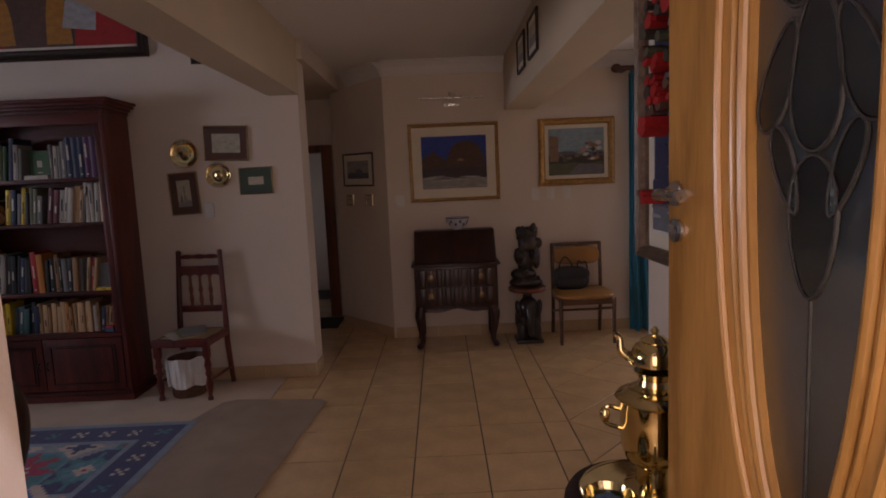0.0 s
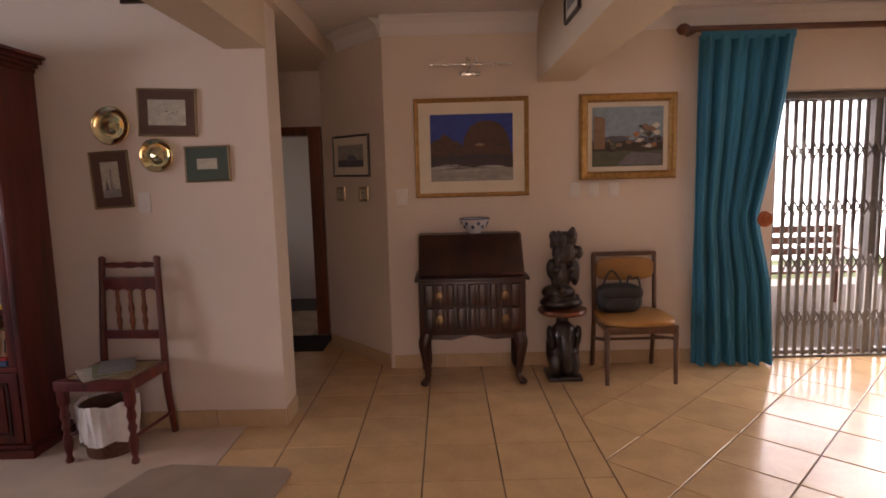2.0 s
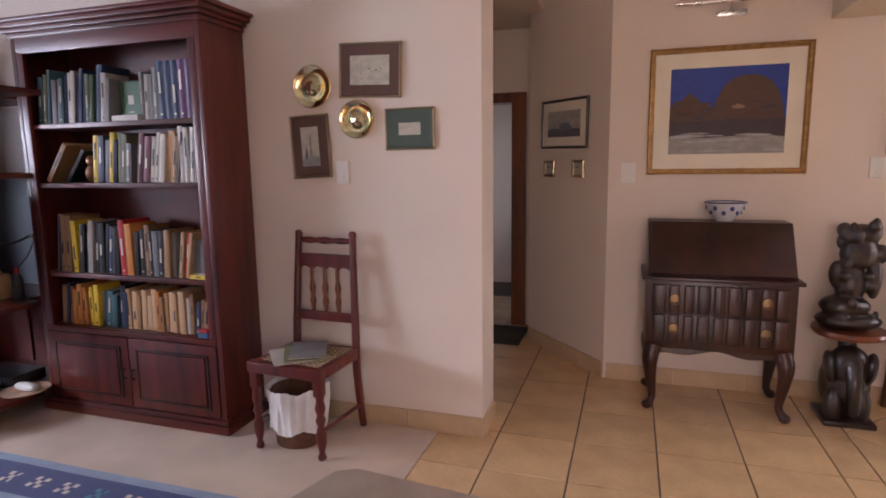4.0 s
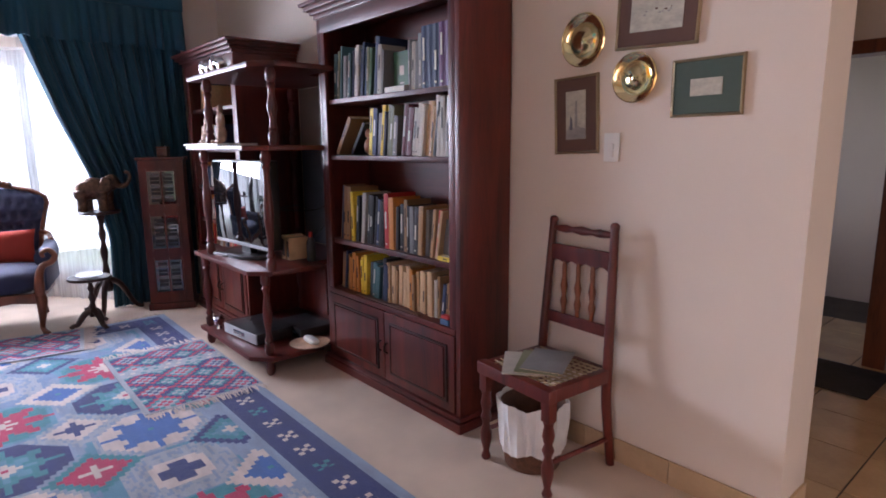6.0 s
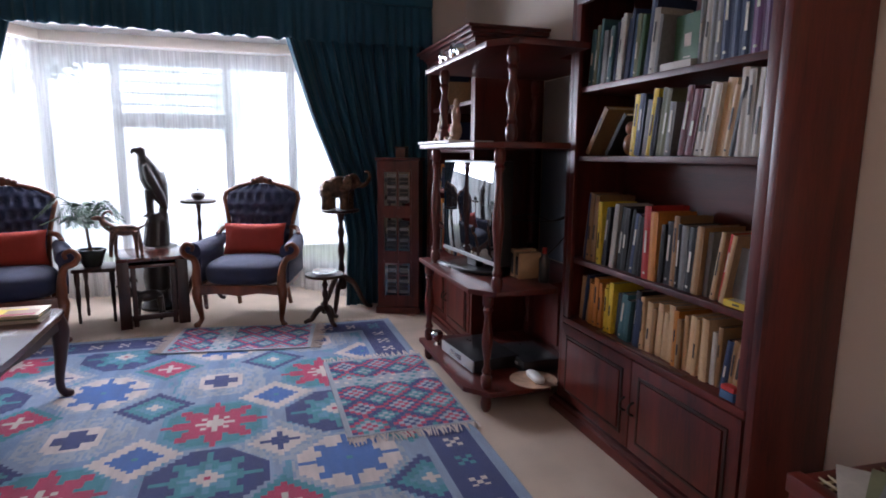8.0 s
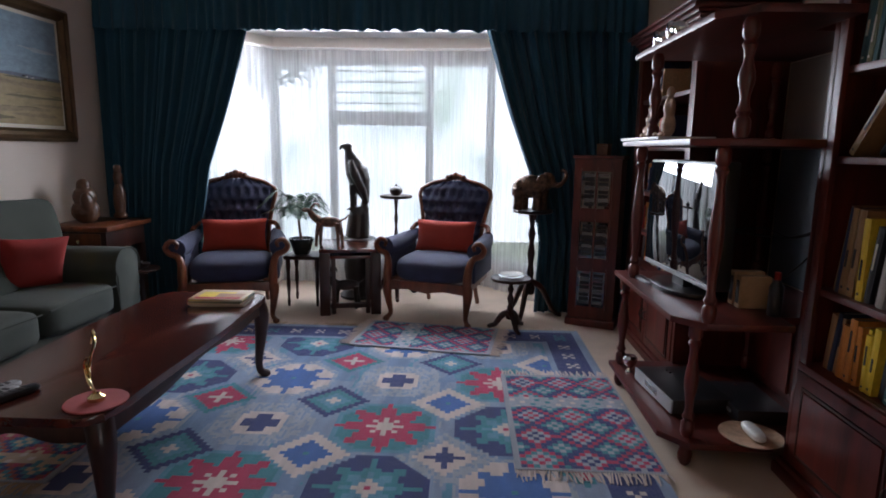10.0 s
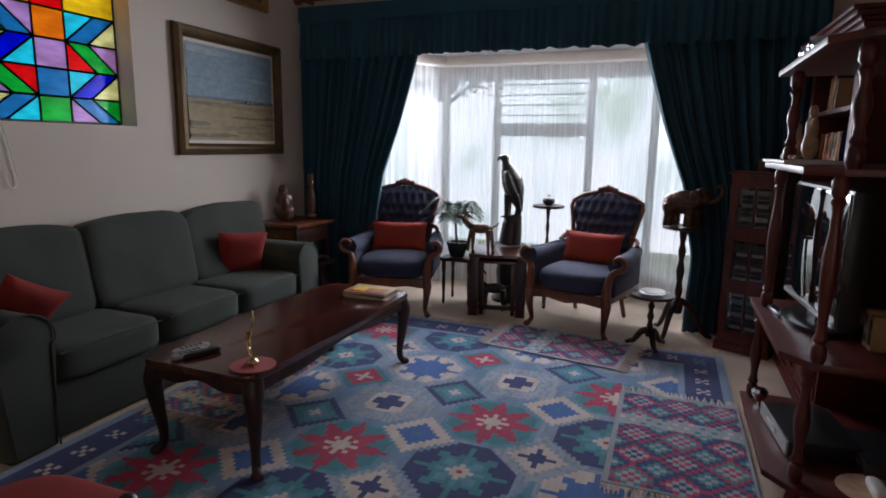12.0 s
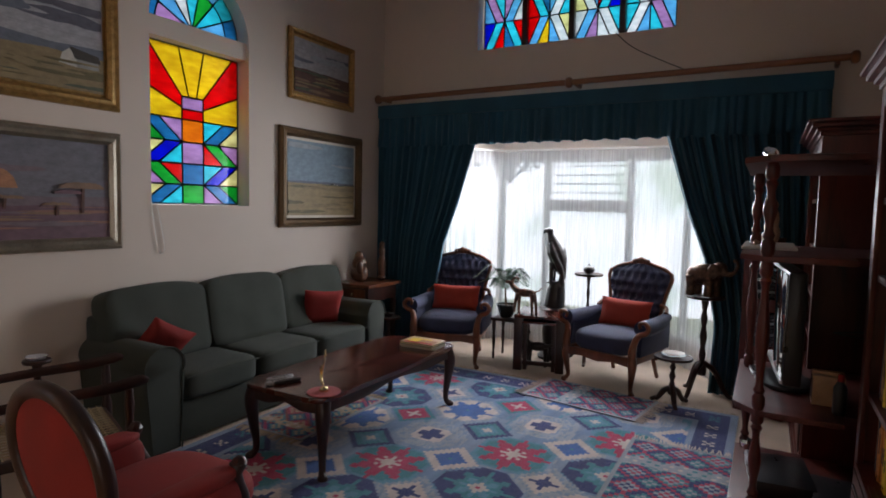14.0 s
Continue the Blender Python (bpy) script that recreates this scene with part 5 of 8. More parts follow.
def elephant(name, m, mat, label, trunk_up=True, legs=0.45):
    """One plain carved elephant about 1 unit long, facing +x."""
    bm = bmesh.new()
    blob(bm, (0, 0, 0.54), (0.37, 0.23, 0.27), 16)
    blob(bm, (-0.22, 0, 0.5), (0.23, 0.21, 0.24), 14)
    blob(bm, (0.37, 0, 0.68), (0.18, 0.15, 0.2), 14)
    for s in (-1, 1):
        blob(bm, (0.27, s * 0.17, 0.64), (0.13, 0.04, 0.2), 12)
        tube(bm, smooth_path([(0.44, s * 0.07, 0.58), (0.56, s * 0.08, 0.56), (0.64, s * 0.07, 0.64)], 4), spread([0.034, 0.028, 0.012], 9), 8)
        for x in (-0.24, 0.2):
            xx = x + (0.06 if s > 0 else -0.04)
            tube(bm, [(xx, s * 0.1, 0.5), (xx + 0.01, s * 0.1, 0.25), (xx, s * 0.1, 0.0)], [0.14, 0.105, 0.115], 12)
    tr = [(0.48, 0, 0.62), (0.6, 0, 0.58), (0.72, 0, 0.66), (0.78, 0, 0.82), (0.72, 0, 0.93), (0.66, 0, 0.9)] if trunk_up else [(0.48, 0, 0.62), (0.57, 0, 0.45), (0.58, 0, 0.25), (0.62, 0, 0.12)]
    pts = smooth_path(tr, 4)
    tube(bm, pts, spread([0.085, 0.065, 0.05, 0.042, 0.035, 0.03], len(pts)), 10)
    tube(bm, smooth_path([(-0.38, 0, 0.6), (-0.43, 0, 0.45), (-0.41, 0, 0.3)], 3), 0.024, 6)
    ob = carve(tagged(part(name, bm, mat), label, "elephant figurine"), 0.018)
    ob.matrix_world = m
    return ob


for x, s in ((-3.24, 0.12), (-3.04, 0.13)):
    elephant("elephant_figurine", pose(x, 3.75, 1.80, 0, 0, 200) @ Matrix.Scale(s, 4), M_SILVER, "small shiny silver elephant on the top shelf", False)

# things on the stand
pl = thing("disc_player", "silver and black disc player on the lowest shelf", "disc player", pose(-2.98, 3.86, 0.13, 0, 0, 6))
part("case", cube(-0.21, 0.21, -0.12, 0.16, 0.008, 0.075, 0.004), M_BLACKPL, pl)
part("front", cube(-0.21, 0.21, -0.128, -0.118, 0.01, 0.073, 0.003), M_SILVERPL, pl, "silver front")
part("display", cube(-0.08, 0.06, -0.131, -0.126, 0.03, 0.058, 0.001), M_SCREEN, pl)
dv = thing("video_recorder", "black video recorder lying behind the disc player", "video recorder", pose(-2.85, 4.12, 0.13))
part("case", cube(-0.17, 0.17, -0.10, 0.12, 0.006, 0.07, 0.004), M_BLACKPL, dv)
part("button_row", cube(-0.13, 0.1, -0.104, -0.098, 0.03, 0.045, 0.001), M_SILVERPL, dv)
sh = thing("dish_with_telephone", "pale dish with a cordless handset on the low shelf", "dish", pose(-2.56, 4.02, 0.13))
part("dish", turned([(0.05, 0), (0.11, 0.012), (0.125, 0.022), (0.118, 0.02), (0.05, 0.008)], seg=24), M_IVORY, sh)
part("handset", soft(bmesh.new(), (0, 0.01, 0.035), (0.08, 0.028, 0.02), 3), M_WHITEPL, sh)
gk = thing("glass_ornament", "small clear glass ornament at the shelf edge", "ornament", pose(-3.3, 3.72, 0.13))
part("bowl", turned([(0.02, 0), (0.01, 0.02), (0.035, 0.05), (0.04, 0.075), (0.03, 0.09)], seg=16), M_SILVER, gk)
for k, (x, h) in enumerate(((-2.80, 0.15), (-2.74, 0.14))):
    d = thing("disc_case", "pale upright disc case beside the television", "disc case", pose(x, 3.98, 0.66))
    part("case", cube(0, 0.045, 0, 0.13, 0, h, 0.003), COVER["cream"], d)
    part("label_strip", cube(0.008, 0.037, -0.002, 0.002, 0.02, h - 0.02, 0.0005), M_TITLE["dark"], d)
bt = thing("bottle", "dark bottle with a red cap beside the television", "bottle", pose(-2.60, 4.08, 0.66))
part("body", turned([(0.026, 0), (0.028, 0.01), (0.028, 0.12), (0.012, 0.15)], seg=16), M_BLACKPL, bt)
part("cap", turned([(0.013, 0.15), (0.013, 0.18), (0.009, 0.183)], seg=16), M_CRIMSON, bt)
sk = thing("wall_socket", "dark socket on the wall behind the television stand", "socket", pose(-2.88, 4.444, 0.98))
part("plate", cube(-0.045, 0.045, -0.008, 0, -0.03, 0.03, 0.003), M_DARKWOOD, sk)
part("plug", cube(-0.02, 0.02, -0.045, -0.008, -0.02, 0.02, 0.004), M_BLACKPL, sk)
for dz in (0, 0.012):
    part("cable", tube(bmesh.new(), smooth_path([(-0.01, -0.03, -0.005 + dz), (-0.1, -0.12, -0.05), (-0.2, -0.2, -0.02 - dz * 3), (-0.24, -0.36, -0.04)]), 0.004, 6), M_BLACKPL, sk)
part("cable", tube(bmesh.new(), smooth_path([(0.0, -0.03, -0.02), (0.02, -0.1, -0.12), (-0.08, -0.15, -0.24), (-0.2, -0.2, -0.33)]), 0.004, 6), M_BLACKPL, sk)
sk = thing("wall_socket", "brown blank plate on the wall above the television", "socket", pose(-2.82, 4.444, 1.55))
part("plate", cube(-0.05, 0.05, -0.008, 0, -0.03, 0.03, 0.003), M_WALNUT, sk)
part("screw", turned([(0.004, 0), (0.003, 0.002)], m=pose(0, -0.008, 0, 90), seg=8), M_CHROME, sk)

rm = thing("remote_control", "slim silver remote control lying before the television", "remote control", pose(-3.2, 3.73, 0.66, 0, 0, 96))
part("case", soft(bmesh.new(), (0, 0, 0.009), (0.022, 0.11, 0.009), 5, 4), M_SILVERPL, rm)
for j in range(6):
    part("button", cube(-0.012, 0.012, -0.07 + 0.022 * j, -0.057 + 0.022 * j, 0.0175, 0.0195, 0.001), M_BLACKPL, rm)

# corner cabinet for tapes
cc = thing("display_cabinet", "narrow dark glazed cabinet full of boxed tapes in the corner", "cabinet", pose(-4.70, 3.84, 0, 0, 0, -24))
part("body", cube(-0.02, 0.2, -0.17, 0.17, 0.06, 1.26, 0.006), M_MAHOG, cc)
part("plinth", cube(-0.03, 0.215, -0.185, 0.185, 0, 0.06, 0.006), M_MAHOG, cc)
part("top", cube(-0.03, 0.215, -0.185, 0.185, 1.26, 1.285, 0.006), M_MAHOG, cc)
for k in range(3):
    z = 0.16 + 0.37 * k
    d = part("glazed_panel", cube(0.202, 0.206, -0.11, 0.11, z, z + 0.27), M_SCREEN, cc, "dark glazed panel")
    for j in range(8):
        for s in (-0.05, 0.05):
            part("tape", cube(0.206, 0.21, s - 0.035, s + 0.035, z + 0.02 + j * 0.03, z + 0.042 + j * 0.03), COVER["black" if (j + k) % 3 else "grey"], d)
    for y in (-0.115, 0.0, 0.105):
        part("glazing_bar", cube(0.205, 0.216, y - 0.006, y + 0.006, z - 0.02, z + 0.29, 0.002), M_MAHOG, cc)
bx = thing("trinket_box", "small brown wooden box on the corner cabinet", "box", pose(-4.62, 3.82, 1.285, 0, 0, -30))
part("body", cube(-0.05, 0.05, -0.04, 0.04, 0, 0.07, 0.004), M_WALNUT, bx)
part("lid", cube(-0.053, 0.053, -0.043, 0.043, 0.071, 0.085, 0.004), M_WALNUT, bx)


# small tables
def tripod(name, x, y, h, r, label, leg=0.24, turn=0.0, pole_r=0.02):
    t = thing(name, label, "side table", pose(x, y, 0, 0, 0, turn))
    part("tabletop", turned([(r - 0.02, h - 0.025), (r, h - 0.02), (r + 0.004, h - 0.008), (r, h), (r - 0.015, h - 0.004), (0.001, h - 0.006)], seg=32), M_DARKWOOD, t)
    pr = [(pole_r * 1.4, h * 0.22), (pole_r * 1.7, h * 0.28), (pole_r * 0.8, h * 0.36), (pole_r * 1.2, h * 0.42), (pole_r * 0.75, h * 0.5), (pole_r * 1.3, h * 0.6), (pole_r * 0.7, h * 0.7), (pole_r * 1.25, h * 0.78), (pole_r * 0.7, h * 0.85), (pole_r * 1.5, h - 0.02)]
    part("column", turned(pr, seg=16), M_DARKWOOD, t)
    for k in range(3):
        a = 2 * math.pi * k / 3
        c, s = math.cos(a), math.sin(a)
        hh = min(h * 0.34, 0.3)
        pts = smooth_path([(0.01 * c, 0.01 * s, hh), (leg * 0.4 * c, leg * 0.4 * s, hh * 0.8), (leg * 0.72 * c, leg * 0.72 * s, hh * 0.3), (leg * 0.9 * c, leg * 0.9 * s, 0.03), (leg * 1.08 * c, leg * 1.08 * s, 0.016)], 4)
        part("leg", tube(bmesh.new(), pts, spread([0.026, 0.024, 0.019, 0.017, 0.015], len(pts)), 8), M_DARKWOOD, t)
    return t


tripod("wine_table", -4.39, 3.15, 0.40, 0.145, "low round dark wooden tripod table with plates", 0.15, 20)
for k, (z, r) in enumerate(((0.40, 0.095), (0.414, 0.085))):
    d = thing("plate", "silver-rimmed plate stacked on the round table", "plate", pose(-4.39, 3.15, z))
    part("dish", turned([(r * 0.6, 0), (r * 0.7, 0.004), (r, 0.013), (r - 0.002, 0.016), (r * 0.7, 0.008), (0.001, 0.007)], seg=28), M_SILVER if k == 0 else M_WHITEPL, d)
tripod("plant_stand", -4.75, 3.33, 0.86, 0.15, "tall dark wooden tripod stand holding an elephant", 0.24, -25, 0.024)
elephant("elephant_sculpture", pose(-4.75, 3.31, 0.86, 0, 0, 74) @ Matrix.Scale(0.335, 4), surface("bronze_patina", (0.11, 0.06, 0.035), 0.35, metal=0.5, vary=0.7, scale=9, bump=0.3), "bronze elephant with raised trunk on the tall stand")
tripod("tea_stand", -5.3, 2.2, 0.91, 0.14, "slender dark tripod stand by the window", 0.2, 10, 0.015)
tp = thing("sugar_pot", "small dark lidded pot on the slender stand", "pot", pose(-5.3, 2.2, 0.91))
part("body", turned([(0.03, 0), (0.05, 0.02), (0.058, 0.04), (0.05, 0.06), (0.045, 0.064)], seg=20), M_EBONY, tp)
part("lid", turned([(0.047, 0.065), (0.03, 0.078), (0.008, 0.084), (0.01, 0.095), (0.004, 0.1)], seg=20), M_EBONY, tp)

nest = thing("nest_of_tables", "dark wooden nest of tables between the armchairs", "side table", pose(-4.93, 1.86, 0, 0, 0, 12))
part("tabletop", cube(-0.27, 0.27, -0.24, 0.24, 0.505, 0.535, 0.006), M_DARKWOOD_X, nest)
part("inner_top", cube(-0.22, 0.25, -0.18, 0.18, 0.455, 0.48, 0.005), M_DARKWOOD_X, nest)
for sx in (-0.23, 0.21):
    for sy in (-0.24, 0.16):
        part("leg", cube(sx, sx + 0.055, sy, sy + 0.08, 0, 0.505, 0.006), M_DARKWOOD, nest)
for sy in (-0.15, 0.12):
    part("inner_leg", cube(0.19, 0.225, sy, sy + 0.035, 0.0, 0.455, 0.004), M_DARKWOOD, nest)
for sy in (-0.205, 0.195):
    part("stretcher", cube(-0.175, 0.21, sy - 0.012, sy + 0.012, 0.06, 0.1, 0.004), M_DARKWOOD, nest)
part("stretcher", cube(0.195, 0.225, -0.16, 0.16, 0.05, 0.09, 0.004), M_DARKWOOD, nest)


def buck(name, m, mat, label):
    """A plain carved antelope, about 1 unit long, facing +x."""
    bm = bmesh.new()
    blob(bm, (0, 0, 0.75), (0.4, 0.15, 0.17), 14)
    tube(bm, smooth_path([(0.3, 0, 0.8), (0.48, 0, 0.95), (0.56, 0, 1.1)], 4), spread([0.14, 0.11, 0.085], 9), 10)
    blob(bm, (0.66, 0, 1.12), (0.16, 0.065, 0.07), 12, None)
    for s in (-1, 1):
        tube(bm, smooth_path([(0.52, s * 0.04, 1.16), (0.42, s * 0.1, 1.3), (0.3, s * 0.1, 1.28), (0.28, s * 0.08, 1.15)], 4), spread([0.035, 0.04, 0.03, 0.01], 13), 8)
        for x, k in ((-0.28, -0.05), (0.26, 0.05)):
            tube(bm, [(x, s * 0.09, 0.72), (x + k + 0.05 * s, s * 0.1, 0.36), (x + k * 1.4 + 0.06 * s, s * 0.1, 0.0)], [0.11, 0.06, 0.05], 8)
    tube(bm, [(-0.38, 0, 0.8), (-0.52, 0, 0.86), (-0.62, 0, 0.98)], [0.04, 0.03, 0.025], 6)
    ob = carve(tagged(part(name, bm, mat), label, "animal figurine"), 0.02)
    ob.matrix_world = m
    return ob


M_DOG = surface("two_tone_carved_wood", (0.13, 0.06, 0.035), 0.4, vary=0.55, scale=9, bump=0.2, coat=0.2)
buck("animal_sculpture", pose(-4.80, 1.72, 0.535, 0, 0, -82) @ Matrix.Scale(0.26, 4), M_DOG, "carved brown and white antelope on the nest of tables")
buck("animal_sculpture", pose(-4.86, 1.84, 0.0, 0, 0, -70) @ Matrix.Scale(0.27, 4), M_EBONY, "dark carved animal standing beneath the nest of tables")

ped = thing("pedestal", "dark turned pedestal holding the eagle sculpture", "pedestal", pose(-5.27, 1.86, 0))
part("shaft", turned([(0.15, 0), (0.16, 0.03), (0.13, 0.06), (0.10, 0.12), (0.12, 0.28), (0.10, 0.42), (0.14, 0.47), (0.155, 0.49)], seg=24), M_EBONY, ped)
part("top", turned([(0.15, 0.491), (0.165, 0.5), (0.165, 0.53), (0.15, 0.54)], seg=24), M_EBONY, ped)
bm = bmesh.new()
up = smooth_path([(0, 0.0, 0.0), (0, 0.01, 0.1), (0, 0.015, 0.2), (0, 0.0, 0.265)], 5)
tube(bm, up, spread([0.105, 0.10, 0.09, 0.06], len(up)), 16)
tube(bm, smooth_path([(0, 0.05, 0.16), (0, 0.065, 0.25), (0, 0.06, 0.32)], 4), spread([0.05, 0.042, 0.02], 9), 10)
up = smooth_path([(0, 0.085, 0.29), (0, 0.065, 0.38), (0, 0.03, 0.48), (0, 0.0, 0.58), (0, -0.035, 0.67), (0, -0.06, 0.74), (0, -0.065, 0.775)], 5)
tube(bm, up, spread([0.016, 0.05, 0.09, 0.098, 0.07, 0.04, 0.036], len(up)), 16)
blob(bm, (0, -0.075, 0.785), (0.036, 0.048, 0.034), 14)
tube(bm, smooth_path([(0, -0.10, 0.792), (0, -0.13, 0.782), (0, -0.138, 0.752)], 3), [0.022, 0.021, 0.019, 0.016, 0.013, 0.01, 0.007], 8)
for s in (-1, 1):
    wing = smooth_path([(s * 0.06, -0.035, 0.66), (s * 0.085, 0.0, 0.56), (s * 0.06, 0.06, 0.42), (s * 0.022, 0.095, 0.30)], 5)
    tube(bm, wing, spread([0.024, 0.04, 0.034, 0.012], len(wing)), 12)
    tube(bm, [(s * 0.04, -0.015, 0.46), (s * 0.04, -0.03, 0.37), (s * 0.04, -0.03, 0.24)], [0.045, 0.026, 0.02], 10)
    for t in (-0.03, 0.0, 0.03):
        tube(bm, [(s * 0.04, -0.03, 0.262), (s * 0.04 + t, -0.075, 0.25)], [0.014, 0.008], 6)
ob = carve(tagged(part("eagle_sculpture", bm, M_EBONY), "dark carved eagle perched on a stump by the window", "sculpture"), 0.008)
ob.matrix_world = pose(-5.27, 1.86, 0.54)

ps = thing("plant_stool", "small dark stool with turned legs under a potted palm", "stool", pose(-5.02, 1.47, 0))
part("seat", cube(-0.15, 0.15, -0.15, 0.15, 0.40, 0.43, 0.006), M_DARKWOOD, ps)
for sx in (-0.12, 0.12):
    for sy in (-0.12, 0.12):
        part("leg", turned([(0.01, 0), (0.014, 0.05), (0.01, 0.08), (0.018, 0.2), (0.013, 0.28), (0.02, 0.33), (0.02, 0.40)], (sx, sy, 0), 12), M_DARKWOOD, ps)
pp = thing("potted_palm", "small green palm in a dark glazed pot on a stool", "potted plant", pose(-5.0, 1.44, 0.43))
M_POT = surface("dark_glazed_pot", (0.03, 0.035, 0.032), 0.2, vary=0.2, coat=0.4)
M_SOIL = surface("potting_soil", (0.03, 0.02, 0.013), 0.95, vary=0.3, fine=120, bump=0.8)
M_LEAF = surface("palm_leaf", (0.055, 0.10, 0.06), 0.45, vary=0.3, scale=14, bump=0.1)
part("pot", turned([(0.06, 0), (0.075, 0.03), (0.095, 0.1), (0.105, 0.12), (0.105, 0.135), (0.094, 0.135), (0.085, 0.115), (0.001, 0.113)], seg=24), M_POT, pp)
part("soil", turned([(0.084, 0.114), (0.05, 0.122), (0.001, 0.124)], seg=16), M_SOIL, pp)
part("trunk", tube(bmesh.new(), smooth_path([(0, 0, 0.11), (0.01, -0.01, 0.2), (0.0, -0.02, 0.3)], 4), spread([0.014, 0.011, 0.01], 9), 8), M_BROWNCARVE, pp)
for k in range(15):
    a = k * 2.4 + 0.4
    L = random.uniform(0.2, 0.31)
    up = random.uniform(0.08, 0.24)
    rib = smooth_path([(0, -0.02, 0.29), (math.cos(a) * L * 0.45, -0.02 + math.sin(a) * L * 0.45, 0.29 + up), (math.cos(a) * L, -0.02 + math.sin(a) * L, 0.29 + up * 0.55)], 8)
    bm = tube(bmesh.new(), rib, 0.0025, 5)
    side = Vector((-math.sin(a), math.cos(a), 0))
    for i in range(3, len(rib)):
        for s in (-1, 1):
            d = (rib[i] - rib[i - 1]).normalized()
            p = rib[i]
            tip = p + side * s * 0.085 * math.sin(math.pi * (i + 3) / (len(rib) + 5)) + d * 0.045 + Vector((0, 0, -0.012))
            mid = (p + tip) / 2 + Vector((0, 0, 0.006))
            w = d * 0.009
            vs = [bm.verts.new(q) for q in (p, mid - w, tip, mid + w)]
            ws = [bm.verts.new(q + Vector((0, 0, 0.0012))) for q in (p, mid - w, tip, mid + w)]
            bm.faces.new(vs), bm.faces.new(ws[::-1])
    part("frond", bm, M_LEAF, pp)


# ---- rugs ----
RUGCOL = dict(ground=(0.23, 0.30, 0.43), ground2=(0.16, 0.25, 0.41), aqua=(0.10, 0.27, 0.39), navy=(0.016, 0.03, 0.15), blue=(0.04, 0.13, 0.40), teal=(0.035, 0.22, 0.27), crimson=(0.46, 0.018, 0.085), cream=(0.62, 0.52, 0.47), mist=(0.34, 0.37, 0.43), grey=(0.32, 0.34, 0.39), black=(0.03, 0.03, 0.06), sand=(0.50, 0.37, 0.24), brick=(0.30, 0.05, 0.035))
M_RUG = {k: surface("rug_wool_" + k, c, 0.95, vary=0.15, scale=9, fine=170, bump=0.9, sheen=0.2, stretch=(0.5, 2, 1)) for k, c in RUGCOL.items()}
RKEYS = list(RUGCOL)


def woven(name, x0, x1, y0, y1, cell, z0, z1, color_at, inside=lambda x, y: True, nmat=None):
    """A rug as a grid of woven cells, with a colour for each cell and a rim down to the floor."""
    nx, ny = round((x1 - x0) / cell), round((y1 - y0) / cell)
    verts, faces, mats, index = [], [], [], {}

    def vid(i, j, z):
        if (i, j, z) not in index:
            index[i, j, z] = len(verts)
            x, y = x0 + i * cell, y0 + j * cell
            w = 0.0022 * noise.noise((x * 2.2, y * 2.2, 0.3)) + 0.0009 * noise.noise((x * 14, y * 14, 2.0)) if z == z1 else 0
            verts.append((x, y, z + w))
        return index[i, j, z]
    kept = {(i, j) for i in range(nx) for j in range(ny) if inside(x0 + (i + 0.5) * cell, y0 + (j + 0.5) * cell)}
    for i, j in kept:
        k = RKEYS.index(color_at(x0 + (i + 0.5) * cell, y0 + (j + 0.5) * cell))
        faces.append((vid(i, j, z1), vid(i + 1, j, z1), vid(i + 1, j + 1, z1), vid(i, j + 1, z1))), mats.append(k)
        for di, dj, a, b in ((-1, 0, (0, 1), (0, 0)), (1, 0, (1, 0), (1, 1)), (0, -1, (0, 0), (1, 0)), (0, 1, (1, 1), (0, 1))):
            if (i + di, j + dj) not in kept:
                faces.append((vid(i + a[0], j + a[1], z0), vid(i + b[0], j + b[1], z0), vid(i + b[0], j + b[1], z1), vid(i + a[0], j + a[1], z1))), mats.append(k)
    me = bpy.data.meshes.new(name)
    me.from_pydata(verts, [], faces)
    for k in RKEYS:
        me.materials.append(M_RUG[k])
    me.polygons.foreach_set("material_index", mats)
    return new(name, me)


def motif_x(i):
    return -3.95 + 0.305 * i - 0.0047 * i * i


def star(dx, dy, r, inner=0.52):
    """An eight-pointed star with stepped edges."""
    d = math.degrees(math.atan2(dy, dx)) % 45
    d = min(d, 45 - d) / 22.5
    return math.hypot(dx, dy) < r * (1 + (inner - 1) * d ** 0.8)


STEP = 0.0255


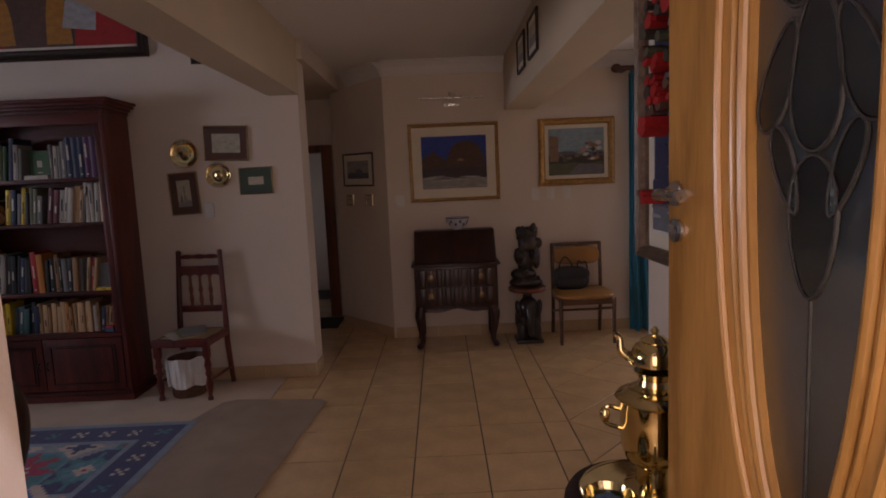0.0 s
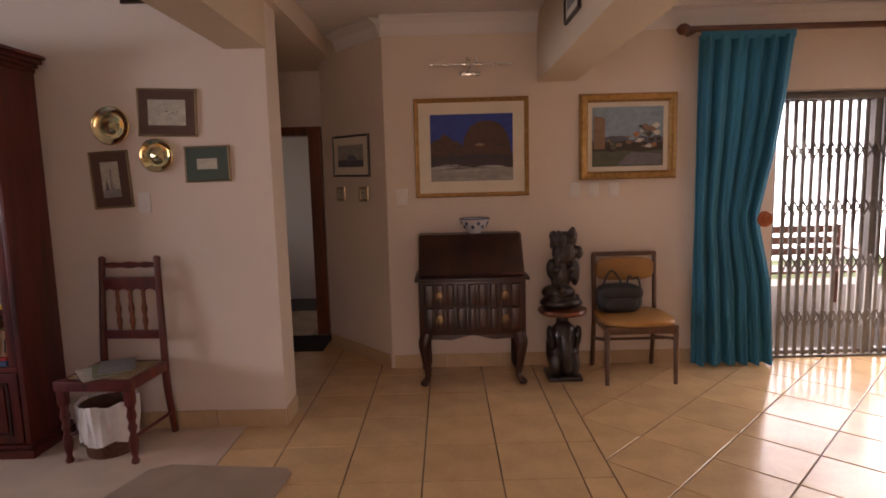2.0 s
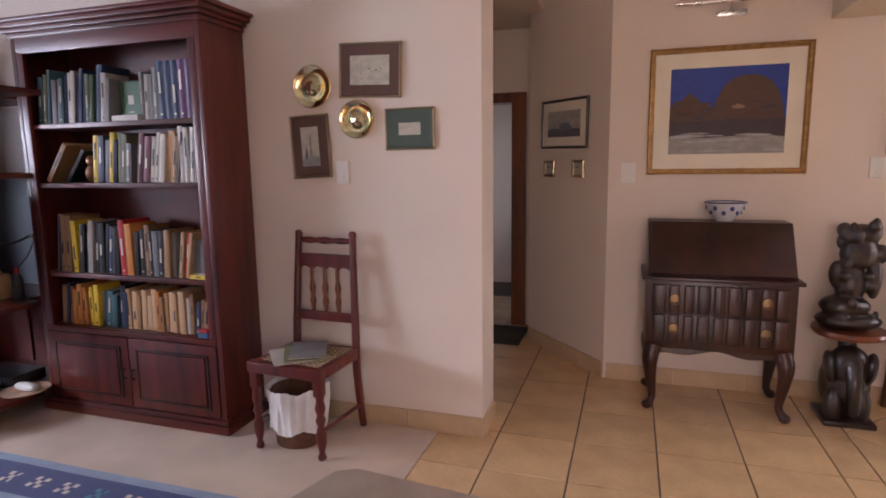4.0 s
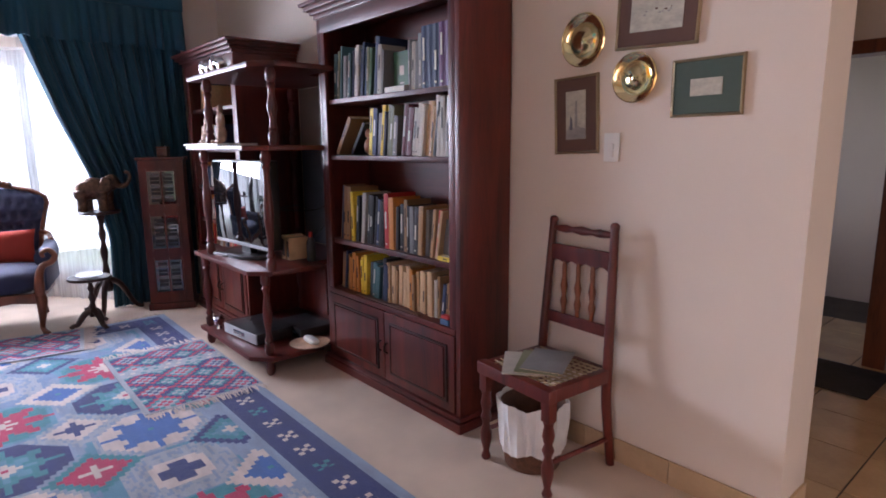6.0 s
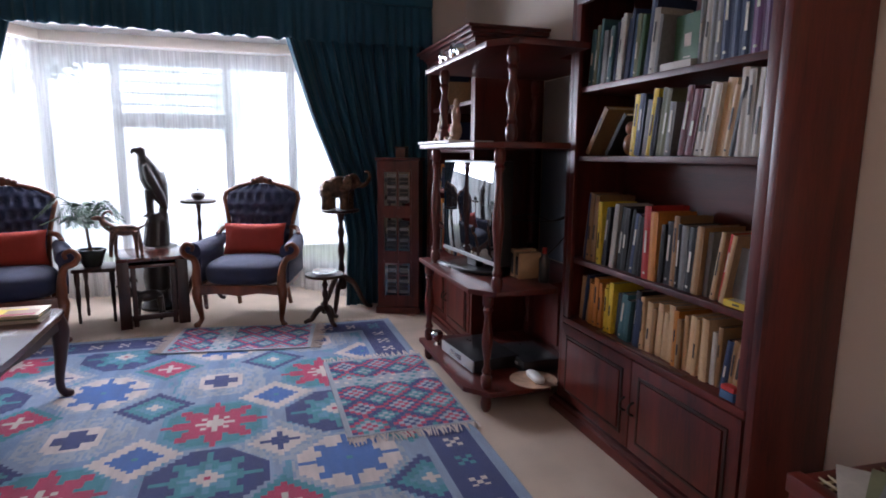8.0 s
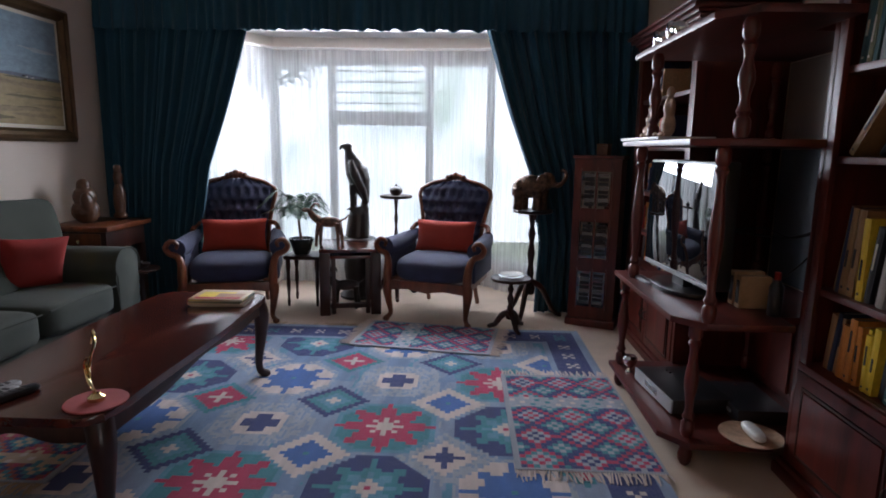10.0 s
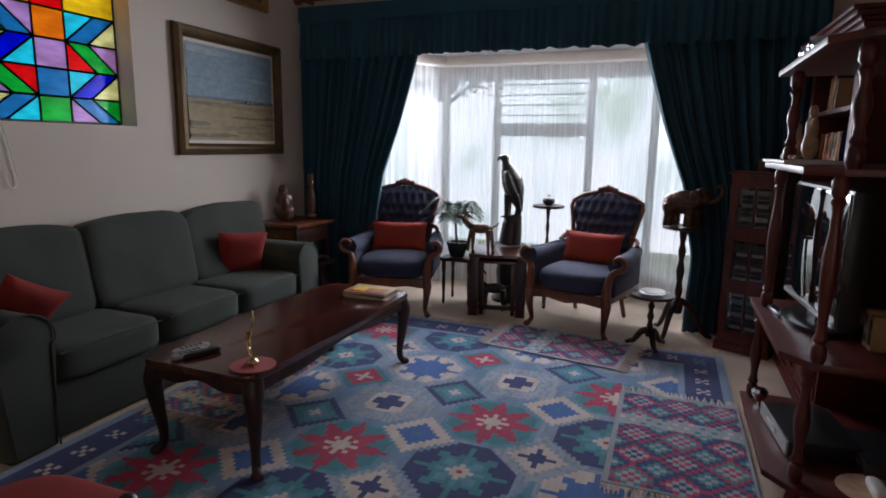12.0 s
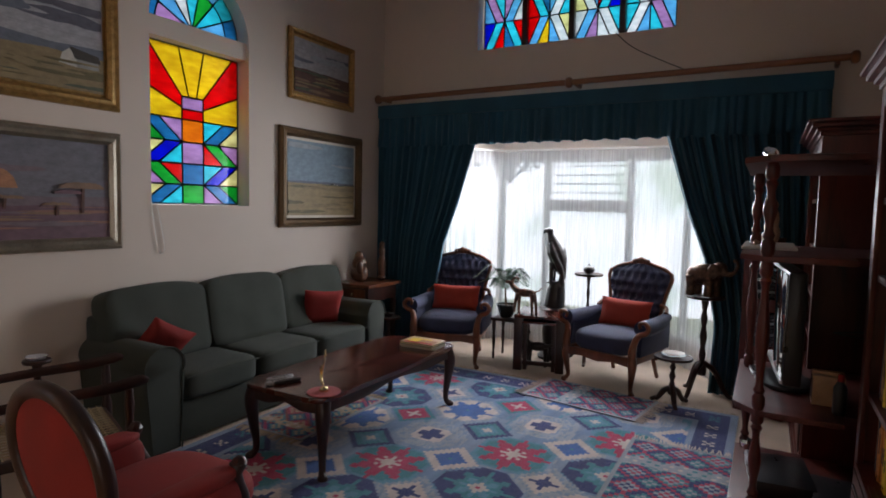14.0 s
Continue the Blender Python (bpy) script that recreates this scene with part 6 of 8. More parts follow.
def motif(kind, dx, dy):
    """The colour of a motif at an offset from its centre, in whole woven steps; None outside it."""
    dx, dy = round(dx / STEP) * STEP, round(dy / STEP) * STEP
    a, b = abs(dx), abs(dy)
    m, d = max(a, b), a + b
    oct_r = max(m, d * 0.70)
    if kind == "red":
        if star(dx, dy, 0.09, 0.55):
            return "cream"
        if star(dx, dy, 0.245, 0.5):
            return "crimson"
        if oct_r < 0.225:
            return "teal"
        return "aqua" if oct_r < 0.25 else None
    if kind == "oct":
        if m < 0.02:
            return "crimson"
        if d < 0.06:
            return "cream"
        if star(dx, dy, 0.12, 0.6):
            return "aqua"
        if star(dx, dy, 0.205, 0.5):
            return "teal"
        return "navy" if oct_r < 0.232 else None
    if kind == "bstar":
        if m < 0.02:
            return "teal"
        if star(dx, dy, 0.205, 0.5):
            return "blue"
        if oct_r < 0.205:
            return "cream"
        return "mist" if oct_r < 0.235 else None
    if kind == "cross":
        if (a < 0.03 and b < 0.08) or (b < 0.03 and a < 0.08):
            return "navy"
        if oct_r < 0.125:
            return "cream"
        return "mist" if oct_r < 0.215 else None
    if kind == "ocross":
        if d < 0.085 and (min(a, b) < 0.02 or m < 0.03):
            return "navy"
        if d < 0.135:
            return "cream"
        return "mist" if d < 0.215 else None
    if kind == "dia":
        for r, c in ((0.03, "cream"), (0.085, "aqua"), (0.14, "teal"), (0.20, "navy")):
            if d < r:
                return c
    if kind == "cdia":
        if m < 0.02:
            return "teal"
        if d < 0.12:
            return "blue"
        return "cream" if d < 0.20 else None
    if kind == "sred":
        if (a < 0.02 and b < 0.055) or (b < 0.02 and a < 0.055):
            return "cream"
        if d < 0.13:
            return "crimson"
        return "teal" if d < 0.18 else None
    return None


RUG_X0, RUG_X1, RUG_Y0, RUG_Y1 = -4.36, -0.60, 0.63, 3.64


def rug_color(x, y):
    d_edge = min(x - RUG_X0, RUG_Y1 - y, y - RUG_Y0, RUG_X1 - x)
    if d_edge < 0.05:
        return "ground"
    if d_edge < 0.26:
        d_x = min(x - RUG_X0, RUG_X1 - x)
        s = x if min(RUG_Y1 - y, y - RUG_Y0) < d_x else y
        u, v = (s % 0.17) - 0.085, d_edge - 0.155
        au, av = abs(u), abs(v)
        if (au < 0.012 and av < 0.012) or (0.012 < au < 0.036 and 0.012 < av < 0.036):
            return "cream" if int(s / 0.17) % 4 else "teal"
        return "navy"
    if d_edge < 0.29:
        return "ground"
    for i in range(-1, 15):
        cx_ = motif_x(i)
        if abs(x - cx_) > 0.26:
            continue
        even = i % 2 == 0
        base = 1.24 if even else 1.54
        for k in range(-2, 5):
            cy_ = base + 0.6 * k - (0.03 if k >= 3 else 0)
            if abs(y - cy_) > 0.26:
                continue
            m_ = (k + (i // 2 if even else (i - 1) // 2)) % 4
            kind = (("red", "oct", "bstar", "cross") if even else ("ocross", "sred", "dia", "cdia"))[m_]
            got = motif(kind, x - cx_, y - cy_)
            if got == "mist" and noise.noise((x * 26, y * 60, 7)) > 0.12:
                got = "ground"
            if got:
                return got
    w = noise.noise((x * 0.8, y * 7, 1)) + 0.45 * noise.noise((x * 9, y * 40, 3))
    return "aqua" if w > 0.34 else "mist" if w < -0.42 else ("ground2" if noise.noise((x * 1.5, y * 5, 5)) > 0.02 else "ground")


rug = woven("rug", RUG_X0, RUG_X1, RUG_Y0, RUG_Y1, 0.01275, 0.003, 0.014, rug_color)
tagged(rug, "large blue flat-woven rug with stars, stepped diamonds and a navy border", "rug")
bm, rnd = bmesh.new(), random.Random(11)
for k in range(210):
    y, L = RUG_Y0 + 0.01 + (RUG_Y1 - RUG_Y0 - 0.02) * k / 209, rnd.uniform(0.05, 0.09)
    w = rnd.uniform(-0.025, 0.025)
    tube(bm, [(RUG_X0 + 0.004, y, 0.009), (RUG_X0 - L * 0.5, y + w * 0.5, 0.011), (RUG_X0 - L, y + w, 0.007)], [0.0035, 0.004, 0.003], 5)
part("fringe", bm, M_RUG["sand"], rug, "knotted sandy fringe")


def kilim(name, x0, x1, y0, y1, fringe, label, z=0.0145, band_axis="x", seed=0, reds=True):
    def col(x, y):
        u, v = ((x - x0) / (x1 - x0), y - y0) if band_axis == "x" else ((y - y0) / (y1 - y0), x - x0)
        s = (x - x0) if band_axis == "x" else (y - y0)
        if min(x - x0, x1 - x, y - y0, y1 - y) < 0.022:
            return "grey"
        i, j = int(s / 0.026), int(v / 0.026)
        if 0.30 < u < 0.42 or (not reds and 0.78 < u < 0.86):
            return ("mist" if reds else "sand") if (i + 2 * j) % 5 else ("teal" if (j // 5) % 2 else "cream")
        k = abs(i % 8 - 4) + abs(j % 8 - 4)
        n = (i // 8 + 2 * (j // 8) + seed) % 3
        main = (("crimson", "navy", "crimson") if reds else ("crimson", "brick", "brick"))[n]
        other = ("navy", "crimson", "teal")[n]
        light = "mist" if reds else "sand"
        if k == 0:
            return light
        if k <= 2:
            return main if (i + j) % 2 or k == 1 else light
        if k <= 4:
            return other if (i + j) % 2 else main
        return "navy" if k == 5 else light if (i + j) % 2 else "teal"
    ob = tagged(woven(name, x0, x1, y0, y1, 0.013, z, z + 0.007, col), label, "rug")
    for end in (0, 1):
        bm = bmesh.new()
        rnd = random.Random(seed + end)
        n = int(((y1 - y0) if fringe == "x" else (x1 - x0)) / 0.012)
        for k in range(n):
            t = (k + 0.5) / n
            L, w = rnd.uniform(0.05, 0.085), rnd.uniform(-0.02, 0.02)
            if fringe == "x":
                xa, d = (x0, -1) if end == 0 else (x1, 1)
                ya = y0 + t * (y1 - y0)
                pts = [(xa, ya, z + 0.004), (xa + d * L * 0.5, ya + w * 0.6, z + 0.007), (xa + d * L, ya + w, z + 0.003)]
            else:
                ya, d = (y0, -1) if end == 0 else (y1, 1)
                xa = x0 + t * (x1 - x0)
                pts = [(xa, ya, z + 0.004), (xa + w * 0.6, ya + d * L * 0.5, z + 0.007), (xa + w, ya + d * L, z + 0.003)]
            tube(bm, pts, [0.0035, 0.004, 0.003], 5)
        part("fringe", bm, M_RUG["cream"] if reds else M_RUG["sand"], ob, "knotted cream fringe")
    return ob


kilim("kilim", -3.48, -2.45, 3.03, 3.66, "x", "small red and navy kilim with cream fringes before the television stand", seed=1)
ob = kilim("kilim", -4.42, -3.86, 2.08, 3.03, "y", "small red and teal kilim with fringes before the armchair", band_axis="y", seed=4)
ob.matrix_world = Matrix.Translation((-4.14, 2.55, 0)) @ Matrix.Rotation(radians(-9), 4, "Z") @ Matrix.Translation((4.14, -2.55, 0.002))
kilim("kilim", -3.18, -2.24, 0.66, 1.19, "x", "small rust red kilim with a sandy fringe beside the sofa", seed=2, reds=False)
bm = prism(bmesh.new(), [(-0.7, 2.0), (0.0, 2.0), (0.1, 2.95), (0.185, 3.88), (0.15, 3.935), (-0.47, 4.0), (-0.56, 3.95), (-0.7, 3.5)], 0.0045, 0.012, "z", 0.003)
M_MATT = surface("beige_mat_weave", (0.40, 0.31, 0.24), 0.95, vary=0.1, scale=4, fine=260, bump=0.7)
tagged(part("door_mat", bm, M_MATT), "flat plain beige woven mat on the hall floor edge", "mat")

# ---- pictures ----
M_MATW = surface("cream_picture_mount", (0.76, 0.70, 0.58), 0.85, vary=0.04, fine=200, bump=0.05)
PAINT = {k: surface("oil_paint_" + k, c, 0.6, vary=0.16, scale=16, fine=60, bump=0.3, stretch=(1, 1, 1.8)) for k, c in dict(
    sky=(0.24, 0.33, 0.40), deepblue=(0.022, 0.05, 0.30), rock=(0.085, 0.042, 0.026), rock2=(0.05, 0.035, 0.04), sand=(0.28, 0.21, 0.11), grass=(0.16, 0.13, 0.06), cloud=(0.40, 0.40, 0.42), storm=(0.12, 0.12, 0.15),
    white=(0.6, 0.58, 0.52), town=(0.26, 0.16, 0.10), shade=(0.06, 0.05, 0.04), red=(0.42, 0.02, 0.02), dusk=(0.16, 0.09, 0.11), peach=(0.42, 0.20, 0.10), water=(0.17, 0.165, 0.19), indigo=(0.035, 0.04, 0.10), ochre=(0.45, 0.20, 0.03), olive=(0.10, 0.11, 0.07), paper=(0.5, 0.47, 0.38), green=(0.10, 0.17, 0.12), brown=(0.12, 0.06, 0.045), pencil=(0.30, 0.29, 0.27), silver=(0.34, 0.33, 0.30), haze=(0.36, 0.40, 0.43), slate=(0.15, 0.17, 0.21), straw=(0.36, 0.27, 0.13), mauve=(0.19, 0.14, 0.16), rose=(0.30, 0.15, 0.11)).items()}


def picture(name, m, w, h, frame_w, frame_d, frame_mat, label, mount=0.0, mount_mat=None, shapes=(), ground="sky", fillet=None, cat="painting"):
    """A framed picture in the x-z plane facing -y, centred on m; shapes are polygons in 0..1 of the image, with a paint name."""
    t = thing(name, label, cat, m)
    a, b = w / 2, h / 2
    prof = [(0, 0), (0, -frame_d * 0.55), (frame_w * 0.25, -frame_d), (frame_w * 0.5, -frame_d * 0.8), (frame_w * 0.75, -frame_d * 0.85), (frame_w, -frame_d * 0.45), (frame_w, 0)]
    fr = None
    bm = bmesh.new()
    corners = [(-1, -1), (1, -1), (1, 1), (-1, 1)]
    rings = [[bm.verts.new((sx * (a - o), y, sz * (b - o))) for o, y in prof] for sx, sz in corners]
    for k in range(4):
        p, q = rings[k], rings[(k + 1) % 4]
        for i in range(len(prof) - 1):
            bm.faces.new((p[i], q[i], q[i + 1], p[i + 1]))
    part("frame", bm, frame_mat, t, smooth=False)
    ia, ib = a - frame_w, b - frame_w
    if mount:
        part("mount", cube(-ia, ia, -0.008, -0.002, -ib, ib), mount_mat or M_MATW, t, "card mount round the image", smooth=False)
        ia, ib = ia - mount, ib - mount
        if fillet:
            bm = bmesh.new()
            for x0, x1, z0, z1 in ((-ia - 0.012, ia + 0.012, ib, ib + 0.012), (-ia - 0.012, ia + 0.012, -ib - 0.012, -ib), (-ia - 0.012, -ia, -ib, ib), (ia, ia + 0.012, -ib, ib)):
                box(bm, x0, x1, -0.0125, -0.0085, z0, z1)
            part("fillet", bm, fillet, t, smooth=False)
    img = part("canvas", cube(-ia, ia, -0.0105, -0.0035, -ib, ib), PAINT[ground], t, smooth=False)
    for k, (poly, col) in enumerate(shapes):
        bm = prism(bmesh.new(), [(-ia + u * 2 * ia, -ib + v * 2 * ib) for u, v in poly], -0.0112 - 0.0005 * k, -0.0104, "y")
        part("painted_shape", bm, PAINT[col], img, smooth=False)
    return t


def ridge(y0, amp, seed, base=0.0, x0=0.0, x1=1.0, n=22, f=4.0):
    """An uneven skyline polygon."""
    top = [(x0 + (x1 - x0) * k / n, min(0.995, max(base + 0.004, y0 + amp * noise.fractal((k / n * f, seed, 0.5), 1.0, 2.0, 4)))) for k in range(n + 1)]
    return [(x0, base), (x1, base)] + top[::-1]


def dome(cx_, w, y0, h, n=18, seed=0):
    return [(cx_ + w * (k / n - 0.5), y0 + h * max(0.0, 1 - abs(2 * k / n - 1) ** 2.4) ** 0.5 + 0.012 * noise.noise((k * 0.9, seed, 0))) for k in range(n + 1)]


def dabs(n, seed, x0, x1, y0, y1, r, cols, k=7):
    rnd = random.Random(seed)
    out = []
    for _ in range(n):
        cx_, cy_, q, ph = rnd.uniform(x0, x1), rnd.uniform(y0, y1), rnd.uniform(0.5, 1.2) * r, rnd.uniform(0, 6)
        out.append(([(min(0.99, max(0.01, cx_ + q * math.cos(2 * math.pi * j / k + ph) * rnd.uniform(0.6, 1.2))), min(0.99, max(0.01, cy_ + q * 0.8 * math.sin(2 * math.pi * j / k + ph) * rnd.uniform(0.6, 1.2)))) for j in range(k)], rnd.choice(cols)))
    return out


def streaks(n, seed, x0, x1, y0, y1, w, h, cols):
    """Long soft-ended brush strokes."""
    rnd = random.Random(seed)
    out = []
    for _ in range(n):
        cx_, cy_, a, b = rnd.uniform(x0, x1), rnd.uniform(y0, y1), w * rnd.uniform(0.5, 1.3), h * rnd.uniform(0.5, 1.3)
        top = [(cx_ + a * t, cy_ + b * (1 - t * t) ** 0.5 * (0.75 + 0.5 * noise.noise((t * 2.5, cy_ * 40, seed)))) for t in np.linspace(1, -1, 13)]
        low = [(cx_ + a * t, cy_ - 0.5 * b * (1 - t * t) ** 0.5) for t in np.linspace(-0.95, 0.95, 9)]
        out.append(([(min(0.993, max(0.007, float(p))), min(0.993, max(0.007, float(q)))) for p, q in top + low], rnd.choice(cols)))
    return out


YW = Y_FAR - 0.003
picture("mountain_painting", pose(1.185, YW, 1.665), 0.84, 0.72, 0.032, 0.035, M_GOLD, "gilt-framed painting of brown mountains under a deep blue sky", 0.085, M_MATW,
        [([(0.0, 0.3), (0.0, 0.56), (0.05, 0.62), (0.1, 0.63), (0.17, 0.72), (0.23, 0.66), (0.3, 0.58), (0.38, 0.55), (0.44, 0.3)], "rock"), (dome(0.68, 0.62, 0.34, 0.56, seed=1), "rock"), (ridge(0.40, 0.04, 9, 0.2), "rock2"), (ridge(0.27, 0.01, 5), "rock2"), (ridge(0.20, 0.02, 7), "pencil")]
        + streaks(14, 3, 0.0, 1.0, 0.03, 0.24, 0.14, 0.016, ["rock2", "pencil", "cloud"]) + streaks(12, 5, 0.1, 0.9, 0.36, 0.6, 0.05, 0.03, ["rock", "rock2", "town"]), "deepblue", M_MATW)
picture("town_painting", pose(2.33, YW, 1.715), 0.71, 0.62, 0.06, 0.05, M_GOLD, "gilt-framed oil painting of a town street by water", 0.035, M_MATW,
        [(ridge(0.5, 0.12, 4), "storm"), (ridge(0.4, 0.05, 8), "shade"), ([(0.02, 0.3), (0.18, 0.3), (0.18, 0.82), (0.02, 0.86)], "town"), (ridge(0.26, 0.03, 2), "olive"), ([(0.35, 0.02), (0.98, 0.02), (0.98, 0.2), (0.55, 0.24)], "water")] + dabs(20, 8, 0.62, 0.97, 0.3, 0.68, 0.055, ["white", "town", "peach", "shade"], 4) + dabs(14, 9, 0.2, 0.55, 0.3, 0.5, 0.05, ["shade", "town", "olive"]), "sky")
lamp = thing("picture_light", "slim brass picture light on the wall above the painting", "picture light", pose(1.18, YW, 2.2))
part("bar", tube(bmesh.new(), [(-0.30, -0.1, 0.045), (0.30, -0.1, 0.04)], 0.009, 10), M_CHROME, lamp)
for s in (-0.02, 0.045):
    part("arm", tube(bmesh.new(), smooth_path([(s, 0, 0.10), (s, -0.05, 0.1), (s, -0.1, 0.045)]), 0.006, 8), M_CHROME, lamp)
part("wall_plate", cube(-0.08, 0.08, -0.03, 0, -0.02, 0.012, 0.006), M_CHROME, lamp)
part("stem", tube(bmesh.new(), [(0, -0.02, 0.0), (0, -0.02, 0.1)], 0.006, 8), M_CHROME, lamp)
M_FRAMEDK = surface("dark_picture_frame", (0.03, 0.018, 0.012), 0.35, vary=0.2)
M_FRAMEAG = surface("thin_silver_gilt_frame", (0.36, 0.28, 0.17), 0.35, metal=0.8, vary=0.15)
M_GREENM = surface("green_card_mount", (0.075, 0.105, 0.085), 0.85, vary=0.06)
M_BROWNM = surface("brown_card_mount", (0.12, 0.065, 0.05), 0.85, vary=0.06)
YB = Y_BACK - 0.003
picture("small_picture", pose(-0.565, YB, 1.85, 0, 2.2), 0.335, 0.265, 0.012, 0.014, M_FRAMEAG, "small print of a line of figures in a brown mount", 0.05, M_BROWNM, dabs(9, 2, 0.2, 0.8, 0.35, 0.55, 0.03, ["town", "brown", "pencil"]), "paper", cat="picture")
picture("small_picture", pose(-0.915, YB, 1.485, 0, -2.5), 0.225, 0.325, 0.012, 0.014, M_FRAMEAG, "small sketch of tall buildings in a dark brown mount", 0.05, M_BROWNM, [(ridge(0.22, 0.1, 3), "pencil"), ([(0.45, 0.2), (0.6, 0.2), (0.58, 0.8), (0.5, 0.8)], "pencil"), ([(0.2, 0.2), (0.35, 0.2), (0.33, 0.4), (0.24, 0.5)], "storm")], "paper", cat="picture")
picture("small_picture", pose(-0.36, YB, 1.56, 0, -0.5), 0.26, 0.205, 0.011, 0.014, M_FRAMEAG, "small framed card in a wide green mount", 0.062, M_GREENM, [], "paper", cat="picture")
for n, x, z, r in (("brass_plate", -0.885, 1.785, 0.105), ("brass_plate", -0.64, 1.615, 0.093)):
    t = thing(n, "round polished brass plate hung on the wall", "wall plate", pose(x, YB, z, 90), "brass wall plates")
    part("dish", turned([(r * 0.6, 0), (r * 0.95, 0.008), (r, 0.018), (r * 0.97, 0.022), (r * 0.72, 0.012), (r * 0.68, 0.007), (r * 0.3, 0.007), (r * 0.22, 0.012), (0.001, 0.014)], seg=40), M_BRASS, t)
    part("rim_bead", tube(bmesh.new(), [(r * math.cos(a), r * math.sin(a), 0.019) for a in np.linspace(0, 2 * math.pi, 41)], 0.003, 6), M_BRASS, t)
picture("large_painting", pose(-1.86, YB, 3.05), 1.56, 1.08, 0.075, 0.05, M_FRAMEDK, "large dark-framed painting in bold red and yellow shapes", 0.022, M_MATW,
        [(dome(0.15, 0.3, 0.0, 0.7), "red"), (dome(0.45, 0.3, 0.0, 0.6, seed=2), "brown"), (dome(0.85, 0.34, 0.0, 0.75, seed=4), "red"), (dome(0.3, 0.12, 0.02, 0.4, seed=5), "ochre"), (dome(0.6, 0.14, 0.02, 0.45, seed=6), "ochre"), ([(0.62, 0.15), (0.8, 0.12), (0.82, 0.4), (0.66, 0.42)], "cloud")] + dabs(12, 4, 0.1, 0.9, 0.5, 0.9, 0.08, ["white", "ochre", "shade", "town"]), "shade")
picture("dark_frame", pose(-0.53, YB, 2.69), 0.48, 0.5, 0.05, 0.035, M_FRAMEDK, "dark-framed picture high on the wall", 0.0, None, [(ridge(0.4, 0.1, 3), "shade")], "brown", cat="picture")
picture("dark_frame", pose(-4.05, YB, 3.0), 0.75, 0.64, 0.06, 0.04, M_FRAMEDK, "dark-framed picture high above the far bookcase", 0.0, None, [(ridge(0.5, 0.1, 2), "olive")], "storm", cat="picture")

# sofa wall: pictures face +y
YS = Y_FRONT + 0.003


def south(x, z):
    return pose(x, YS, z, 0, 0, 180)


def tree(x, y, w, h):
    """A flat-topped thorn tree."""
    return [([(x - 0.006, y), (x + 0.006, y), (x + 0.012, y + h), (x - 0.002, y + h)], "brown"), (dome(x, w, y + h * 0.85, h * 0.22, seed=x), "town"), (dome(x - w * 0.3, w * 0.6, y + h * 0.65, h * 0.16, seed=x + 1), "dusk")]


picture("landscape_painting", south(-3.93, 1.79), 1.19, 0.92, 0.085, 0.055, surface("dark_bronze_frame", (0.12, 0.07, 0.03), 0.4, metal=0.5, vary=0.25, bump=0.2), "large framed landscape with dry veld under a pale sky", 0.025, M_MATW,
        streaks(9, 21, 0.1, 0.9, 0.62, 0.95, 0.35, 0.06, ["sky", "haze"]) + [(ridge(0.46, 0.012, 3), "slate"), (ridge(0.435, 0.006, 2), "straw")] + streaks(26, 22, 0.0, 1.0, 0.03, 0.40, 0.3, 0.03, ["straw", "sand", "grass"]) + dabs(5, 7, 0.62, 0.9, 0.43, 0.45, 0.012, ["white", "white", "shade"], 4) + streaks(3, 23, 0.6, 0.9, 0.41, 0.43, 0.12, 0.012, ["shade", "olive"]), "sky")
picture("landscape_painting", south(-3.92, 2.83), 0.93, 0.64, 0.055, 0.045, M_GOLD, "smaller gilt-framed landscape under grey clouds", 0.02, M_GOLD,
        streaks(10, 31, 0.1, 0.9, 0.6, 0.95, 0.3, 0.09, ["cloud", "haze", "slate"]) + [(ridge(0.44, 0.02, 3), "brown")] + streaks(20, 32, 0.0, 1.0, 0.04, 0.4, 0.22, 0.04, ["brown", "sand", "olive", "town"]), "cloud")
picture("landscape_painting", south(-1.24, 1.605), 1.26, 0.77, 0.08, 0.05, surface("silvered_frame", (0.30, 0.26, 0.20), 0.35, metal=0.7, vary=0.2, bump=0.2), "wide silver-framed landscape with flat-topped trees at dusk", 0.0, None,
        streaks(9, 41, 0.1, 0.9, 0.62, 0.95, 0.4, 0.06, ["water", "mauve"]) + [(dome(0.36, 0.3, 0.5, 0.2, seed=3), "peach"), (dome(0.27, 0.2, 0.48, 0.2, seed=5), "peach"), (ridge(0.43, 0.012, 2), "mauve"), (ridge(0.33, 0.012, 4), "dusk")] + streaks(20, 42, 0.0, 1.0, 0.03, 0.36, 0.35, 0.022, ["dusk", "town", "mauve", "rose"]) + tree(0.44, 0.3, 0.2, 0.12) + tree(0.84, 0.26, 0.26, 0.3) + tree(0.7, 0.24, 0.16, 0.12), "water")
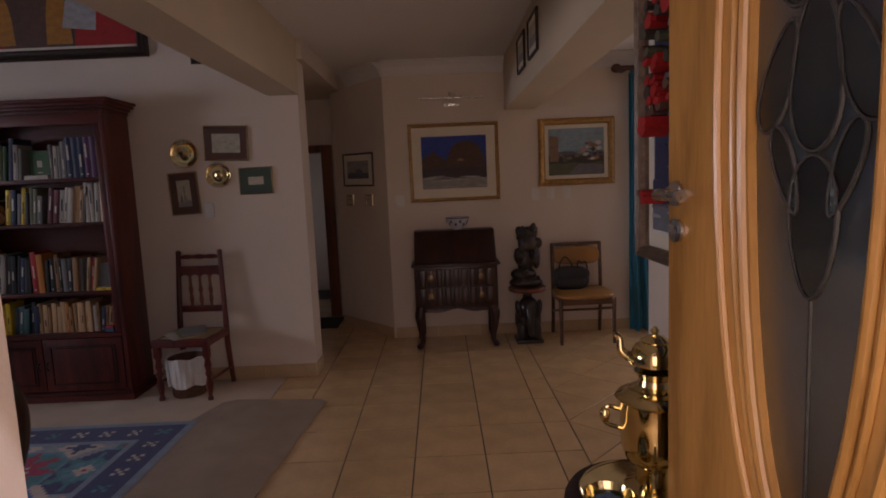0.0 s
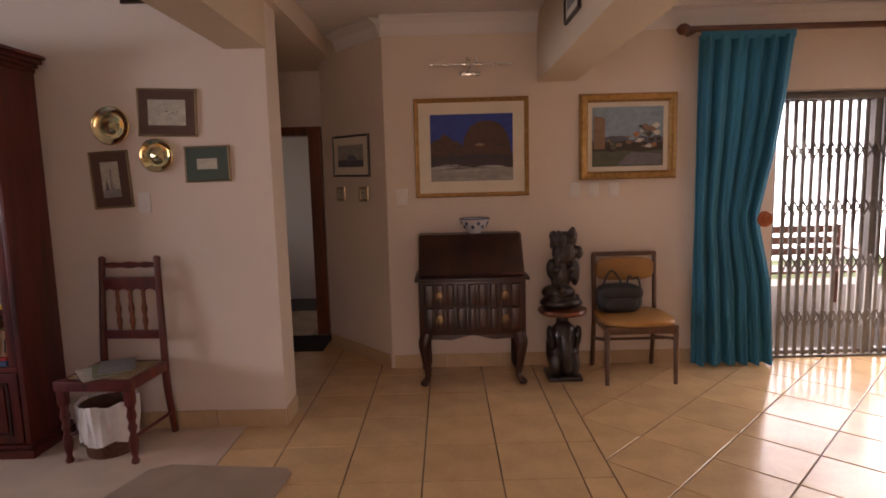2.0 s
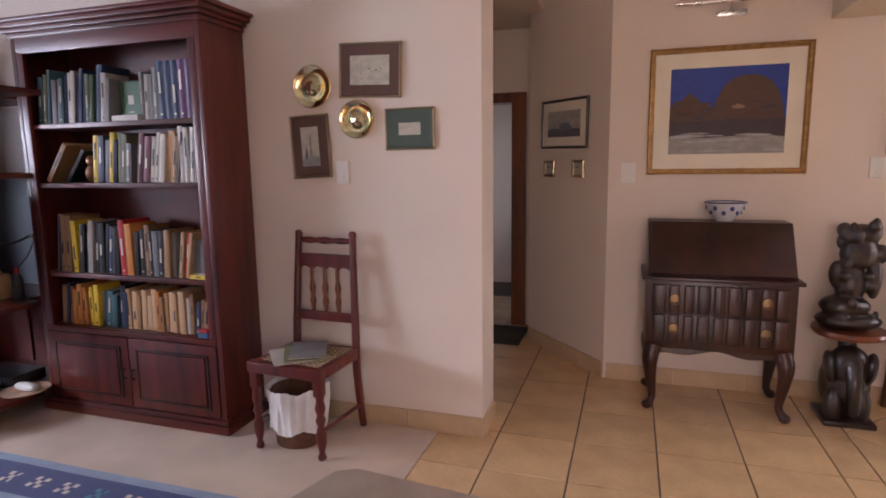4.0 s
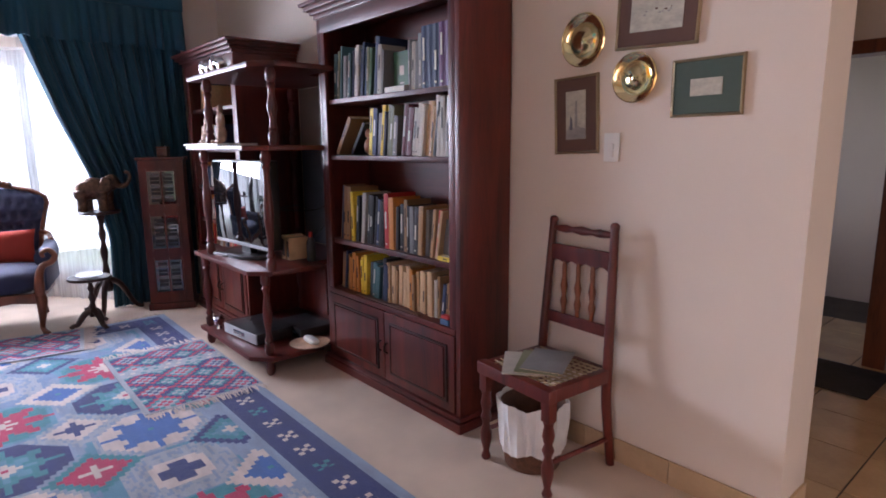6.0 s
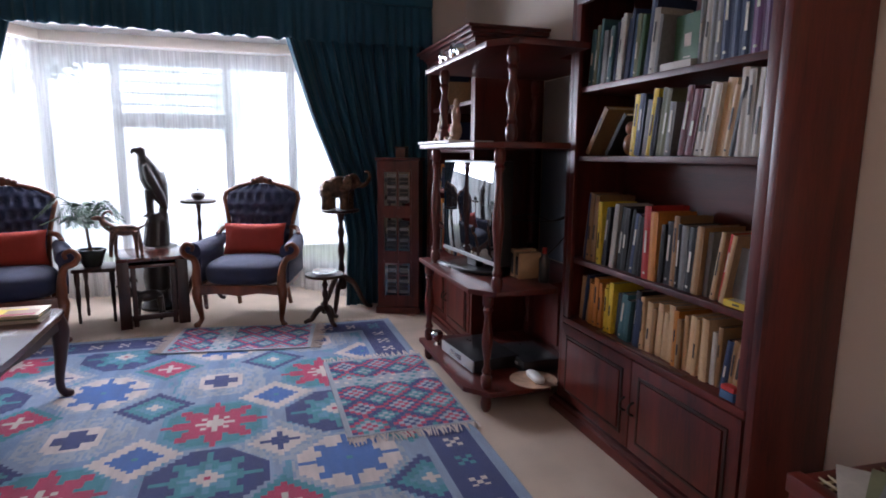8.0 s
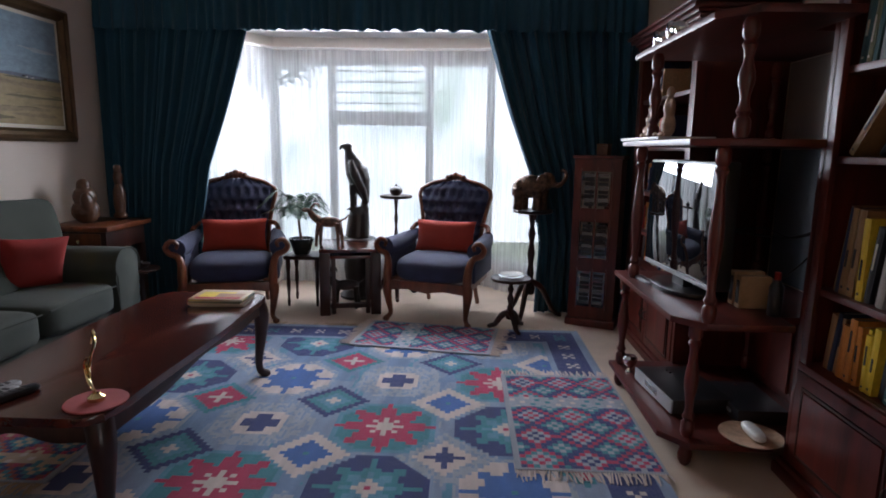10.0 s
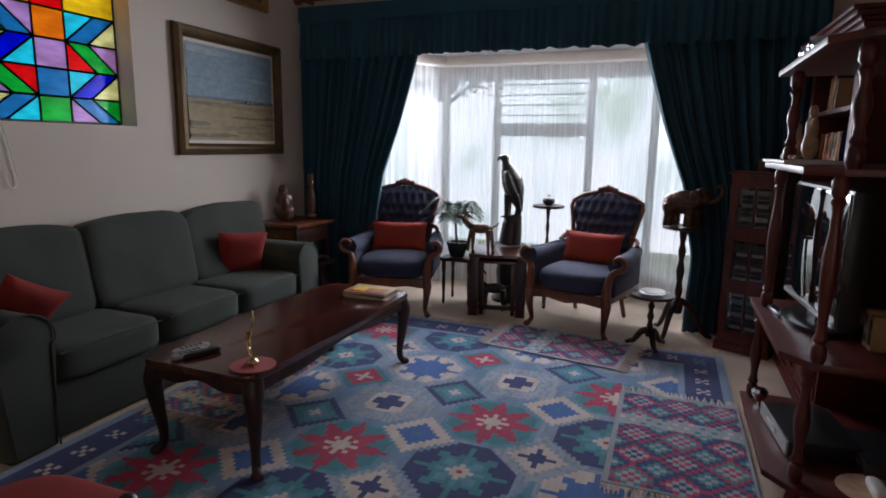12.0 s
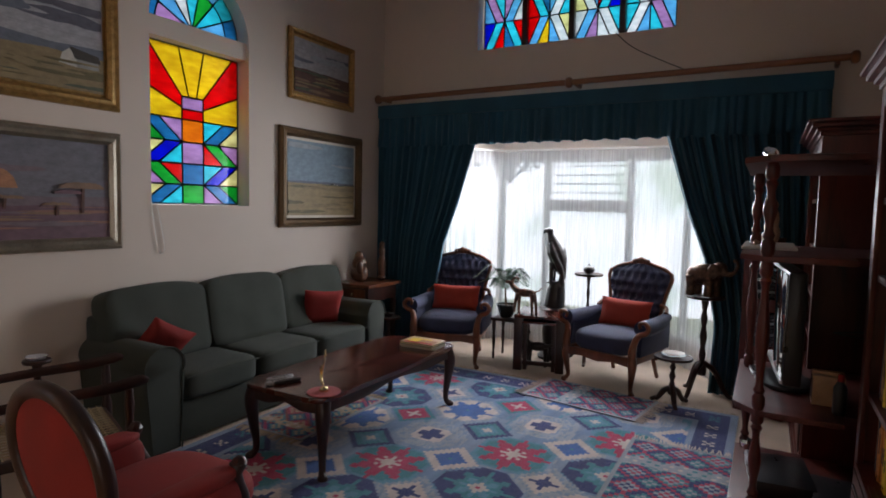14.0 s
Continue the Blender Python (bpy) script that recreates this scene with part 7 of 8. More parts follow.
picture("landscape_painting", south(-1.24, 2.555), 1.26, 0.84, 0.08, 0.055, M_GOLD, "gilt-framed painting of white cottages under storm clouds", 0.02, M_GOLD,
        streaks(14, 51, 0.05, 0.95, 0.55, 0.97, 0.28, 0.1, ["cloud", "slate", "haze", "storm"]) + [(ridge(0.43, 0.02, 2), "slate"), (ridge(0.34, 0.02, 6), "sand"), ([(0.10, 0.26), (0.26, 0.24), (0.26, 0.37), (0.21, 0.45), (0.10, 0.36)], "white"), ([(0.06, 0.36), (0.20, 0.36), (0.22, 0.47), (0.09, 0.46)], "shade"), ([(0.74, 0.24), (0.84, 0.22), (0.84, 0.31), (0.80, 0.39), (0.76, 0.34)], "white"), ([(0.84, 0.22), (0.97, 0.22), (0.97, 0.3), (0.84, 0.3)], "silver"), ([(0.83, 0.3), (0.98, 0.29), (0.97, 0.36), (0.80, 0.41)], "shade")] + streaks(26, 52, 0.0, 1.0, 0.02, 0.27, 0.2, 0.03, ["sand", "grass", "olive", "sand"]), "cloud")

# angled wall pictures
ang = math.degrees(math.atan2(6.2 - Y_FAR, -0.06 - 0.545)) + 180


def angled(s, z, tilt=0.0):
    p = Vector((0.545, Y_FAR, 0)).lerp(Vector((-0.06, 6.2, 0)), s)
    return Matrix.Translation((p.x - 0.002, p.y - 0.003, z)) @ Matrix.Rotation(radians(ang), 4, "Z") @ pose(0, 0, 0, 0, tilt, 0)


picture("small_picture", angled(0.505, 1.642, 1.0), 0.535, 0.33, 0.018, 0.018, M_FRAMEDK, "dark-framed pale engraving with a wide mount", 0.06, M_MATW, [(ridge(0.3, 0.05, 3), "storm"), (dome(0.55, 0.4, 0.25, 0.3), "slate")], "silver", cat="picture")
for s in (0.69, 0.32):
    picture("tiny_picture", angled(s, 1.34), 0.13, 0.115, 0.02, 0.016, M_FRAMEAG, "tiny gilt-framed print of a figure", 0.0, None, dabs(4, 5, 0.3, 0.7, 0.3, 0.7, 0.12, ["brown", "pencil"]), "paper", cat="picture")

# beam pictures face -x, and the flower painting on the pier
for y in (4.28, 3.76):
    picture("small_picture", pose(1.669, y, 2.38, 0, 0, -90), 0.34, 0.25, 0.02, 0.018, M_FRAMEDK, "dark-framed small print hung on the beam", 0.04, M_MATW, [(ridge(0.4, 0.1, 3), "pencil")], "paper", cat="picture")
picture("flower_painting", pose(1.727, 1.335, 1.775, 0, 0, -90), 1.20, 1.12, 0.042, 0.045, surface("dark_silvered_frame", (0.16, 0.115, 0.085), 0.4, metal=0.45, vary=0.3, scale=30, fine=120, bump=0.3), "large dark-framed painting of red roses in a pale vase", 0.058, M_MATW,
        streaks(10, 61, 0.0, 0.6, 0.18, 0.5, 0.16, 0.05, ["indigo", "slate", "storm"]) + [(ridge(0.17, 0.012, 3), "indigo"), (ridge(0.10, 0.02, 6), "slate")] + streaks(16, 62, 0.02, 0.6, 0.02, 0.13, 0.09, 0.012, ["mauve", "slate", "indigo", "haze"])
        + streaks(9, 63, 0.19, 0.27, 0.2, 0.36, 0.03, 0.07, ["slate", "slate", "mauve", "haze"]) + dabs(34, 64, 0.02, 0.6, 0.36, 0.97, 0.035, ["olive", "shade", "storm", "slate"], 9) + dabs(26, 65, 0.04, 0.2, 0.38, 0.56, 0.022, ["red", "red", "brown", "shade"], 11) + dabs(44, 66, 0.02, 0.55, 0.54, 0.96, 0.028, ["red", "red", "brown", "olive", "shade"], 11)
        + dabs(5, 8, 0.03, 0.10, 0.10, 0.13, 0.022, ["red", "brown"], 8) + dabs(3, 9, 0.02, 0.12, 0.32, 0.36, 0.03, ["red"], 8), "indigo", M_WHITEPL)


# switches
def switch(m, w, h, n, label):
    t = thing("light_switch", label, "switch", m)
    part("plate", cube(-w / 2, w / 2, -0.009, 0, -h / 2, h / 2, 0.003), M_WHITEPL, t)
    for k in range(n):
        part("rocker", cube(-0.012, 0.012, -0.014, -0.008, -h * 0.25 + k * 0.03 - 0.01, -h * 0.25 + k * 0.03 + 0.014, 0.002), M_WHITEPL, t)


switch(pose(-0.735, YB, 1.35), 0.07, 0.115, 2, "white plastic light switch under the hung plates")
switch(pose(0.66, YW, 1.315), 0.085, 0.12, 1, "white plastic light switch beside the painting")
for x, n in ((1.945, 1), (2.085, 2), (2.235, 1)):
    switch(pose(x, YW, 1.335), 0.075, 0.11, n, "white plastic switch plate below the town painting")


# ---- hall furniture ----
bu = thing("bureau", "dark mahogany writing bureau with sloping front and claw feet", "bureau", pose(1.15, 5.26, 0))
W = 0.37
part("carcass", cube(-W, W, -0.17, 0.20, 0.36, 0.74, 0.006), M_DARKWOOD, bu)
bm = prism(bmesh.new(), [(-0.17, 0.765), (0.20, 0.765), (0.20, 1.045), (0.02, 1.045)], -W + 0.005, W - 0.005, "x", 0.008)
part("desk_box", bm, M_DARKWOOD, bu)
fall = cube(-W + 0.02, W - 0.02, -0.012, 0.012, 0.015, 0.325, 0.005)
fall.transform(pose(0, -0.182, 0.765, -34.2))
f = part("fall_front", fall, M_DARKWOOD, bu, "sloping fall front")
kp = turned([(0.012, 0), (0.01, 0.004)], m=pose(0, -0.03, 0.985, 55), seg=12)
part("keyhole_plate", kp, M_BRASS, f)
part("top_edge", cube(-W - 0.025, W + 0.025, -0.20, 0.205, 0.742, 0.764, 0.008), M_DARKWOOD, bu)
for k in range(2):
    z0 = 0.40 + 0.165 * k
    d = part("drawer", cube(-W + 0.03, W - 0.03, -0.176, -0.165, z0, z0 + 0.155, 0.004), M_DARKWOOD, bu)
    for j in range(9):
        x = -0.3 + 0.075 * j
        wv = 0.032 if j in (0, 3, 5, 8) else 0.026
        part("flute", cube(x - wv, x + wv, -0.188 - 0.008 * (j % 2 == 0), -0.174, z0 + 0.001, z0 + 0.154, 0.010), M_DARKWOOD, d)
    for s in (-0.225, 0.225):
        hp = part("handle", turned([(0.026, 0), (0.024, 0.004), (0.008, 0.006)], m=pose(s, -0.197, z0 + 0.085, 90), seg=8), M_OLDBRASS, d, "brass bail handle")
        part("bail", tube(bmesh.new(), smooth_path([(s - 0.024, -0.20, z0 + 0.085), (s - 0.02, -0.212, z0 + 0.06), (s + 0.02, -0.212, z0 + 0.06), (s + 0.024, -0.20, z0 + 0.085)]), 0.003, 6), M_OLDBRASS, hp)
for sx in (-1, 1):
    for y, dy in ((-0.15, -0.05), (0.16, 0.03)):
        part("leg", cabriole(bmesh.new(), sx * (W - 0.05), y, 0.37, sx * 0.05, dy, 0.034), M_DARKWOOD, bu)
part("apron", prism(bmesh.new(), wavy(-W + 0.08, W - 0.08, 0.37, 0.345), -0.165, -0.145, "y", 0.003), M_DARKWOOD, bu)

M_CHINA = surface("white_china_glaze", (0.62, 0.62, 0.66), 0.15, vary=0.05, coat=0.5)
M_COBALT = surface("cobalt_glaze", (0.015, 0.025, 0.16), 0.15, vary=0.2, coat=0.5)
bw = thing("china_bowl", "blue and white china bowl on the bureau", "bowl", pose(1.19, 5.36, 1.046))
bowl = part("bowl", turned([(0.045, 0), (0.05, 0.012), (0.075, 0.04), (0.1, 0.085), (0.112, 0.105), (0.106, 0.105), (0.07, 0.045), (0.001, 0.02)], seg=32), M_CHINA, bw)
part("rim", tube(bmesh.new(), [(0.109 * math.cos(a), 0.109 * math.sin(a), 0.105) for a in np.linspace(0, 2 * math.pi, 33)], 0.004, 6), M_COBALT, bw)
for k in range(14):
    a = 2 * math.pi * k / 14
    z = 0.05 + 0.025 * (k % 2)
    r = 0.078 + 0.6 * (z - 0.04)
    bm = blob(bmesh.new(), (0, 0, 0), (0.012, 0.004, 0.014), 8)
    bm.transform(Matrix.Translation((r * math.cos(a), r * math.sin(a), z)) @ Matrix.Rotation(a + math.pi / 2, 4, "Z"))
    part("glaze_flower", bm, M_COBALT, bowl)

# carved figure on an elephant stool
elephant_stool = thing("elephant_stool", "black carved elephant-shaped stand with a round top", "stool", pose(1.80, 5.24, 0))
bm = bmesh.new()
for c, s, rx, ry in (((0, 0, 0.2), (0.12, 0.115, 0.2), 0, 0), ((0, -0.04, 0.30), (0.10, 0.09, 0.12), 0, 0), ((-0.06, -0.06, 0.1), (0.05, 0.06, 0.11), 0, 0), ((0.06, -0.06, 0.1), (0.05, 0.06, 0.11), 0, 0), ((0.09, -0.06, 0.3), (0.03, 0.06, 0.09), 0, 10), ((-0.09, -0.06, 0.3), (0.03, 0.06, 0.09), 0, -10)):
    blob(bm, (0, 0, 0), s, 14, pose(*c, rx, ry, 0))
tube(bm, smooth_path([(0, -0.11, 0.32), (0, -0.15, 0.22), (0.01, -0.14, 0.08)], 4), spread([0.045, 0.035, 0.025], 9), 10)
box(bm, -0.12, 0.12, -0.14, 0.12, 0.0, 0.03, 0.008)
tube(bm, [(0, 0, 0.36), (0, 0, 0.46)], [0.045, 0.04], 12)
part("carved_body", bm, M_EBONY, elephant_stool)
part("seat", turned([(0.12, 0.455), (0.165, 0.468), (0.175, 0.485), (0.17, 0.5), (0.001, 0.5)], seg=28), M_WALNUT, elephant_stool, "round brown wooden top")
bm = bmesh.new()
rnd = random.Random(3)
items = [((0, 0, 0.045), (0.155, 0.11, 0.05)), ((-0.02, 0, 0.12), (0.12, 0.09, 0.06)), ((0.0, 0.01, 0.24), (0.075, 0.065, 0.11)), ((0.02, 0.0, 0.40), (0.085, 0.06, 0.09)), ((0.03, 0, 0.50), (0.09, 0.05, 0.055)), ((-0.07, 0, 0.29), (0.035, 0.04, 0.07)), ((0.10, 0, 0.27), (0.035, 0.045, 0.11)), ((0.12, 0, 0.40), (0.04, 0.035, 0.05)), ((-0.05, 0, 0.52), (0.035, 0.035, 0.04)), ((0.09, 0, 0.53), (0.03, 0.03, 0.03))]
for c, s in items:
    blob(bm, c, s, 14)
for k in range(34):
    a, z = rnd.uniform(0, 6.28), rnd.uniform(0.04, 0.56)
    r = 0.13 - 0.09 * abs(z - 0.15) if z < 0.2 else 0.085
    blob(bm, (r * math.cos(a) + 0.015, 0.6 * r * math.sin(a), z), (rnd.uniform(0.014, 0.034),) * 2 + (rnd.uniform(0.016, 0.04),), 8)
ob = carve(tagged(part("carved_statue", bm, M_EBONY), "dark intricate carved wooden statue on a round stool", "statue"), 0.007)
ob.matrix_world = pose(1.79, 5.24, 0.5)

# chair with tan seat, and the bag on it
M_TAN = surface("tan_leather", (0.40, 0.20, 0.055), 0.42, vary=0.12, scale=9, fine=140, bump=0.2, coat=0.1)
ch = thing("chair", "plain wooden chair with tan leather seat and back", "chair", pose(2.30, 5.24, 0))
for sx in (-1, 1):
    part("leg", tube(bmesh.new(), [(sx * 0.235, -0.22, 0), (sx * 0.235, -0.215, 0.2), (sx * 0.235, -0.21, 0.41)], [0.015, 0.018, 0.02], 10), M_BROWNCARVE, ch)
    part("leg", tube(bmesh.new(), smooth_path([(sx * 0.225, 0.23, 0), (sx * 0.225, 0.19, 0.4), (sx * 0.225, 0.215, 0.86)], 4), 0.017, 10), M_BROWNCARVE, ch)
    part("stretcher", tube(bmesh.new(), [(sx * 0.235, -0.215, 0.32), (sx * 0.225, 0.2, 0.22)], 0.011, 8), M_BROWNCARVE, ch)
    part("seat_rail", cube(sx * 0.225 - 0.012, sx * 0.225 + 0.012, -0.2, 0.18, 0.365, 0.41, 0.004), M_BROWNCARVE, ch)
part("stretcher", tube(bmesh.new(), [(-0.23, -0.02, 0.27), (0.23, -0.02, 0.27)], 0.01, 8), M_BROWNCARVE, ch)
part("seat_rail", cube(-0.22, 0.22, -0.225, -0.195, 0.355, 0.41, 0.004), M_BROWNCARVE, ch)
part("seat", soft(bmesh.new(), (0, -0.02, 0.43), (0.255, 0.235, 0.03), 4), M_TAN, ch)
part("backrest", soft(bmesh.new(), (0, 0.195, 0.745), (0.215, 0.016, 0.085), 4), M_TAN, ch)
part("top_rail", cube(-0.235, 0.235, 0.198, 0.232, 0.84, 0.87, 0.008), M_BROWNCARVE, ch)
M_BAG = surface("black_bag_leather", (0.018, 0.02, 0.024), 0.4, vary=0.3, scale=12, fine=120, bump=0.5)
bag = thing("handbag", "slouched black leather handbag on the tan chair", "handbag", pose(2.21, 5.27, 0.455))
part("body", soft(bmesh.new(), (0, 0, 0.105), (0.165, 0.07, 0.108), 3.2), M_BAG, bag)
part("flap", soft(bmesh.new(), (0.01, -0.055, 0.15), (0.15, 0.022, 0.05), 3), M_BAG, bag)
part("pocket", soft(bmesh.new(), (0.0, -0.062, 0.07), (0.12, 0.02, 0.05), 3), M_BAG, bag)
for s, w in ((-0.05, 0.07), (0.1, 0.05)):
    part("strap", tube(bmesh.new(), smooth_path([(s - w, -0.02, 0.18), (s - w * 0.6, -0.01, 0.26), (s, 0, 0.30 - 0.02 * (s > 0) * 3), (s + w * 0.7, -0.01, 0.25), (s + w, -0.02, 0.18)]), 0.007, 8), M_BAG, bag)

# riempie chair, papers and the bin below it
rc = thing("riempie_chair", "dark antique chair with thong seat and turned spindle back", "chair", pose(-0.845, 4.215, 0, 0, 0, -4) @ Matrix.Diagonal((0.91, 0.91, 1, 1)))
hw = 0.2
for sx in (-1, 1):
    pr = [(0.018, 0), (0.024, 0.015), (0.014, 0.04), (0.026, 0.09), (0.028, 0.13), (0.016, 0.17), (0.027, 0.2), (0.018, 0.225), (0.028, 0.26), (0.02, 0.3), (0.026, 0.32)]
    part("leg", turned(pr, (sx * hw, -0.18, 0), 16), M_MAHOG, rc)
    part("leg", cube(sx * hw - 0.024, sx * hw + 0.024, -0.205, -0.157, 0.32, 0.445, 0.005), M_MAHOG, rc)
    pts = smooth_path([(sx * hw, 0.25, 0.0), (sx * hw, 0.2, 0.3), (sx * hw, 0.2, 0.5), (sx * (hw - 0.02), 0.235, 1.03)], 5)
    part("back_post", tube(bmesh.new(), pts, spread([0.02, 0.023, 0.023, 0.019], len(pts)), 10), M_MAHOG, rc)
    part("finial", blob(bmesh.new(), (sx * (hw - 0.02), 0.236, 1.035), (0.024, 0.02, 0.018), 10), M_MAHOG, rc)
    part("stretcher", tube(bmesh.new(), [(sx * hw, -0.175, 0.14), (sx * hw, 0.21, 0.13)], 0.011, 8), M_MAHOG, rc)
    part("seat_rail", cube(sx * hw - 0.02, sx * hw + 0.02, -0.19, 0.2, 0.395, 0.45, 0.005), M_MAHOG, rc)
part("seat_rail", cube(-hw - 0.03, hw + 0.03, -0.215, -0.165, 0.40, 0.455, 0.006), M_MAHOG, rc)
part("seat_rail", cube(-hw + 0.01, hw - 0.01, 0.175, 0.21, 0.40, 0.45, 0.005), M_MAHOG, rc)
bars = turned([(0.011, -hw + 0.02), (0.018, -0.1), (0.012, -0.06), (0.02, 0), (0.012, 0.06), (0.018, 0.1), (0.011, hw - 0.02)], m=pose(0, 0.233, 1.0, 0, 90), seg=12)
part("top_rail", bars, M_MAHOG, rc)
sc = [(-0.175, 0.845), (-0.175, 0.93), (0.175, 0.93), (0.175, 0.845)] + [(0.175 - 0.35 * k / 24, 0.845 + 0.022 * abs(math.sin(k / 24 * math.pi * 4)) ** 0.6) for k in range(1, 24)]
part("back_rail", prism(bmesh.new(), sc, 0.212, 0.236, "y", 0.003), M_MAHOG, rc, "scalloped back rail")
part("back_rail", cube(-0.18, 0.18, 0.2, 0.222, 0.575, 0.625, 0.005), M_MAHOG, rc)
for x in (-0.085, 0, 0.085):
    part("spindle", turned([(0.01, 0.62), (0.012, 0.65), (0.018, 0.68), (0.011, 0.71), (0.019, 0.75), (0.011, 0.79), (0.012, 0.83), (0.01, 0.86)], (x, 0.214, 0), 12), M_WALNUT, rc)
M_THONG = surface("rawhide_thong", (0.42, 0.33, 0.2), 0.7, vary=0.15)
for k in range(11):
    u = -0.17 + 0.034 * k
    part("thong", tube(bmesh.new(), [(u, -0.17, 0.447), (u, 0, 0.438), (u, 0.18, 0.447)], 0.004, 5), M_THONG, rc)
    part("thong", tube(bmesh.new(), [(-0.19, u, 0.45), (0, u, 0.444), (0.19, u, 0.45)], 0.004, 5), M_THONG, rc)
for k, (col, dx, dy, r) in enumerate((("white", -0.04, -0.04, 40), ("olive", 0.01, 0.0, 32), ("grey", 0.03, 0.03, 26))):
    mg = thing("magazine", "loose magazine lying on the thong seat", "magazine", pose(-0.86 + dx, 4.19 + dy, 0.457 + 0.007 * k, 0, 0, r), "magazines on the chair")
    part("page_block", cube(-0.085, 0.085, -0.125, 0.125, 0, 0.004, 0.001), M_PAGES, mg)
    part("cover", cube(-0.088, 0.088, -0.128, 0.128, 0.004, 0.006, 0.0005), COVER[col], mg)
M_LINER = surface("white_bin_liner", (0.72, 0.70, 0.68), 0.5, vary=0.06, scale=14, bump=0.3)
bn = thing("waste_bin", "brown wicker bin with a white plastic liner under the chair", "bin", pose(-0.89, 4.2, 0))
M_WICK = surface("brown_wicker", (0.12, 0.05, 0.025), 0.6, vary=0.3, scale=40, fine=120, bump=0.8)
part("basket", turned([(0.115, 0), (0.12, 0.01), (0.14, 0.28), (0.135, 0.285), (0.13, 0.27), (0.11, 0.015), (0.001, 0.012)], seg=32), M_WICK, bn)


def liner(u, v):
    a = u * 2 * math.pi
    r = 0.130 + 0.012 * v + 0.006 * math.sin(a * 9 + v * 4) + 0.004 * math.sin(a * 23) + 0.008
    return (r * math.cos(a), r * math.sin(a), 0.085 + 0.215 * v + (0.012 * math.sin(a * 5) if v < 0.01 else 0) + 0.006 * math.sin(a * 7) * v)


part("liner", sheet(liner, 72, 8, 0.002), M_LINER, bn, "crumpled white liner")

# samovar corner
st = thing("samovar_table", "small round table covered with a dark cloth", "side table", pose(1.53, 1.42, 0) @ Matrix.Diagonal((1, 1, 0.964, 1)))
part("top", turned([(0.001, 0.66), (0.19, 0.66), (0.19, 0.68), (0.001, 0.68)], seg=28), M_DARKWOOD, st)
part("leg", turned([(0.1, 0), (0.09, 0.02), (0.03, 0.06), (0.025, 0.57), (0.06, 0.66)], seg=16), M_DARKWOOD, st)
M_CLOTH = surface("dark_brown_cloth", (0.035, 0.018, 0.014), 0.95, vary=0.25, bump=0.5)
cl = turned([(0.001, 0.689), (0.19, 0.689), (0.2, 0.67), (0.205, 0.5), (0.21, 0.45), (0.205, 0.45), (0.195, 0.66), (0.001, 0.682)], seg=36)
for v in cl.verts:
    if v.co.z < 0.6:
        a = math.atan2(v.co.y, v.co.x)
        v.co.xy *= 1 + 0.05 * math.sin(a * 7)
part("cloth", cl, M_CLOTH, st)
tr = thing("brass_tray", "polished brass tray under the samovar", "tray", pose(1.53, 1.40, 0.665))
part("plate", turned([(0.001, 0), (0.14, 0), (0.16, 0.012), (0.165, 0.02), (0.158, 0.018), (0.14, 0.006), (0.001, 0.006)], seg=36), M_BRASS, tr)
part("rim_bead", tube(bmesh.new(), [(0.163 * math.cos(a), 0.163 * math.sin(a), 0.02) for a in np.linspace(0, 2 * math.pi, 37)], 0.004, 6), M_BRASS, tr)
sv = thing("samovar", "polished brass samovar with a teapot on top", "samovar", pose(1.567, 1.43, 0.672))
part("base", turned([(0.075, 0), (0.078, 0.012), (0.05, 0.025), (0.045, 0.05), (0.05, 0.07)], seg=28), M_BRASS, sv)
part("body", turned([(0.05, 0.07), (0.075, 0.09), (0.085, 0.12), (0.088, 0.2), (0.095, 0.24), (0.1, 0.25), (0.092, 0.26), (0.06, 0.275)], seg=32), M_BRASS, sv)
part("crown", turned([(0.06, 0.276), (0.045, 0.285), (0.04, 0.3), (0.05, 0.315), (0.052, 0.32)], seg=28), M_BRASS, sv)
tpb = part("teapot", turned([(0.03, 0.321), (0.058, 0.34), (0.062, 0.36), (0.05, 0.385), (0.035, 0.395), (0.037, 0.4), (0.02, 0.41), (0.006, 0.415), (0.012, 0.425), (0.004, 0.435)], seg=28), M_BRASS, sv, "small brass teapot")
part("spout", tube(bmesh.new(), smooth_path([(-0.05, 0, 0.35), (-0.085, 0, 0.375), (-0.09, 0, 0.41), (-0.105, 0, 0.42)]), spread([0.016, 0.012, 0.008, 0.007], 19), 10), M_BRASS, tpb)
part("handle", tube(bmesh.new(), smooth_path([(0.03, 0.04, 0.385), (0.05, 0.075, 0.385), (0.05, 0.075, 0.35), (0.03, 0.05, 0.345)]), 0.005, 8), M_BRASS, tpb)
for s in (-1, 1):
    hd = part("handle", tube(bmesh.new(), smooth_path([(s * 0.085, 0, 0.22), (s * 0.125, 0, 0.23), (s * 0.13, 0, 0.19), (s * 0.087, 0, 0.17)]), 0.006, 8), M_BRASS, sv)
    part("knob", blob(bmesh.new(), (s * 0.13, 0, 0.21), (0.014, 0.014, 0.022), 10), M_BRASS, hd)
part("tap", tube(bmesh.new(), smooth_path([(-0.03, -0.08, 0.1), (-0.05, -0.13, 0.1), (-0.052, -0.14, 0.08)]), 0.008, 8), M_BRASS, sv)
bb = thing("brass_bowl", "small brass bowl holding blue sweets", "bowl", pose(1.41, 1.31, 0.686))
part("bowl", turned([(0.03, 0), (0.05, 0.02), (0.06, 0.05), (0.056, 0.05), (0.045, 0.022), (0.001, 0.012)], seg=24), M_BRASS, bb)
bm = bmesh.new()
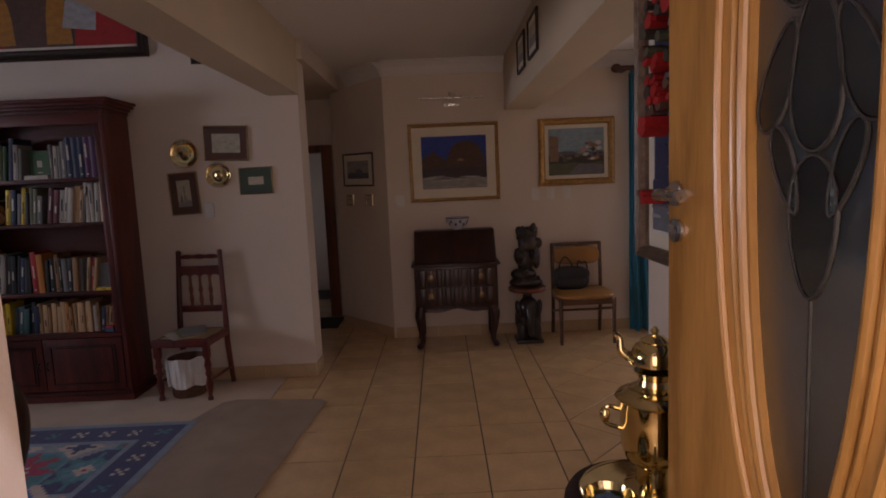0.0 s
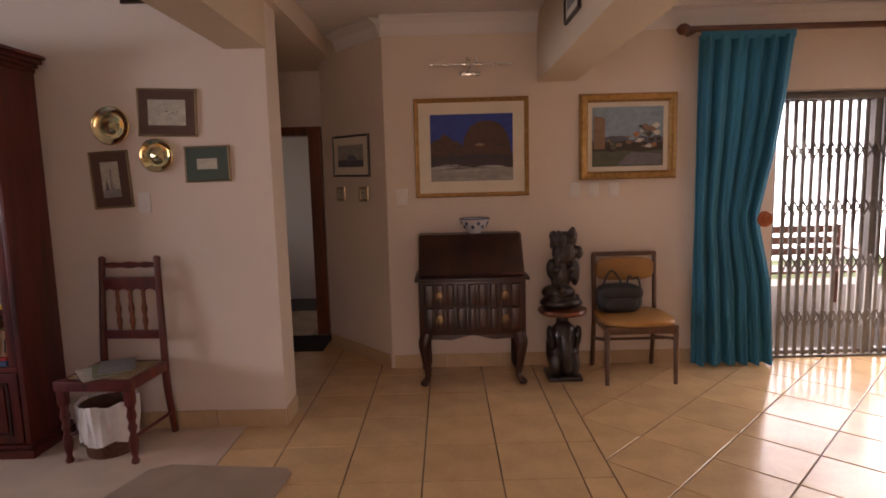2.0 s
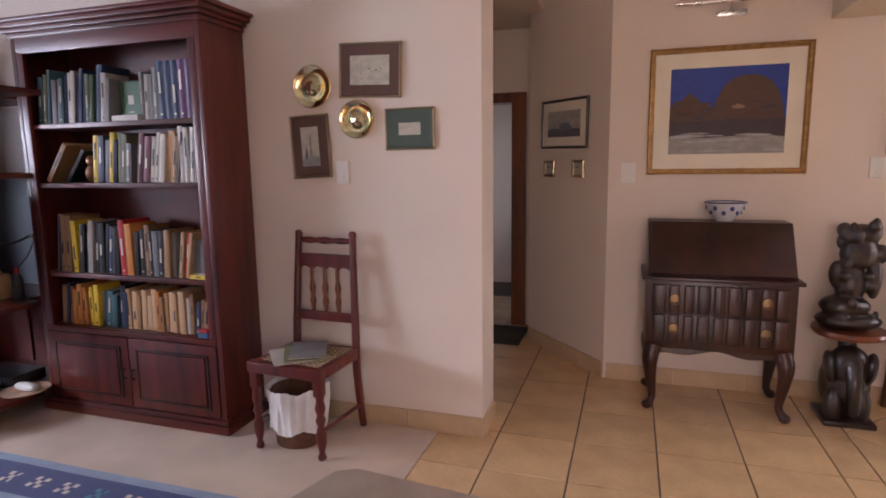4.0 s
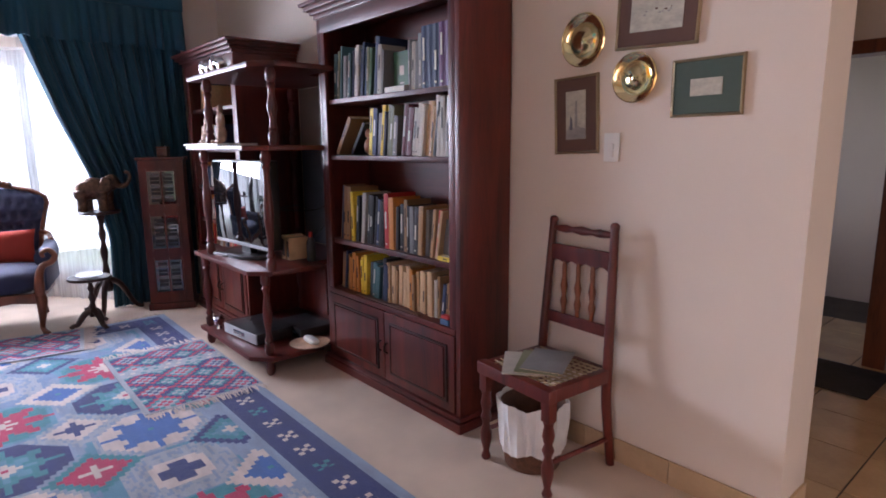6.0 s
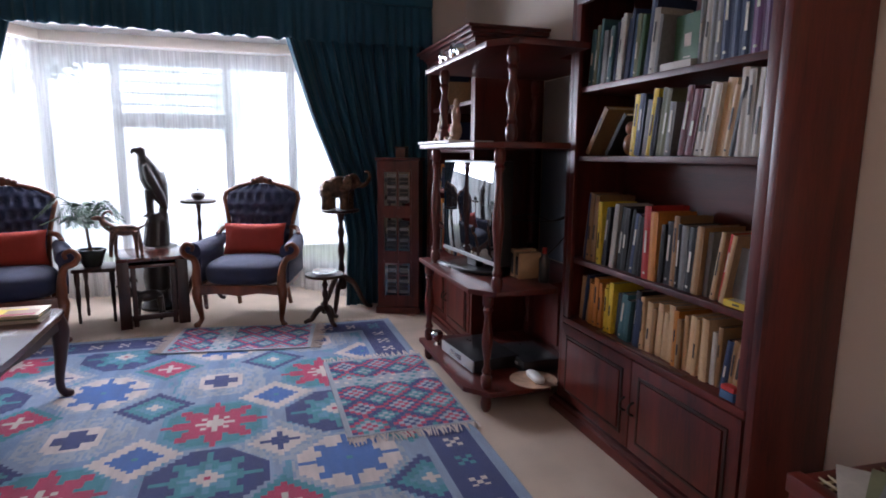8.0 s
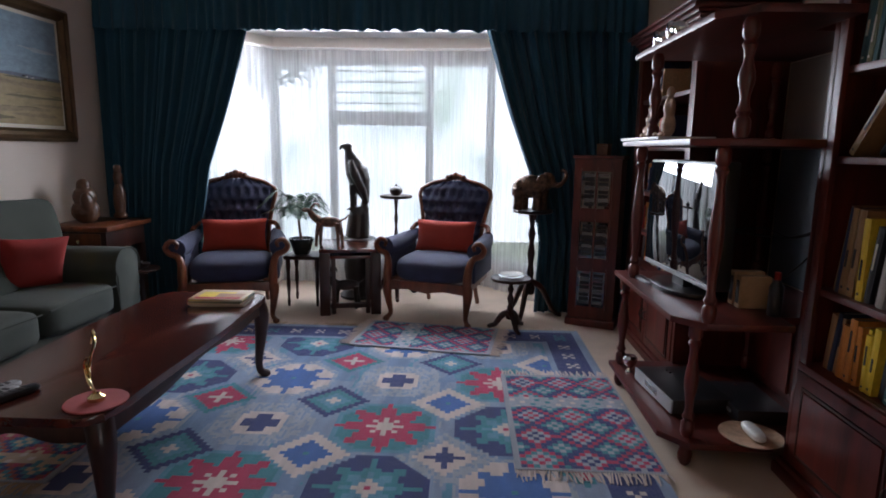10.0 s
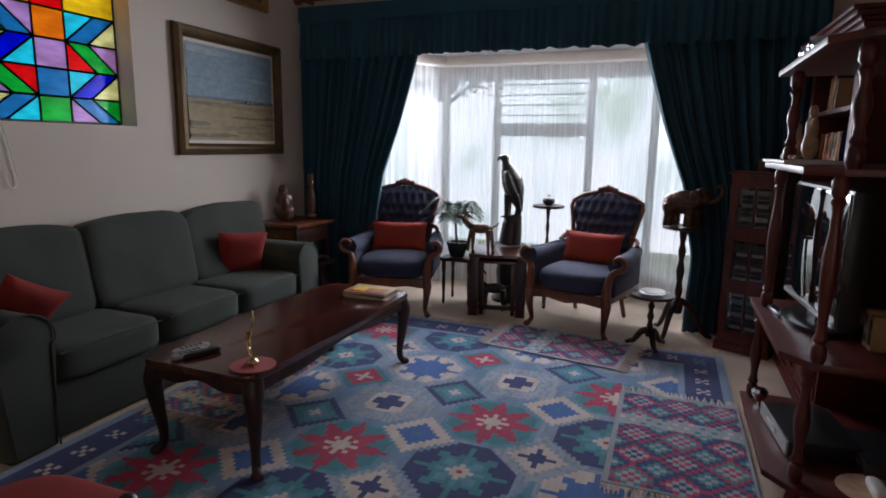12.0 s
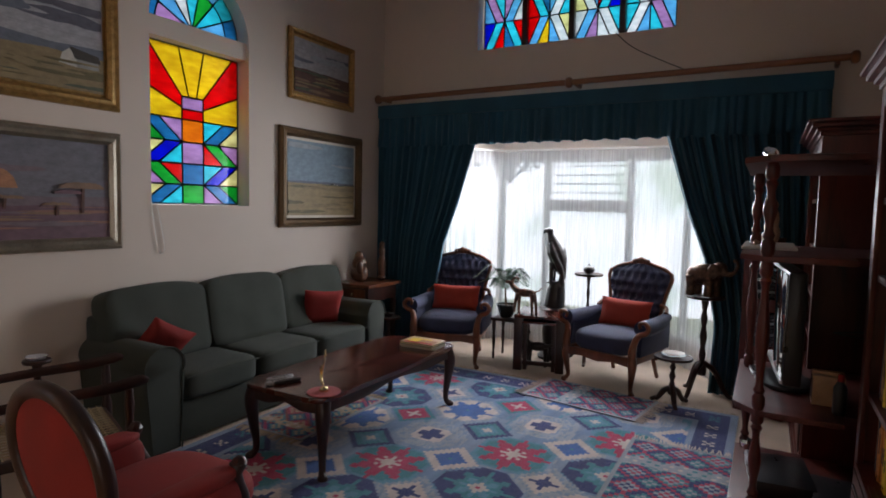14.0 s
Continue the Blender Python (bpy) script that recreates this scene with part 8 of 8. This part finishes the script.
for k in range(5):
    blob(bm, (0.02 * math.cos(k * 1.3), 0.02 * math.sin(k * 1.3), 0.03), (0.016, 0.012, 0.01), 8)
part("sweets", bm, COVER["blue"], bb, "blue wrapped sweets")

# passage details
picture("small_picture", pose(-0.5, 8.297, 1.62), 0.2, 0.26, 0.015, 0.015, M_FRAMEDK, "dark-framed picture in the far room", 0.03, M_MATW, [], "pencil", cat="picture")
picture("small_picture", pose(-0.5, 8.297, 1.28), 0.2, 0.26, 0.015, 0.015, M_FRAMEDK, "dark-framed picture in the far room", 0.03, M_MATW, [], "pencil", cat="picture")
tagged(part("door_mat", cube(-0.62, -0.1, 6.0, 6.5, 0.001, 0.009, 0.002), surface("dark_mat", (0.05, 0.045, 0.04), 0.95, vary=0.3, bump=0.8)), "dark fibre mat before the passage door", "mat")


# ---- more of the sitting room ----
sd_t = thing("side_table", "square dark side table with carved figures beside the sofa", "side table", pose(-4.37, 0.13, 0) @ Matrix.Diagonal((1.1, 0.95, 1.2, 1)))
part("tabletop", cube(-0.26, 0.26, -0.24, 0.24, 0.60, 0.63, 0.006), M_WALNUT, sd_t)
part("drawer_box", cube(-0.22, 0.22, -0.2, 0.2, 0.48, 0.60, 0.004), M_DARKWOOD, sd_t)
dr = part("drawer", cube(0.22, 0.228, -0.16, 0.16, 0.495, 0.585, 0.003), M_WALNUT, sd_t)
part("knob", blob(bmesh.new(), (0.238, 0, 0.54), (0.01, 0.012, 0.012), 8), M_BRASS, dr)
for sx in (-0.2, 0.2):
    for sy in (-0.18, 0.18):
        part("leg", cube(sx - 0.022, sx + 0.022, sy - 0.022, sy + 0.022, 0, 0.48, 0.004), M_DARKWOOD, sd_t)
lumps("carved_figure", "rounded dark carved figure on the side table", "statue", M_BROWNCARVE, [((0, 0, 0.09), (0.1, 0.09, 0.09), 0, 0), ((0, 0, 0.19), (0.085, 0.075, 0.08), 0, 0), ((0.01, 0, 0.27), (0.045, 0.045, 0.05), 0, 0), ((0.05, 0.05, 0.15), (0.05, 0.04, 0.08), 0, 20)], pose(-4.27, 0.10, 0.757))
lumps("carved_figure", "slender dark carved figure on the side table", "statue", M_BROWNCARVE, [((0, 0, 0.03), (0.05, 0.05, 0.03), 0, 0), ((0, 0, 0.15), (0.045, 0.045, 0.14), 0, 0), ((0, 0, 0.31), (0.035, 0.035, 0.06), 0, 0), ((0, 0, 0.38), (0.03, 0.03, 0.035), 0, 0)], pose(-4.52, 0.20, 0.757))
tripod("wine_table", -4.22, 0.5, 0.45, 0.12, "small dark round tripod table beside the sofa", 0.14, 50)
ah = thing("ashtray", "small dark dish on the round table", "dish", pose(-4.22, 0.5, 0.45))
part("dish", turned([(0.04, 0), (0.055, 0.02), (0.06, 0.035), (0.052, 0.03), (0.001, 0.012)], seg=20), M_EBONY, ah)
part("knob", blob(bmesh.new(), (0, 0, 0.03), (0.012, 0.012, 0.022), 8), M_EBONY, ah)

# on the coffee table
mags = ("white", "cream", "olive", "yellow", "cream")
for k, col in enumerate(mags):
    mg = thing("magazine", "glossy magazine in the pile on the coffee table", "magazine", pose(-3.24 + 0.008 * (k % 3), 1.505 - 0.006 * (k % 2), 0.486 + 0.0085 * k, 0, 0, 4 - 3 * (k % 3)), "magazines on the coffee table")
    part("page_block", cube(-0.10, 0.10, -0.14, 0.14, 0, 0.006, 0.001), M_PAGES, mg)
    cv = part("cover", cube(-0.103, 0.103, -0.143, 0.143, 0.006, 0.008, 0.0005), COVER[col], mg)
    if k == 4:
        part("cover_patch", cube(-0.05, 0.08, -0.11, 0.06, 0.008, 0.0086), COVER["yellow"], cv)
        part("cover_patch", cube(-0.02, 0.05, -0.02, 0.12, 0.0086, 0.0092), PAINT["peach"], cv)
        part("cover_patch", cube(0.055, 0.09, -0.12, 0.12, 0.0086, 0.0092), PAINT["red"], cv)
M_PINK = surface("pink_felt", (0.42, 0.10, 0.10), 0.9, vary=0.08, bump=0.3)
tagged(part("coaster", turned([(0.001, 0), (0.094, 0), (0.096, 0.003), (0.094, 0.006), (0.001, 0.006)], (-1.985, 1.605, 0.4855), 36), M_PINK), "round pink felt mat on the coffee table", "mat")
fl = thing("flame_sculpture", "slender polished brass abstract sculpture on a small base", "sculpture", pose(-1.985, 1.605, 0.4925))
part("base", turned([(0.026, 0), (0.026, 0.012), (0.02, 0.016), (0.012, 0.024)], seg=20), M_BRASS, fl)
for k, pts in enumerate(([(0, 0, 0.02), (-0.01, -0.02, 0.06), (-0.02, -0.03, 0.10), (0.0, -0.005, 0.15), (0.012, 0.02, 0.20), (0.005, 0.012, 0.235), (-0.01, 0.0, 0.22), (-0.005, -0.005, 0.19)], [(0, 0, 0.02), (0.006, -0.01, 0.05), (-0.012, -0.035, 0.085), (-0.02, -0.04, 0.12), (0.0, -0.02, 0.145)])):
    sp = smooth_path(pts, 5)
    part("ribbon", tube(bmesh.new(), sp, spread([0.006, 0.005, 0.008, 0.005, 0.008, 0.006, 0.003], len(sp)), 8, 0.6), M_BRASS, fl)
for k, (x, y, r) in enumerate(((-2.02, 1.23, 72), (-1.97, 1.27, 80), (-2.0, 1.31, 66))):
    rm = thing("remote_control", "grey remote control lying on the coffee table", "remote control", pose(x, y, 0.486, 0, 0, r), "remote controls on the coffee table")
    part("case", soft(bmesh.new(), (0, 0, 0.011), (0.022, 0.085, 0.011), 5, 4), M_SILVERPL if k < 2 else M_BLACKPL, rm)
    for j in range(5):
        part("button", cube(-0.012, 0.012, -0.05 + 0.022 * j, -0.037 + 0.022 * j, 0.0215, 0.0235, 0.001), M_BLACKPL, rm)

# red show-wood chair, seen from behind
rd = thing("tub_chair", "crimson velvet Victorian chair with an oval dark wooden back frame", "armchair", pose(-0.80, 1.74, 0, 0, 0, 180))
part("seat", soft(bmesh.new(), (0.08, 0, 0.385), (0.30, 0.285, 0.085), 3.6), M_CRIMSON, rd)


def oval_at(a, r=1.0):
    return (-0.25 - 0.08 * (0.5 + 0.5 * r * math.sin(a)), 0.265 * r * math.cos(a) * (1 + 0.08 * math.sin(a)), 0.65 + 0.28 * r * math.sin(a))


part("back_frame", tube(bmesh.new(), [oval_at(a) for a in np.linspace(0, 2 * math.pi, 49)], 0.03, 12), M_DARKWOOD, rd, "dark oval back frame")


def oval_pad(side):
    bm = bmesh.new()
    rings = []
    for j in range(9):
        r = (1 - j / 8) * 0.95
        rings.append([bm.verts.new(Vector(oval_at(a, r)) + Vector((side * (0.012 + 0.045 * (1 - r * r)), 0, 0))) for a in np.linspace(0, 2 * math.pi, 33)[:-1]])
    for a, b in zip(rings[:-1], rings[1:-1]):
        for k in range(32):
            bm.faces.new((a[k], a[(k + 1) % 32], b[(k + 1) % 32], b[k]))
    bm.faces.new(rings[-2])
    return bm


part("backrest", oval_pad(1), M_CRIMSON, rd)
part("back_cover", oval_pad(-0.6), M_CRIMSON, rd)
for s in (-1, 1):
    part("leg", cabriole(bmesh.new(), 0.33, s * 0.25, 0.32, 0.05, s * 0.04), M_DARKWOOD, rd)
    part("leg", tube(bmesh.new(), smooth_path([(-0.23, s * 0.2, 0.45), (-0.25, s * 0.2, 0.2), (-0.32, s * 0.21, 0.012)], 4), 0.021, 8), M_DARKWOOD, rd)
    part("seat_rail", cube(-0.24, 0.34, s * 0.27 - 0.016, s * 0.27 + 0.016, 0.27, 0.325, 0.005), M_DARKWOOD, rd)
    pts = smooth_path([(0.20, s * 0.295, 0.29), (0.21, s * 0.305, 0.40), (0.18, s * 0.315, 0.48), (0.16, s * 0.32, 0.535), (0.175, s * 0.32, 0.57), (0.16, s * 0.32, 0.582)], 4)
    part("arm_support", tube(bmesh.new(), pts, spread([0.026, 0.028, 0.024, 0.026, 0.034, 0.016], len(pts)), 12), M_DARKWOOD, rd, "dark carved arm post")
    part("side_panel", soft(bmesh.new(), (-0.02, s * 0.30, 0.44), (0.215, 0.045, 0.11), 4), M_CRIMSON, rd)
    part("arm_pad", soft(bmesh.new(), (-0.02, s * 0.305, 0.545), (0.20, 0.05, 0.03), 3), M_CRIMSON, rd)
part("seat_rail", cube(0.335, 0.37, -0.26, 0.26, 0.26, 0.325, 0.008), M_DARKWOOD, rd)

# planter's chair with a thong seat
pc = thing("riempie_armchair", "low dark armchair with flat arms and a woven thong seat", "armchair", pose(-0.97, 0.755, 0, 0, 0, 160))
AW = 0.265
for s in (-1, 1):
    part("leg", turned([(0.02, 0), (0.024, 0.1), (0.018, 0.2), (0.026, 0.34), (0.026, 0.42), (0.018, 0.47), (0.024, 0.56), (0.018, 0.64)], (0.29, s * AW, 0), 12), M_DARKWOOD, pc)
    pts = smooth_path([(-0.24, s * AW, 0), (-0.24, s * AW, 0.4), (-0.31, s * (AW - 0.01), 0.98)], 4)
    part("back_post", tube(bmesh.new(), pts, 0.024, 10), M_DARKWOOD, pc)
    arm = smooth_path([(-0.27, s * AW, 0.635), (-0.05, s * AW, 0.648), (0.2, s * AW, 0.655), (0.33, s * AW, 0.672), (0.375, s * AW, 0.668)], 4)
    part("arm", tube(bmesh.new(), arm, spread([0.022, 0.024, 0.028, 0.03, 0.014], len(arm)), 10, 0.5), M_DARKWOOD, pc)
    part("seat_rail", cube(-0.22, 0.27, s * AW - 0.016, s * AW + 0.016, 0.36, 0.41, 0.004), M_DARKWOOD, pc)
for x in (-0.225, 0.265):
    part("seat_rail", cube(x - 0.016, x + 0.016, -AW + 0.015, AW - 0.015, 0.362, 0.408, 0.004), M_DARKWOOD, pc)
for z in (0.62, 0.9):
    part("back_rail", cube(-0.30 + (0.9 - z) * 0.12, -0.275 + (0.9 - z) * 0.12, -AW + 0.02, AW - 0.02, z - 0.035, z + 0.035, 0.005), M_DARKWOOD, pc)
for k in range(13):
    u = -0.205 + 0.037 * k
    part("thong", tube(bmesh.new(), [(u, -AW, 0.413), (u, 0, 0.402), (u, AW, 0.413)], 0.005, 5), M_THONG, pc)
    part("thong", tube(bmesh.new(), [(-0.22, u - 0.017, 0.415), (0.02, u - 0.017, 0.408), (0.26, u - 0.017, 0.415)], 0.005, 5), M_THONG, pc)
sst = tripod("smoking_stand", -1.22, 0.12, 0.62, 0.07, "slim dark stand with a small dish beside the sofa", 0.13, 0)
ds = thing("dish", "small white china dish on the slim stand", "dish", pose(-1.22, 0.12, 0.62))
part("bowl", turned([(0.03, 0), (0.05, 0.008), (0.06, 0.02), (0.055, 0.02), (0.001, 0.008)], seg=24), M_CHINA, ds)
part("rim", tube(bmesh.new(), [(0.058 * math.cos(a), 0.058 * math.sin(a), 0.02) for a in np.linspace(0, 2 * math.pi, 25)], 0.0025, 6), M_SILVER, ds)


# ---- tiles and skirting ----
def clip(poly, a, b, c):
    """The part of a polygon where a x + b y <= c."""
    out = []
    for (x0, y0), (x1, y1) in zip(poly, poly[1:] + poly[:1]):
        d0, d1 = a * x0 + b * y0 - c, a * x1 + b * y1 - c
        if d0 <= 0:
            out.append((x0, y0))
        if d0 * d1 < 0:
            t = d0 / (d0 - d1)
            out.append((x0 + t * (x1 - x0), y0 + t * (y1 - y0)))
    return out


FLOOR = bpy.data.objects["floor"]


def tile_mesh(poly):
    bm = bmesh.new()
    lo = [bm.verts.new((x, y, -0.006)) for x, y in poly]
    md = [bm.verts.new((x, y, -0.0015)) for x, y in poly]
    cxp, cyp = sum(p[0] for p in poly) / len(poly), sum(p[1] for p in poly) / len(poly)
    hi = [bm.verts.new((x + (cxp - x) * 0.02, y + (cyp - y) * 0.02, 0.0)) for x, y in poly]
    n = len(poly)
    bm.faces.new(hi)
    for a, b in ((lo, md), (md, hi)):
        for i in range(n):
            bm.faces.new((a[i], a[(i + 1) % n], b[(i + 1) % n], b[i]))
    return finish(bm, "tile", M_TILE)


def put_tile(me, x, y, turn=0.0):
    o = new("tile", me)
    o.parent = FLOOR
    o.matrix_world = pose(x, y, 0, 0, 0, turn)


P, G = 0.385, 0.0035
full = [(-P / 2 + G, -P / 2 + G), (P / 2 - G, -P / 2 + G), (P / 2 - G, P / 2 - G), (-P / 2 + G, P / 2 - G)]
FULL = tile_mesh(full)


def lay(x, y, turn, bounds):
    c, s = math.cos(radians(turn)), math.sin(radians(turn))
    poly = [(x + a * c - b * s, y + a * s + b * c) for a, b in full]
    cut = poly
    for bnd in bounds:
        cut = clip(cut, *bnd)
        if len(cut) < 3:
            return
    area = abs(sum(x0 * y1 - x1 * y0 for (x0, y0), (x1, y1) in zip(cut, cut[1:] + cut[:1]))) / 2
    if area < 0.0008:
        return
    if len(cut) == 4 and abs(area - (P - 2 * G) ** 2) < 1e-5:
        put_tile(FULL, x, y, turn)
    else:
        me = tile_mesh([(a - x, b - y) for a, b in cut])
        put_tile(me, x, y)


XD = 1.765
for i in range(-4, 5):
    for j in range(-11, 9):
        x, y = 0.07 + P * (i + 0.5), 4.18 + P * (j + 0.5)
        if y > 4.3 or i >= -1:
            lay(x, y, 0, [(-1, 0, 1.5 if y > 4.75 else 0.236), (1, 0, XD - G), (0, -1, 0.0), (0, 1, 7.6)])
for i in range(-14, 15):
    for j in range(-14, 15):
        x, y = XD + (i - j) * P * 0.7071, 4.505 + (i + j + 1) * P * 0.7071
        lay(x, y, 45, [(-1, 0, -XD - G), (1, 0, 6.4), (0, -1, -0.02), (0, 1, 5.74)])


def skirting(wall_name, a, b, out):
    A, B = Vector((*a, 0)), Vector((*b, 0))
    d = (B - A).normalized()
    L, n = (B - A).length, max(1, round((B - A).length / 0.385))
    rot = math.atan2(d.y, d.x)
    w = L / n
    me = finish(cube(0.0015, w - 0.0015, 0.0015, 0.0115, 0.001, 0.105, 0.002), "skirting_tile", M_SKIRT)
    par = bpy.data.objects[wall_name]
    for k in range(n):
        o = new("skirting_tile", me)
        o.parent = par
        o.matrix_world = Matrix.Translation(A + d * w * k) @ Matrix.Rotation(rot, 4, "Z")


skirting("wall_hall_far", (3.40, Y_FAR), (0.56, Y_FAR), 1)
skirting("wall_angled", (0.54, Y_FAR + 0.004), (-0.055, 6.195), 1)
skirting("wall_north", (0.0, Y_BACK), (-1.22, Y_BACK), 1)
skirting("wall_north", (0.0, 4.715), (0.0, Y_BACK), 1)
skirting("wall_hall_right", (1.73, 0.26), (1.73, 1.92), 1)

# ---- outdoors ----
M_GROUND = surface("dry_lawn", (0.12, 0.15, 0.05), 0.95, vary=0.3, scale=2, fine=80, bump=0.5)
tagged(part("ground", cube(-40, 40, -40, 40, -0.4, -0.15), M_GROUND, smooth=False), "green garden lawn outside the house", "ground", kind="structure")
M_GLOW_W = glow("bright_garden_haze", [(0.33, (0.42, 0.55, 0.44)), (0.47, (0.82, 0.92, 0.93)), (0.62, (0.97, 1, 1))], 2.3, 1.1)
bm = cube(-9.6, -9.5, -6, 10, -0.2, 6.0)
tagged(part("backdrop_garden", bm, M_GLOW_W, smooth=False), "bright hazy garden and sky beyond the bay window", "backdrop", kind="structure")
M_GLOW_N = glow("bright_patio_haze", [(0.35, (0.7, 0.74, 0.68)), (0.55, (1, 1, 1)), (0.7, (1, 1, 1))], 6, 1.2)
bm = cube(-1, 12, 11.5, 11.6, -0.2, 6.0)
tagged(part("backdrop_patio", bm, M_GLOW_N, smooth=False), "bright hazy patio and sky beyond the sliding door", "backdrop", kind="structure")

M_GLOW_S = glow("bright_south_haze", [(0.35, (0.75, 0.85, 0.85)), (0.55, (1, 1, 1)), (0.7, (1, 1, 1))], 2.4, 0.6)
tagged(part("backdrop_south", cube(-11, -2.2, -6.1, -6.0, -0.2, 7.0), M_GLOW_S, smooth=False), "bright hazy sky beyond the arched window", "backdrop", kind="structure")

# patio seen through the lattice gate
M_PATIO = surface("patio_paving", (0.42, 0.36, 0.29), 0.7, vary=0.15, scale=3)
tagged(part("patio", cube(2.2, 7.0, 5.76, 9.0, -0.14, -0.03), M_PATIO, smooth=False), "pale paved patio outside the sliding door", "patio", kind="structure")
bench = thing("garden_bench", "slatted wooden garden bench on the patio", "bench", pose(4.6, 7.2, -0.03))
for k in range(4):
    part("seat_slat", cube(-0.7, 0.7, -0.2 + 0.11 * k, -0.11 + 0.11 * k, 0.42, 0.445, 0.004), M_WALNUT, bench)
for k in range(3):
    part("back_slat", cube(-0.7, 0.7, 0.24, 0.265, 0.55 + 0.12 * k, 0.63 + 0.12 * k, 0.004), M_WALNUT, bench)
for sx in (-0.66, 0.6):
    part("leg", cube(sx, sx + 0.06, -0.2, -0.14, 0, 0.42, 0.004), M_WALNUT, bench)
    part("leg", cube(sx, sx + 0.06, 0.2, 0.26, 0, 0.88, 0.004), M_WALNUT, bench)
    part("arm", cube(sx - 0.01, sx + 0.07, -0.22, 0.24, 0.62, 0.65, 0.004), M_WALNUT, bench)
    part("arm_post", cube(sx, sx + 0.05, -0.2, -0.15, 0.42, 0.62, 0.004), M_WALNUT, bench)

# garden tree outside the bay
gt = thing("garden_tree", "leafy green garden tree outside the bay window", "tree", pose(-8.9, -0.25, 0.25))
M_BARK = surface("grey_bark", (0.12, 0.09, 0.065), 0.9, vary=0.3, scale=8, bump=0.6)
M_FOLIAGE = surface("garden_foliage", (0.07, 0.12, 0.045), 0.55, vary=0.35, scale=3, bump=0.1)
bm = tube(bmesh.new(), smooth_path([(0, -1.7, -0.4), (0.03, -1.7, 0.9), (-0.02, -1.2, 1.8), (0.02, 0.05, 2.3)], 5), spread([0.11, 0.085, 0.07, 0.03], 16), 10)
rnd = random.Random(21)
tips = []
for k in range(11):
    a, z = k * 2.4, 1.75 + 0.05 * k
    p = [(0, 0.05, z), (0.4 * math.cos(a), 0.05 + 0.5 * math.sin(a), z + 0.35), (0.75 * math.cos(a), 0.05 + 1.0 * math.sin(a), z + rnd.uniform(0.2, 0.7))]
    sp = smooth_path(p, 4)
    tube(bm, sp, spread([0.035, 0.02, 0.008], len(sp)), 6)
    tips += sp[3:]
part("trunk", bm, M_BARK, gt)
verts, faces = [], []
for k in range(1700):
    c = rnd.choice(tips) + Vector((rnd.gauss(0, 0.13), rnd.gauss(0, 0.15), rnd.gauss(0, 0.12)))
    u = Vector((rnd.gauss(0, 1), rnd.gauss(0, 1), rnd.gauss(0, 1))).normalized()
    w = u.orthogonal().normalized()
    L = rnd.uniform(0.03, 0.06)
    n = len(verts)
    verts += [c - u * L, c + w * L * 0.4, c + u * L, c - w * L * 0.4]
    faces.append((n, n + 1, n + 2, n + 3))
me = bpy.data.meshes.new("crown")
me.from_pydata(verts, [], faces)
me.materials.append(M_FOLIAGE)
new("crown", me).parent = gt
